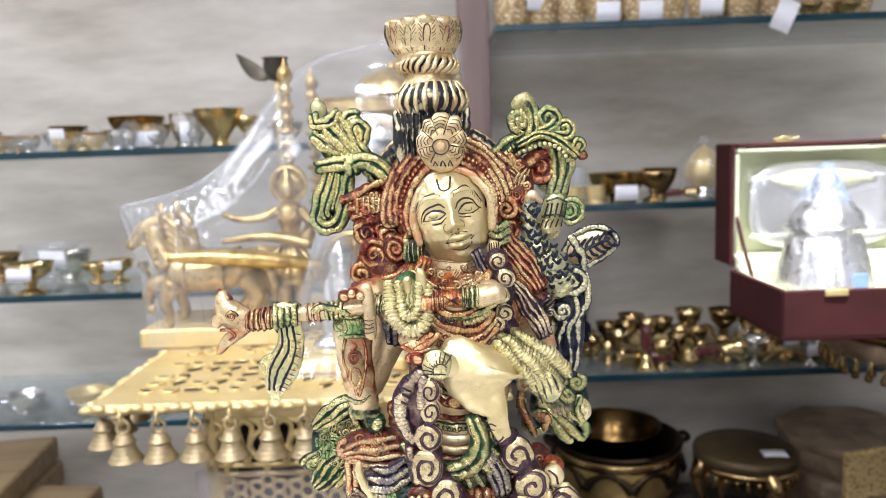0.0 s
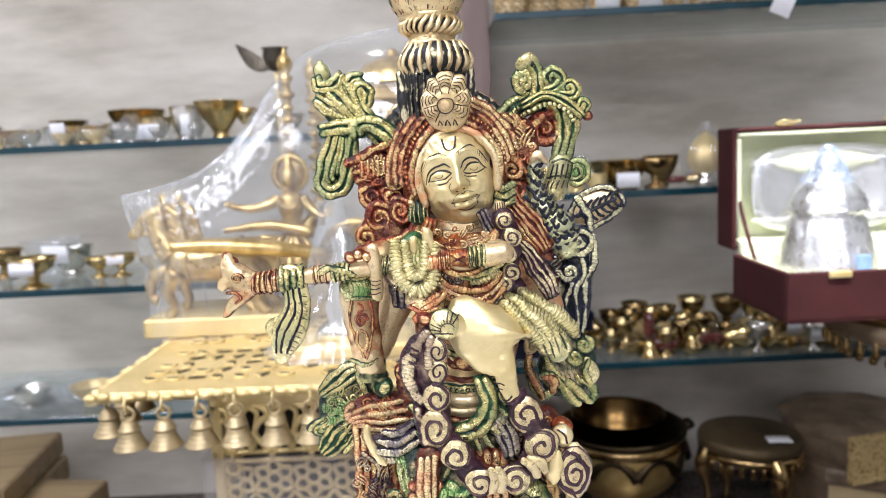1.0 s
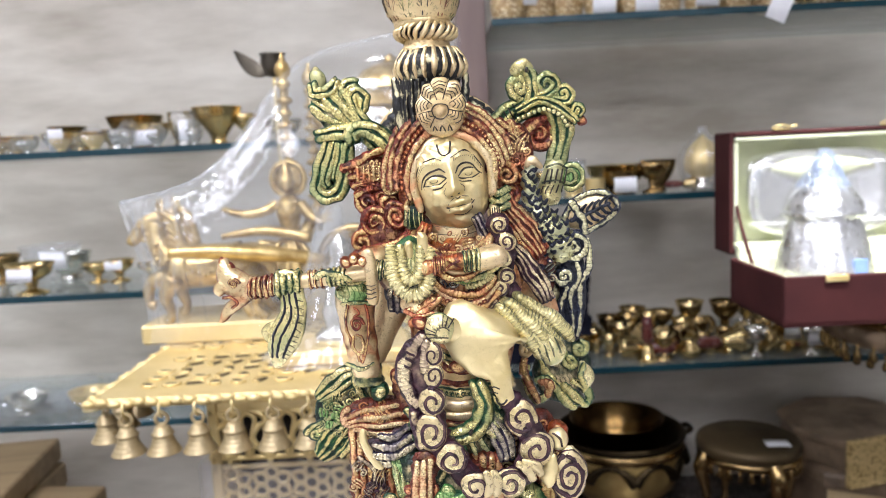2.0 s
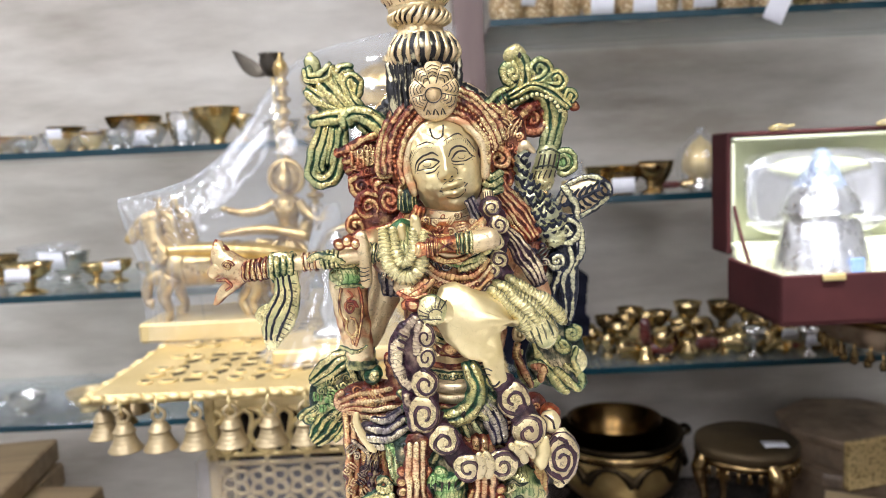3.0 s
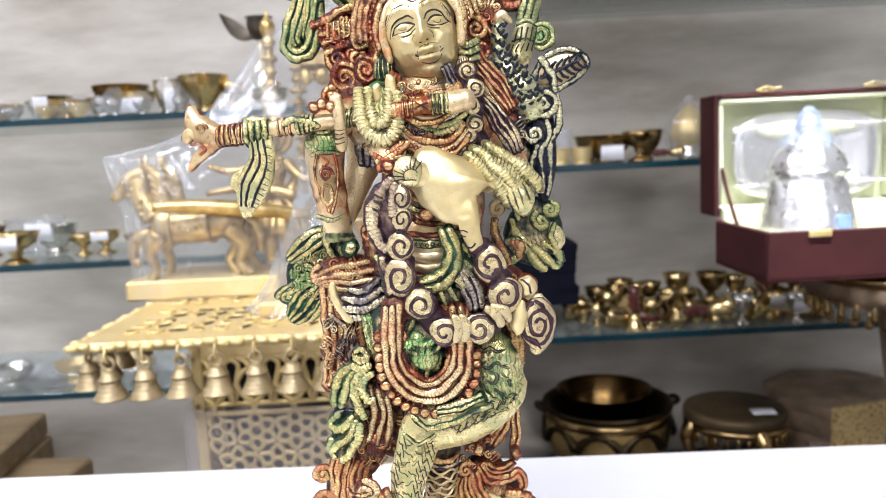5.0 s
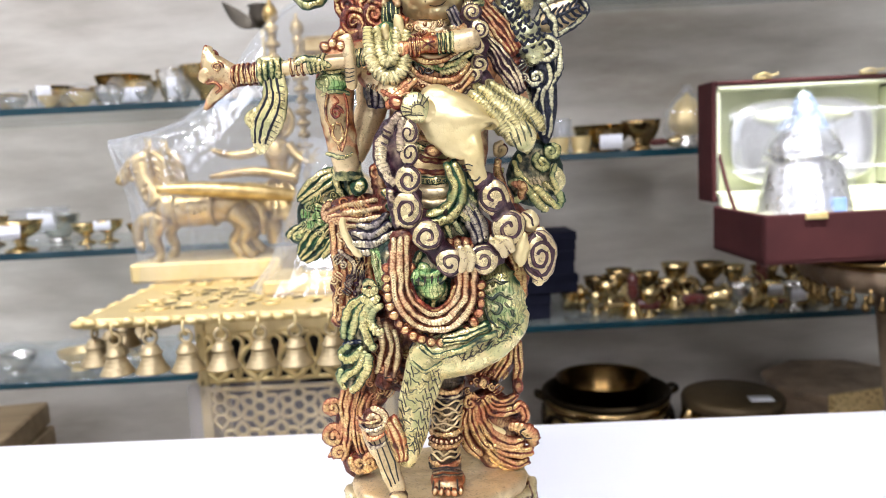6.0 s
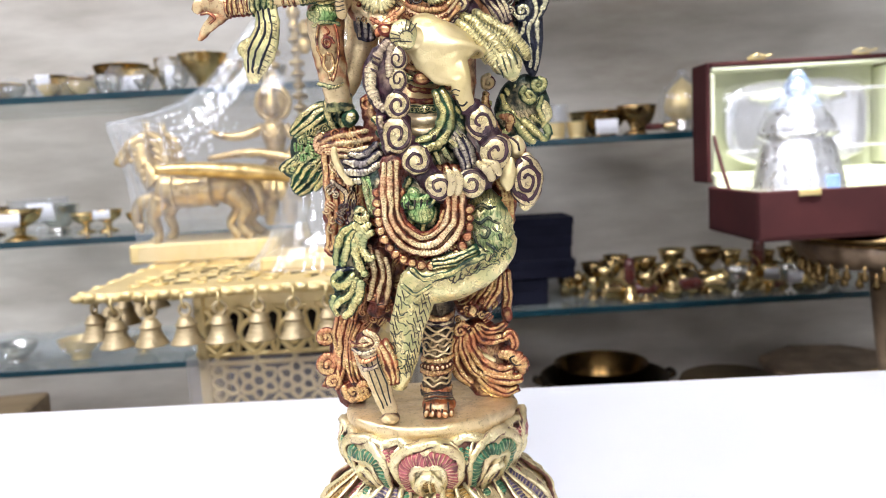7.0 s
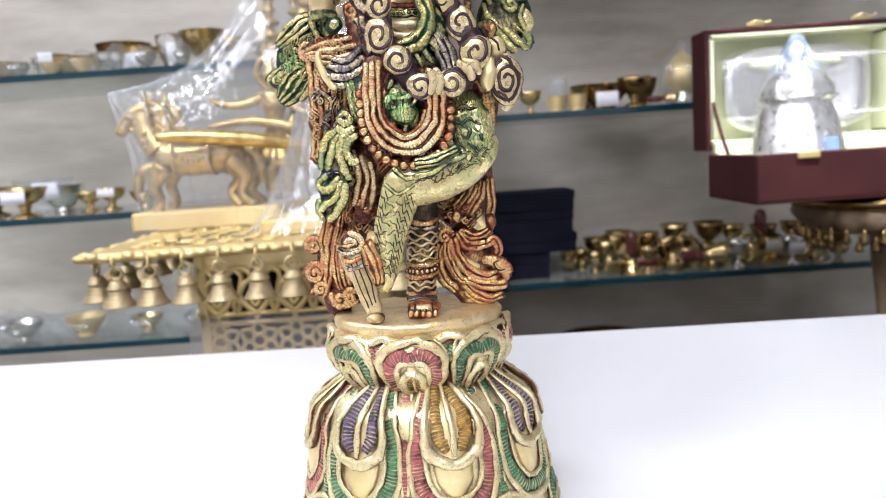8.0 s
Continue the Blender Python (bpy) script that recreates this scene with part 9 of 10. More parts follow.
def apron():
    # looped necklace of bead rows hanging to the knees
    for y, w, mat, p in ((-32.6, 1.5, "bead", [(-12.2, -32.6, 195.7), (-13.5, -32.6, 183.9), (-13.4, -32.6, 175.5), (-10.5, -32.6, 167.8), (-5.3, -32.6, 162.3), (1.2, -32.6, 160.2), (8.4, -32.6, 161.6), (14.0, -32.6, 166.4), (16.7, -32.6, 173.9), (17.3, -32.6, 180.1), (16.7, -32.6, 186.7)]),
                         (-33.0, 1.45, "bead", [(-9.5, -33.0, 196.1), (-10.9, -33.0, 183.8), (-10.7, -33.0, 176.3), (-8.2, -33.0, 169.9), (-3.8, -33.0, 165.5), (1.4, -33.0, 163.6), (7.0, -33.0, 164.9), (11.4, -33.0, 168.9), (13.9, -33.0, 174.8), (14.4, -33.0, 180.3), (14.0, -33.0, 186.0)]),
                         (-32.4, 1.3, "bead", [(-7.1, -32.4, 196.3), (-8.5, -32.4, 183.7), (-8.0, -32.4, 176.5), (-5.9, -32.4, 171.5), (-2.3, -32.4, 168.0), (1.6, -32.4, 166.6), (5.8, -32.4, 167.5), (9.5, -32.4, 170.7), (11.3, -32.4, 175.5), (11.8, -32.4, 180.4), (11.4, -32.4, 185.2)])):
        K.strand(mat, w, p, y, flat=0.8)
    K.strand("red", 1.1, [(-6.2, -31.0, 185.6), (-6.5, -31.0, 176.7), (-4.6, -31.0, 172.1), (-1.6, -31.0, 169.3), (1.7, -31.0, 168.2), (5.3, -31.0, 169.1), (8.3, -31.0, 171.7), (9.8, -31.0, 176.3)])
    K.strand("ground", 4.8, [(-9.6, -30.4, 195.9), (-11.0, -30.4, 183.6), (-10.8, -30.4, 176.0), (-8.3, -30.4, 169.5), (-3.9, -30.4, 165.0), (1.4, -30.4, 163.1), (7.0, -30.4, 164.4), (11.5, -30.4, 168.5), (14.0, -30.4, 174.4), (14.5, -30.4, 180.0), (14.1, -30.4, 185.8)], flat=0.36, n=14)
    # scalloped rim of red studs
    path, _ = spline([(-15.8, -30.6, 184.9), (-16.4, -30.6, 179.0), (-15.8, -30.6, 172.7), (-13.6, -30.6, 165.4), (-9.5, -30.6, 159.7), (-3.9, -30.6, 156.2), (1.4, -30.6, 155.2), (7.7, -30.6, 155.8), (13.2, -30.6, 158.7), (18.0, -30.6, 165.0), (19.9, -30.6, 172.1), (20.2, -30.6, 179.2)], 1, 12)
    last = None
    for p in path:
        if last is None or (p - last).length > 3.4:
            K.blob("rust", p, (2.0, 1.3, 2.0), 0, 12, 8)
            last = p
    K.blob("ground", (1.7, -22, 177.3), (15, 6, 19))
    K.blob("greenground", (1.4, -25, 179.1), (8.6, 5, 13))
    # bud inside: a polished ball under a chased cap, leaves round it
    K.blob("lime", (1.0, -30, 176.6), (5.6, 4.6, 4.8))
    K.blob("tuft", (0.6, -29, 181.0), (5.0, 4.0, 2.6))
    K.strand("green", 1.0, [(-4.3, -33.0, 180.0), (-1.7, -33.0, 178.5), (1.3, -33.0, 177.9), (4.4, -33.0, 179.1), (6.3, -33.0, 180.7)])
    K.strand("lime", 1.0, [(-2.8, -33.0, 183.0), (0.6, -33.0, 181.5), (4.2, -33.0, 183.0)])
    K.blob("lime", (-1.9, -31, 184.0), (2.6, 2.2, 2.6))
    K.blob("lime", (-4.7, -31, 181.1), (2.6, 2.2, 3.0))
    for q in range(5):
        K.strand("ink", [0.5, 0.15], [(-6.0 + q * 2.3, -34.0 + 0.5 * abs(q - 2), 181.4 - 0.3 * abs(q - 2)), (-5.6 + q * 2.1, -34.6 + 0.5 * abs(q - 2), 178.2)], n=6, steps=2)
    K.strand("green", [1.6, 1.0], [(1.0, -29.0, 172.0), (0.8, -29.0, 168.8)])
    for p in ([(-3.9, -28.0, 177.3), (-3.1, -28.0, 172.0)], [(6.6, -28.0, 176.7), (4.8, -28.0, 172.1)], [(-5.0, -27.0, 186.2), (-3.0, -27.0, 189.5)]):
        K.strand("green", [2.0, 1.6], p)
    # leaf tassel at the side: fat curls in two tiers
    y = -20
    K.strand("greenground", [3.0, 6.5, 7.0, 4.0], [(-25.3, -17.0, 171.1), (-28.8, -17.0, 164.3), (-29.8, -17.0, 156.0), (-27.8, -17.0, 150.9)], flat=0.4, n=14)
    for p, r in (([(-25.6, -20.0, 173.0), (-31.8, -20.0, 169.1), (-34.8, -20.0, 162.8), (-35.2, -20.0, 156.7)], 1.8), ([(-23.8, -21.0, 172.1), (-28.6, -21.0, 167.7), (-30.9, -21.0, 161.3), (-32.6, -21.0, 156.3)], 1.9), ([(-22.3, -22.0, 171.7), (-26.3, -22.0, 166.9), (-27.2, -22.0, 159.5), (-23.8, -22.0, 151.8)], 2.0), ([(-19.8, -22.0, 168.8), (-23.1, -22.0, 167.1), (-24.3, -22.0, 162.6), (-22.3, -22.0, 158.3), (-20.4, -22.0, 158.6)], 1.7)):
        K.strand("tuft", [r * 0.8] + [r] * (len(p) - 2) + [r * 0.75], p, flat=0.75, n=12)
    K.strand("tuft", 1.6, [(-26.9, -22.0, 172.4), (-24.2, -22.0, 170.9), (-21.4, -22.0, 172.1)])
    K.strand("tuft", 1.5, [(-26.2, -22.0, 175.2), (-24.0, -22.0, 174.1), (-21.7, -22.0, 175.1)])
    K.strand("green", 1.5, [(-25.7, -21.0, 177.3), (-23.4, -21.0, 178.1), (-21.7, -21.0, 175.7)])
    K.strand("greenground", [3.0, 6.0, 5.0, 3.0], [(-28.6, -17.0, 152.4), (-30.9, -17.0, 146.6), (-33.1, -17.0, 140.7), (-34.3, -17.0, 136.4)], flat=0.4, n=14)
    for p, r in (([(-33.8, -20.0, 152.9), (-36.8, -20.0, 150.2), (-36.1, -20.0, 147.3)], 1.6), ([(-28.7, -21.0, 151.8), (-31.7, -21.0, 148.2), (-35.5, -21.0, 147.5), (-36.8, -21.0, 149.0)], 1.8), ([(-27.5, -21.0, 149.4), (-30.6, -21.0, 143.9), (-35.0, -21.0, 141.3), (-37.0, -21.0, 139.1)], 1.9), ([(-25.7, -22.0, 148.1), (-26.9, -22.0, 143.0), (-30.5, -22.0, 137.5), (-33.4, -22.0, 134.9)], 2.0), ([(-37.3, -20.0, 143.1), (-38.4, -20.0, 139.8), (-36.4, -20.0, 135.4)], 1.5)):
        K.strand("tuft", [r * 0.8] + [r] * (len(p) - 2) + [r * 0.7], p, flat=0.75, n=12)
    K.strand("blue", 0.9, [(-35.2, -20.0, 153.4), (-31.9, -20.0, 154.2), (-28.7, -20.0, 154.0)])


def cloth_right():
    # cloth panel on the raised thigh, its green ground chased with cream sprigs
    K.strand("panel", [6.6, 8.4, 8.6, 7.6, 5.6], [(26.4, -22.0, 178.8), (28.2, -24.0, 172.1), (28.8, -25.0, 164.8), (28.0, -25.0, 157.9), (25.0, -25.0, 152.1)], flat=0.5, n=24)
    K.strand("leaf", [0.8, 1.1, 1.2, 1.0, 0.8], [(19.5, -22.0, 177.3), (18.6, -25.0, 172.3), (19.1, -27.0, 165.7), (20.2, -27.0, 158.8), (20.9, -27.0, 154.6)])
    K.strand("leaf", [0.9, 1.3, 1.4, 1.3, 0.9], [(33.7, -22.0, 177.9), (36.1, -23.0, 171.9), (36.6, -24.0, 165.2), (35.8, -25.0, 158.9), (32.7, -26.0, 152.8)])
    for p in ([(21.9, -27.0, 176.5), (25.0, -27.6, 177.7), (28.5, -27.6, 176.2), (31.9, -26.0, 176.7)], [(21.2, -28.0, 172.5), (24.2, -29.0, 170.7), (27.3, -29.4, 172.4), (30.9, -28.4, 170.3), (33.8, -27.0, 171.3)],
              [(25.4, -29.6, 169.4), (27.5, -30.0, 167.5), (26.1, -30.0, 164.9), (23.9, -29.6, 166.3)], [(29.0, -29.4, 168.7), (31.6, -29.0, 165.3), (31.9, -28.8, 161.6)], [(21.3, -28.4, 166.7), (22.5, -29.0, 162.7), (25.0, -29.6, 159.9)],
              [(26.0, -29.8, 162.6), (29.0, -29.6, 159.7), (28.5, -29.0, 155.9)], [(21.8, -29.0, 158.1), (24.4, -29.2, 155.3), (27.5, -28.6, 153.6)]):
        K.strand("greenground", [0.45] + [0.75] * (len(p) - 2) + [0.4], p, flat=0.5, n=8)
    for c in ((23.9, -28.6, 174.3), (29.6, -29, 172.7), (26.2, -29.4, 167.1), (30.1, -29, 162.7), (23.6, -29, 158.5)):
        for q in range(4):
            a = q * 1.57 + c[0]
            K.strand("leaf", [0.7, 0.3], [(c[0] + 0.3 * math.cos(a), c[1] - 0.2, c[2] + 0.3 * math.sin(a)), (c[0] + 2.0 * math.cos(a), c[1] + 0.2, c[2] + 2.0 * math.sin(a))], n=6, steps=3)
    # drooping dark green curls behind
    y = 6
    K.blob("greenground", (47.0, 6, 217.1), (12, 4, 14), -20)
    for p, r in (([(40.2, 4.0, 224.9), (43.6, 4.0, 217.3), (48.5, 4.0, 212.4)], 1.7), ([(44.4, 4.0, 226.1), (47.4, 4.0, 220.1), (49.0, 4.0, 214.7)], 1.6), ([(37.7, 3.0, 221.9), (41.1, 3.0, 215.3), (46.9, 3.0, 210.8)], 1.7), ([(42.7, 2.0, 212.1), (46.6, 2.0, 206.3), (50.6, 2.0, 201.9)], 2.1), ([(46.8, 2.0, 211.4), (51.7, 2.0, 206.5), (55.7, 2.0, 202.6)], 2.0), ([(50.7, 3.0, 212.9), (56.1, 3.0, 209.4), (57.8, 3.0, 205.6), (55.9, 3.0, 202.8)], 1.9),
                 ([(32.5, 2.0, 219.6), (31.4, 2.0, 215.5), (33.0, 2.0, 209.4), (35.6, 2.0, 205.0)], 1.6)):
        K.strand("tuft", [r * 0.8] + [r] * (len(p) - 2) + [r * 0.8], p, flat=0.75, n=12)
    K.strand("rust", [1.3, 2.2, 1.7], [(37.6, 1.0, 213.5), (40.8, 1.0, 212.4), (40.2, 1.0, 208.2)])
    K.strand("tuft", 1.7, [(36.8, 2.0, 213.8), (40.5, 2.0, 214.1), (41.7, 2.0, 210.3), (38.4, 2.0, 206.7), (35.6, 2.0, 206.0)])
    K.spiral("tuft", (49.9, 2, 221.4), 3.4, 1.4, 1.4, 120, 1, "greenground")
    K.spiral("tuft", (53.9, 3, 226.2), 3.2, 1.4, 1.3, 60, -1, "greenground")
    K.strand("leaf", [1.8, 3.4, 3.2, 1.6], [(55.0, 3.0, 219.6), (55.8, 3.0, 215.9), (56.6, 3.0, 212.1), (56.1, 3.0, 209.8)], flat=0.5, n=12)
    K.strand("tuft", 1.2, [(55.0, 0.0, 220.5), (53.5, 0.0, 216.0), (55.2, 0.0, 211.3)])
    K.spiral("brass", (32.5, -2, 227.9), 3.0, 1.4, 1.1, 90, 1, "ground")
    K.strand("rust", [1.4, 1.8, 1.6, 1.2], [(31.1, 0.0, 223.6), (30.5, 0.0, 218.6), (33.4, 0.0, 212.5), (35.9, 0.0, 206.3)])
    # bead clusters on the hip
    K.blob("ground", (34, -9, 190), (8, 8, 16), -8)
    K.scatter(["orange", "red", "violet"], (34, -8, 190), (8, 8, 16), 24, 1.8, 16)
    K.blob("orange", (41.6, -16, 197.6), (4.2, 4.2, 6.2), 10)
    K.blob("orange", (36.6, -18, 176), (3.8, 4.2, 7), -6)
    K.bundle("violet", 3, (2.4, 3.0, 2.4), 1.3, [(15, 208), (20, 199), (21, 192)], -24)
    for q in range(3):
        K.strand("orange", 1.4, [(31 + q * 2.2, 189 - q), (34 + q * 1.8, 182 - q * 2), (35 + q * 1.2, 174 - q * 2)], -22)


garlands()
skirt_left()
apron()
cloth_right()


# ---- legs and lower drapes ----
def legs():
    # raised leg crossing in front
    K.strand("cloth", [7.4, 9.4, 9.8, 9.0, 7.6], [(33, -22, 163), (26, -23, 155.6), (15, -24, 150), (4, -25, 147.6), (-4, -25, 146)], n=20)
    K.strand("cloth", [8.6, 8.0, 7.2, 6.2, 4.8, 3.8], [(-1, -24, 148), (-4.4, -25, 139), (-7.6, -26, 130), (-9.6, -26, 120), (-11, -26, 112), (-13, -26, 106)], n=18)
    K.strand("green", 1.3, [(-4, 154), (2, 150.4), (12, 152.6), (24, 158)], -33)
    K.strand("green", 1.0, [(-8, 148), (-3, 144.6), (3, 147)], -33)
    K.bundle("green", 3, (1.6, 2.2, 1.4), 1.0, [(4, 155.6), (13, 157), (22, 160.4)], -31)
    rng = random.Random(31)

    def stroke(path, u, side, dx, dz, mat="ink", r=0.27):
        """A short wavy engraved line on the front of a tapered limb."""
        k = min(int(u * (len(path) - 1)), len(path) - 2)
        w = u * (len(path) - 1) - k
        cx, cy, cz, R = [path[k][c] * (1 - w) + path[k + 1][c] * w for c in range(4)]
        pts = []
        for q in (-1.0, -0.33, 0.33, 1.0):
            ox = side * R + dx * q
            o = max(-0.93, min(0.93, ox / R))
            pts.append((cx + ox, cy - R * 0.85 * math.sqrt(1 - o * o) - 0.15, cz + dz * q + 0.28 * math.sin(q * 4.0)))
        K.strand(mat, r, pts, n=6, steps=3)

    shin = [(-1, -24, 148, 8.6), (-4.4, -25, 139, 8.0), (-7.6, -26, 130, 7.2), (-9.6, -26, 120, 6.2), (-11, -26, 112, 4.8), (-13, -26, 106, 3.8)]
    thigh = [(30, -22.5, 160, 8.2), (26, -23, 155.6, 9.2), (15, -24, 150, 9.6), (4, -25, 147.6, 8.8)]
    for q in range(10):
        u = 0.10 + 0.082 * q
        for side, w in ((-0.42, 1.5), (0.05, 1.3)):
            stroke(shin, u, side + 0.05 * math.sin(q), w, 0.9 * (-1) ** q, "greenground", 0.24)
        stroke(shin, u + 0.02, -0.86, 0.7, -0.3, r=0.24)
        stroke(shin, u, 0.55, 0.8, 0.25, r=0.24)
    for side in (-0.68, 0.36, 0.74):
        for q in range(12):
            stroke(shin, 0.1 + 0.065 * q, side, 0.25, -2.0, r=0.22)
    for q in range(9):
        for side in (-0.5, 0.45):
            stroke(thigh, 0.08 + 0.095 * q, side, 1.9, 0.55, r=0.24)
    for q in range(6):
        stroke(thigh, 0.22 + 0.11 * q, -0.05 + 0.1 * (q % 2), 0.9, 1.6, r=0.24)
        stroke(thigh, 0.24 + 0.11 * q, 0.05, 1.1, -0.9 if q % 2 else 1.2, r=0.22)
    for q in range(10):
        stroke(thigh, rng.uniform(0.05, 0.5), rng.uniform(0.2, 0.6), rng.uniform(1.2, 2.2), rng.uniform(-1.0, 2.2), "green", rng.uniform(0.5, 0.8))
    # its foot, toes down
    K.strand("brass", [5.2, 5.4, 4.6, 3.8, 3.6], [(-26, -25, 122.6), (-24, -27, 117), (-21.4, -28, 109.6), (-18.8, -29, 102), (-17, -30, 96)], n=16)
    K.blob("brass", (-16.6, -31, 93.6), (4.0, 4.4, 2.6))
    for q in range(3):
        K.strand("ink", 0.3, [(-25.6 + q * 2.4, -31.4 - 0.4 * q, 118 + q), (-21.4 + q * 2.0, -32.2, 106 + q), (-19.4 + q * 1.4, -32.4, 98 + q)], n=6, steps=3)
    for q, (x, z) in enumerate(((-26.2, 124.4), (-25.4, 121.4), (-24.6, 118.4), (-23.6, 115.2))):
        K.strand(("hair", "plum", "orange", "plum")[q], 0.95, [(x - 5.2, -25.5, z + 0.6), (x - 2.8, -29.8 - 0.6 * q, z - 0.4), (x + 0.4, -30.9 - 0.6 * q, z - 0.6), (x + 3.6, -29.4 - 0.6 * q, z + 0.4), (x + 5.0, -25.5, z + 1.4)], n=8)
    K.bundle("orange", 3, (2.2, 2.6, 1.6), 1.4, [(-19, 124), (-16, 116), (-14.6, 107)], -29)
    K.spiral("bead", (-24.2, -28.6, 124.6), 4.4, 1.4, 1.5, 90, -1, "ground")
    # standing leg: dark stained, with fine wavy gold lines, a rust anklet and a broad foot
    K.strand("umber", [7.0, 6.6, 6.0, 5.6, 6.0], [(6, -8, 142), (5.4, -9, 131), (4.4, -10, 120), (3.2, -11, 108), (2.6, -12, 98)], n=18)

    def band(z, col, r, wave=0.0, lobes=7):
        cx, R = 2.6 + (z - 98) * 0.07, 5.7 + (z - 98) * 0.03
        K.strand(col, r, [(cx + R * math.cos(a), -11 + (z - 98) * 0.05 + R * math.sin(a), z - 0.9 * math.sin(-a) + wave * math.sin(lobes * a + z)) for a in [k * math.pi / 12 for k in range(24)]], n=7, steps=2, closed=True, front=(0, -1, 0.2))

    for z, col, r in ((131, "rust", 1.3), (128.6, "plum", 1.2), (112.4, "rust", 1.2), (107.2, "rust", 1.2), (99.4, "rust", 1.2), (97.2, "umber", 1.4)):
        band(z, col, r)
    for z in (126.2, 124.0, 121.8, 119.4, 117.2, 115.0, 104.8, 102.6):
        band(z, "brass", 0.48, 0.75, 5 + int(z) % 3)
    for q in range(9):
        a = math.pi * (1.08 + 0.105 * q)
        K.blob("bead", (3.4 + 6.3 * math.cos(a), -10.6 + 6.3 * math.sin(a), 109.8 - 0.9 * math.sin(-a)), (1.05, 1.0, 1.25), 0, 10, 7)
    K.blob("skin", (3.4, -20, 94.6), (7.2, 11, 4.6))
    for q in range(5):
        K.blob("skin", (-1.8 + q * 2.5, -30.4 + 0.35 * (q - 2) ** 2, 93.4), (1.45, 2.2, 1.8))
        K.strand("ink", 0.4, [(-2.9 + q * 2.5, -27.6, 97.0), (-2.9 + q * 2.5, -31.4, 94.4)], n=6, steps=2)
    for q in range(3):
        K.strand("umber", 0.7, [(-2.6, -19.6 - 2.6 * q, 98.4 - 0.4 * q), (3.4, -20.6 - 2.6 * q, 99.6 - 0.6 * q), (9.2, -19.6 - 2.6 * q, 98.4 - 0.4 * q)], n=7, steps=3)


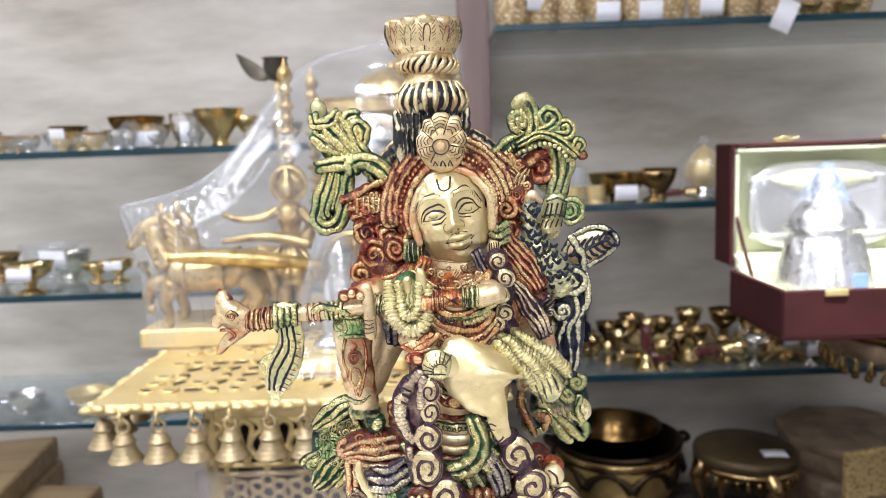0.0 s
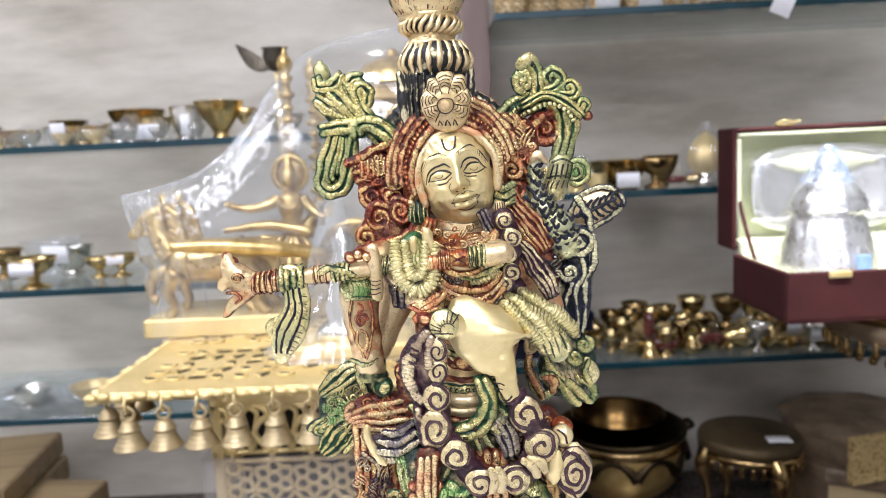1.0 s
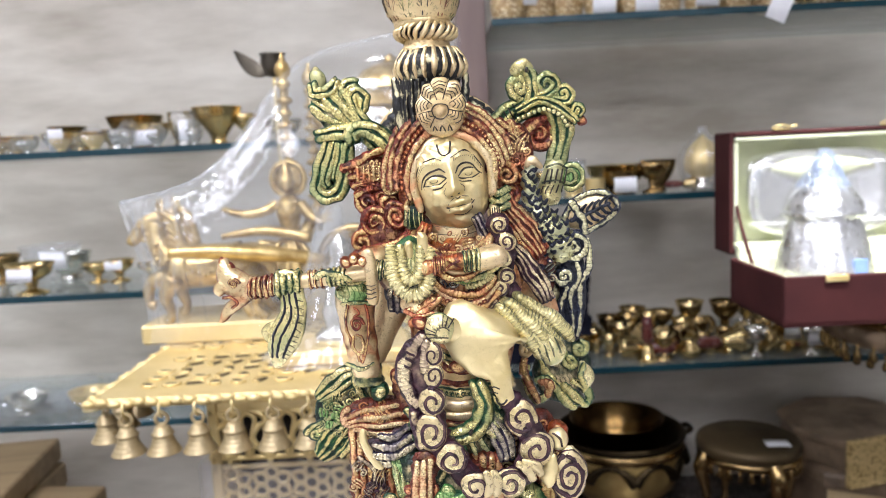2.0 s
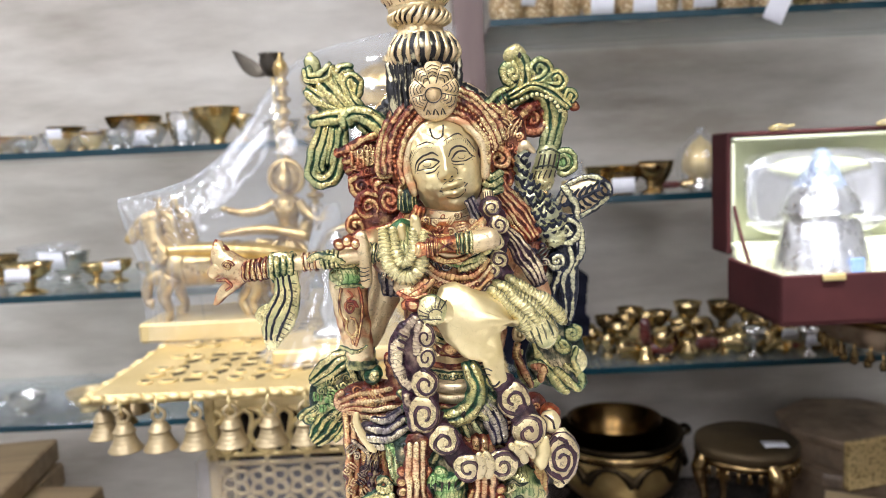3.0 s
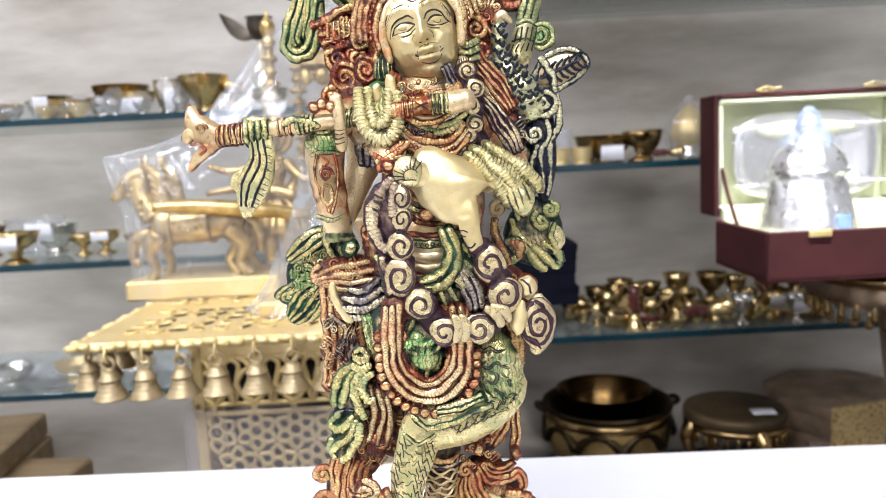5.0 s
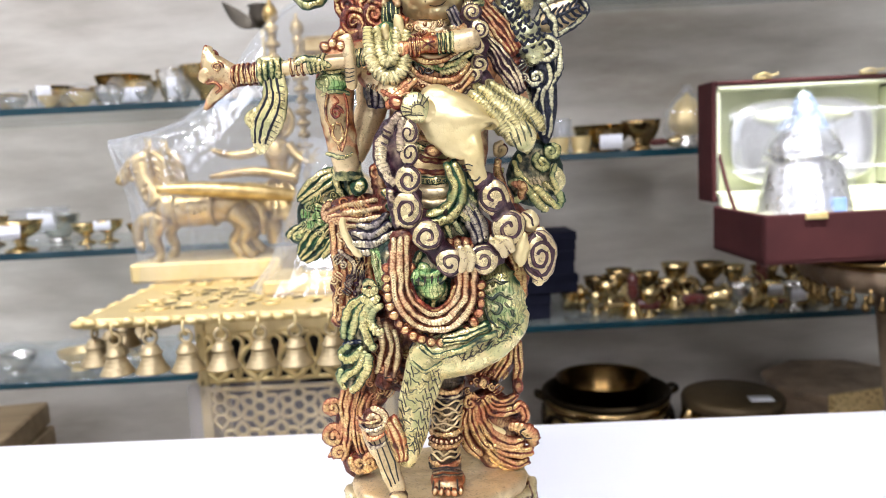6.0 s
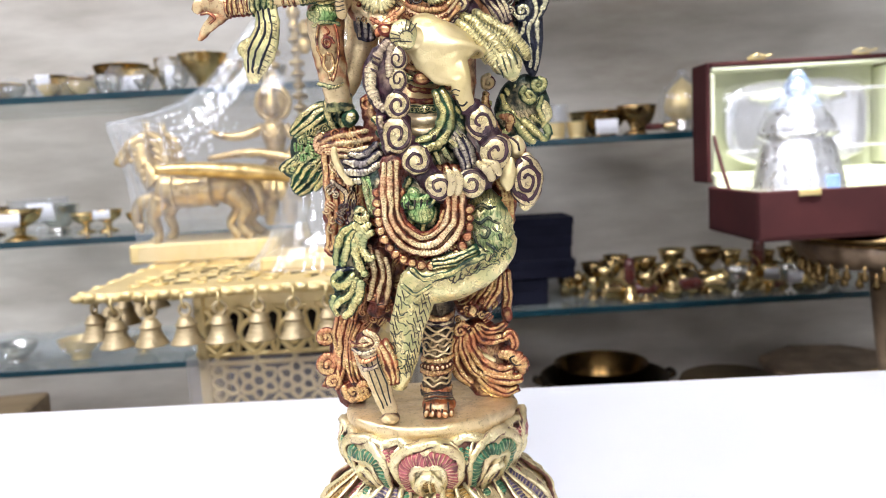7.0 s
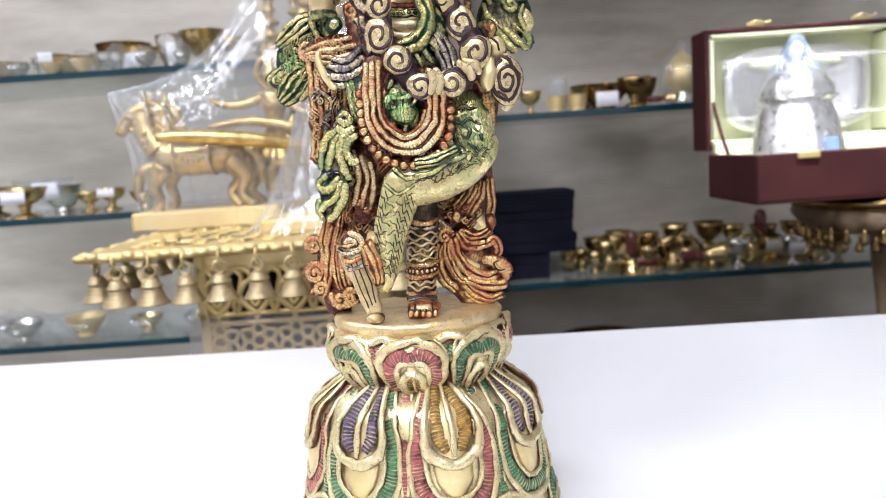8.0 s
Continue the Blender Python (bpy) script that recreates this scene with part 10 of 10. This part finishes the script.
def lower_drapes():
    # red tails: long notched straps with curls along the outer edge
    K.blob("ground", (-34.6, 0.5, 112.6), (10, 5, 25), -4)
    K.blob("ground", (-26.9, -2, 133.0), (8, 5, 14))
    for p, r in (([(-36.8, -5.0, 133.4), (-39.3, -5.0, 125.5), (-39.5, -5.0, 115.4), (-42.0, -5.0, 106.6), (-45.9, -5.0, 100.4)], 1.7), ([(-34.0, -6.0, 130.5), (-37.1, -6.0, 120.6), (-38.2, -6.0, 110.5), (-40.2, -6.0, 102.5)], 1.7), ([(-31.5, -7.0, 129.6), (-34.7, -7.0, 118.3), (-34.8, -7.0, 108.2), (-33.3, -7.0, 101.5)], 1.3), ([(-28.2, -7.0, 127.9), (-30.6, -7.0, 120.5), (-31.2, -7.0, 111.5), (-29.8, -7.0, 103.3)], 1.7), ([(-24.7, -6.0, 130.0), (-27.6, -6.0, 123.1), (-28.4, -6.0, 117.6)], 1.5), ([(-22.0, -5.0, 136.5), (-24.3, -5.0, 129.7), (-27.6, -5.0, 123.8)], 1.4)):
        K.bundle("rust", 2, [r * 0.50] + [r * 0.86] * (len(p) - 2) + [r * 0.45], r * 0.80, p, bulge=0.5 * r)
    for c, R, a in (((-43.9, -5, 122.2), 3.9, 40), ((-44.8, -5, 109.6), 4.6, 20), ((-42.7, -6, 102.6), 3.6, 300), ((-34.0, -8, 97.8), 4.0, 150), ((-29.5, -8, 98.5), 3.6, 40)):
        K.spiral("rust", c, R, 1.4, R * 0.34, a, 1, "ground")
    K.strand("rust", [1.2, 1.7, 1.4], [(-38.3, -8.0, 98.5), (-33.7, -8.0, 94.7), (-27.2, -8.0, 96.4)])
    K.strand("red", 1.3, [(-38.1, -4.0, 100.1), (-32.1, -4.0, 101.3), (-26.3, -4.0, 99.9)])
    for c, r in (((-21.2, -13, 140.5), 3.6), ((-18.5, -14, 137.7), 2.8), ((-16.8, -12, 143.4), 2.4)):
        K.blob("rust", c, (r, r * 0.9, r * 0.8))
        K.strand("ink", 0.3, [(c[0] - r * 0.6, c[1] - r * 0.8, c[2]), (c[0] + r * 0.5, c[1] - r * 0.85, c[2] + 0.4)], n=6, steps=2)
    K.scatter(["red", "rust"], (-23.2, 0, 138.4), (9, 6, 16), 20, 1.7, 17, proud=4.0)
    K.strand("ground", [4.6, 4.0, 3.6], [(-18, 158), (-17.4, 146), (-21, 134)], -12)
    for p in ([(-21.4, 162), (-20.8, 151), (-23.4, 140)], [(-18.2, 160), (-17.6, 149), (-20.0, 139)], [(-15.2, 157), (-14.6, 147), (-16.6, 138)]):
        K.strand("bead", [1.1, 1.6, 1.2], p, -16.2)
    for p in ([(-27.6, 150), (-26.4, 141), (-28.0, 132)], [(-30.8, 146), (-30.0, 138), (-31.6, 130)]):
        K.bundle("rust", 2, (1.0, 1.4, 0.9), 0.9, p, -8)
    K.spiral("bead", (-24.8, -12.5, 150.5), 3.0, 1.4, 1.0, 70, 1, "ground")
    # shell-like drape: nested C-shaped straps under hanging folds
    K.blob("ground", (24.7, -2.5, 107.5), (13, 6, 20), 16)
    for p, r in (([(35.6, -6.0, 147.5), (35.6, -6.0, 136.6), (34.2, -6.0, 124.6)], 1.7), ([(32.5, -7.0, 146.9), (30.3, -7.0, 139.1), (25.6, -7.0, 131.4)], 1.6), ([(29.1, -7.0, 144.6), (25.9, -7.0, 138.4), (21.7, -7.0, 133.1)], 1.6), ([(25.6, -6.0, 142.1), (22.0, -6.0, 136.8), (19.5, -6.0, 135.0)], 1.4),
                 ([(17.7, -9.0, 122.4), (19.3, -9.0, 114.3), (23.4, -9.0, 108.0), (30.1, -9.0, 104.3), (36.0, -9.0, 104.3)], 2.0), ([(12.3, -8.0, 119.4), (10.7, -8.0, 112.0), (12.3, -8.0, 104.3), (17.6, -8.0, 98.4)], 1.8), ([(15.2, -9.0, 120.6), (15.3, -9.0, 112.5), (18.9, -9.0, 105.2), (23.6, -9.0, 101.9)], 1.5), ([(20.2, -9.0, 124.3), (23.4, -9.0, 119.1), (28.2, -9.0, 117.3), (32.6, -9.0, 118.6)], 1.8), ([(22.7, -9.0, 124.6), (27.0, -9.0, 122.4), (31.3, -9.0, 122.6), (33.9, -9.0, 124.5)], 1.6),
                 ([(22.7, -9.0, 103.5), (28.5, -9.0, 100.6), (34.8, -9.0, 99.8), (39.7, -9.0, 100.0)], 2.0), ([(21.7, -8.0, 101.2), (26.9, -8.0, 96.3), (32.7, -8.0, 93.9), (37.7, -8.0, 95.1)], 1.6), ([(22.6, -7.0, 97.7), (27.9, -7.0, 93.3), (33.7, -7.0, 91.9)], 1.3), ([(33.1, -9.0, 118.5), (36.1, -9.0, 119.9), (37.9, -9.0, 116.3), (36.8, -9.0, 113.8)], 1.5)):
        K.bundle("rust", 2, [r * 0.50] + [r * 0.86] * (len(p) - 2) + [r * 0.45], r * 0.80, p, bulge=0.5 * r)
    K.strand("face", [1.4, 2.0, 1.4], [(20.3, -9.0, 115.3), (23.0, -9.0, 110.6), (27.8, -9.0, 108.8)])
    K.strand("rust", [2.2, 3.4, 3.6, 2.4], [(32.3, -9.0, 111.0), (35.7, -9.0, 110.3), (39.0, -9.0, 107.6), (40.4, -9.0, 103.5)], n=14)
    K.strand("ink", 0.4, [(36.8, -12.2, 111.3), (34.8, -12.2, 109.5), (36.2, -12.2, 106.4), (39.1, -12.2, 106.2)], n=6)
    K.spiral("rust", (14.4, -9, 123.1), 3.2, 1.3, 0.9, 40, 1, "ground")
    K.blob("rust", (35.2, -7, 128.4), (2.6, 2.4, 3.4))
    K.blob("rust", (20.1, -9, 131.7), (3.0, 2.6, 3.4), 20)
    K.scatter(["red", "rust"], (20.1, -3, 129.1), (9, 5, 9), 12, 1.6, 18, proud=2.5)


legs()
lower_drapes()


# ---- lotus pedestal ----
BY, SQ = -6.0, 0.86
UPPER = [(36.0, 84.0), (39.2, 82.6), (40.4, 79.0), (39.4, 74.0), (36.6, 68.6), (33.4, 64.6), (31.2, 61.6)]
LOWER = [(31.2, 61.6), (34.0, 60.4), (39.6, 58.4), (44.6, 54.6), (47.4, 48.0), (49.6, 38.0), (52.2, 26.0), (55.4, 12.0), (57.6, 3.0), (57.6, 0.0)]


def on_profile(prof, a, h, d=0.0):
    """A place on a turned wall at the angle a (radians) and height h, d mm proud of it."""
    for (r0, z0), (r1, z1) in zip(prof, prof[1:]):
        if z1 <= h <= z0:
            t = (z0 - h) / max(1e-6, z0 - z1)
            r = r0 + (r1 - r0) * t
            nx, nz = (z0 - z1), (r1 - r0)
            l = math.hypot(nx, nz)
            r, h = r + d * nx / l, h + d * nz / l
            break
    else:
        r = prof[-1][0] + d
    return (r * math.cos(a), BY + SQ * r * math.sin(a), h)


def wall_strand(mat, r, prof, a0, ahs, d=0.3, n=8, steps=5, flat=0.8):
    ca, sa = math.cos(a0), math.sin(a0)
    K.strand(mat, r, [on_profile(prof, a0 + da, h, d) for da, h in ahs], n=n, steps=steps, flat=flat, front=(ca, sa, 0.15))


def pedestal():
    K.turned("brass", [(0.1, 91.4), (20, 91.4), (34.4, 91.2), (36.8, 90.6), (37.6, 89.0), (37.2, 87.0), (36.2, 85.6), (37.4, 84.4), (36.0, 83.6)], (0, BY, 0), 72, SQ)
    K.turned("rim", UPPER, (0, BY, 0), 96, SQ, 8, 0.02, 0.9)
    K.turned("rim", LOWER + [(50, 0), (0.1, 0)], (0, BY, 0), 96, SQ, 0, 0.0, 0.9)
    K.strand("rim", 1.2, [on_profile(UPPER, 2 * math.pi * k / 24, 61.8, 0.4) for k in range(24)], closed=True, steps=3)
    front = -math.pi / 2
    # upturned petals
    for q in range(8):
        a = front - 0.07 + q * math.pi / 4
        col = "pinkband" if q % 2 == 0 else "greenband"
        inner = "amberband" if q % 2 == 0 else "violetband"
        wall_strand("rim", [1.2, 1.6, 2.0, 2.2, 2.2, 2.2, 2.0, 1.6, 1.2], UPPER, a, [(-0.27, 62.6), (-0.34, 71), (-0.33, 77.4), (-0.20, 82.0), (0, 83.0), (0.20, 82.0), (0.33, 77.4), (0.34, 71), (0.27, 62.6)], 0.9)
        wall_strand(col, 2.8, UPPER, a, [(-0.21, 63), (-0.25, 70), (-0.22, 76), (-0.10, 78.8), (0, 77.6), (0.10, 78.8), (0.22, 76), (0.25, 70), (0.21, 63)], 0.35, flat=0.45)
        wall_strand("rim", 1.4, UPPER, a, [(-0.145, 62.8), (-0.17, 70), (-0.13, 75), (0, 75.6), (0.13, 75), (0.17, 70), (0.145, 62.8)], 1.0)
        wall_strand("face", [2.2, 2.6, 2.2], UPPER, a, [(0, 73.6), (0, 71.6), (0, 69.8)], 0.6, flat=0.6)
        wall_strand("rim", 1.8, UPPER, a, [(-0.105, 62.8), (-0.115, 67), (-0.06, 71), (0, 71.8), (0.06, 71), (0.115, 67), (0.105, 62.8)], 1.9)
        wall_strand(inner, 1.3, UPPER, a, [(-0.05, 63), (-0.055, 66), (-0.02, 69)], 1.0)
        wall_strand(inner, 1.3, UPPER, a, [(0.05, 63), (0.055, 66), (0.02, 69)], 1.0)
        wall_strand("rim", 0.6, UPPER, a, [(0, 63), (0, 66), (0, 69.6)], 1.8)
        # tips between the petals
        b = a + math.pi / 8
        wall_strand("greenband" if q % 2 == 0 else "pinkband", 2.0, UPPER, b, [(-0.05, 80.4), (0, 77), (0.05, 80.4)], 0.5, flat=0.5)
        wall_strand("rim", 0.9, UPPER, b, [(-0.14, 83.4), (-0.06, 80.6), (0, 75.6), (0.06, 80.6), (0.14, 83.4)], 1.0)
    # rolled lip over the petals
    rim = [((38.0 + 1.4 * math.cos(8 * t + 0.6)) * math.cos(t), BY + SQ * (38.0 + 1.4 * math.cos(8 * t + 0.6)) * math.sin(t), 84.2 + 0.9 * math.cos(16 * t)) for t in [2 * math.pi * k / 64 for k in range(64)]]
    K.strand("rim", 2.5, rim, closed=True, steps=2, front=(0, -0.6, 0.8))
    # hanging petals
    n = 8
    for q in range(n):
        a = front + 0.235 + q * 2 * math.pi / n
        col = "greenband" if q % 2 else "pinkband"
        inner = "violetband" if q % 2 else "amberband"

        def petal(mat, r, pts, d, k=1.36, flat=0.8, w=8):
            wall_strand(mat, r, LOWER, a, [(x * k, h) for x, h in pts], d, n=w, flat=flat)

        petal("rim", 1.5, [(-0.17, 60.6), (-0.235, 50), (-0.262, 38), (-0.245, 26), (-0.16, 16), (0, 12.4), (0.16, 16), (0.245, 26), (0.262, 38), (0.235, 50), (0.17, 60.6)], 1.0)
        petal(col, 2.9, [(-0.13, 60), (-0.195, 48), (-0.214, 37), (-0.19, 26.6), (-0.12, 19.2), (0, 16.6), (0.12, 19.2), (0.19, 26.6), (0.214, 37), (0.195, 48), (0.13, 60)], 0.5, flat=0.45)
        petal("rim", 1.2, [(-0.155, 50), (-0.165, 38), (-0.145, 28), (-0.085, 22.4), (0, 20.6), (0.085, 22.4), (0.145, 28), (0.165, 38), (0.155, 50)], 1.2)
        petal("face", [6.4, 8.4, 8.0, 6.0], [(0, 41), (0, 35), (0, 29), (0, 25.4)], -1.0, 1.0, 0.5, 16)
        # upper tongue
        petal("face", [6.0, 8.2, 8.2, 6.0], [(0, 60), (0, 52), (0, 45), (0, 40)], -0.9, 1.0, 0.40, 18)
        petal("rim", [1.2, 1.6, 2.0, 2.4, 2.6, 2.4, 2.0, 1.6, 1.2], [(-0.085, 61), (-0.135, 52), (-0.142, 45), (-0.108, 38.4), (0, 35.0), (0.108, 38.4), (0.142, 45), (0.135, 52), (0.085, 61)], 3.6, 1.6)
        for s in (-1, 1):
            petal(inner, [1.8, 2.8, 3.0, 2.2], [(s * 0.042, 60.4), (s * 0.070, 52), (s * 0.070, 46), (s * 0.046, 41.4)], 2.6, 1.6, 0.42)
        petal("rim", [0.9, 1.3, 1.5, 1.2], [(0, 61), (0, 52), (0, 45), (0, 38.4)], 3.6, 1.0)
        # leaf between the petals, lower row
        b = a + math.pi / n
        wall_strand("pinkband" if q % 2 else "greenband", 1.9, LOWER, b, [(-0.012, 59.6), (-0.008, 40), (0, 20)], 0.3, flat=0.5)
        for s in (-1, 1):
            wall_strand("rim", 0.85, LOWER, b, [(s * 0.045, 60), (s * 0.034, 42), (s * 0.02, 24)], 0.8)
        wall_strand("rim", 1.2, LOWER, b, [(-0.28, 3), (-0.22, 12), (0, 18.4), (0.22, 12), (0.28, 3)], 1.0)
        wall_strand("greenband" if q % 2 else "pinkband", 2.1, LOWER, b, [(-0.18, 3), (-0.13, 9), (0, 13.2), (0.13, 9), (0.18, 3)], 0.7, flat=0.5)
    for h, r in ((1.6, 2.0), (4.2, 1.2)):
        K.strand("rim", r, [on_profile(LOWER, 2 * math.pi * k / 32, h, 0.6) for k in range(32)], closed=True, steps=3)


pedestal()

mesh = bpy.data.meshes.new("deity_figurine")


def cast(p):
    """The small unevenness of a sand casting."""
    q = Vector(p)
    return (q + noise.noise_vector(q * 0.13) * 0.8 + noise.noise_vector(q * 0.42) * 0.38) * 0.001


mesh.from_pydata([cast(p) for p in K.v], [], K.f)
for mt in STATUE_MATS.values():
    mesh.materials.append(mt)
mesh.polygons.foreach_set("material_index", K.m)
mesh.polygons.foreach_set("use_smooth", [True] * len(K.f))
layer = mesh.uv_layers.new(name="relief")
layer.data.foreach_set("uv", [c for p in K.uv for c in p])
mesh.update()
figurine = new("deity_figurine", mesh)
figurine.matrix_basis = pose(-0.003, 0.292, COUNTER_Z)
tagged(figurine, "cast brass flute-playing deity figurine with coloured enamel on a lotus pedestal", "figurine")
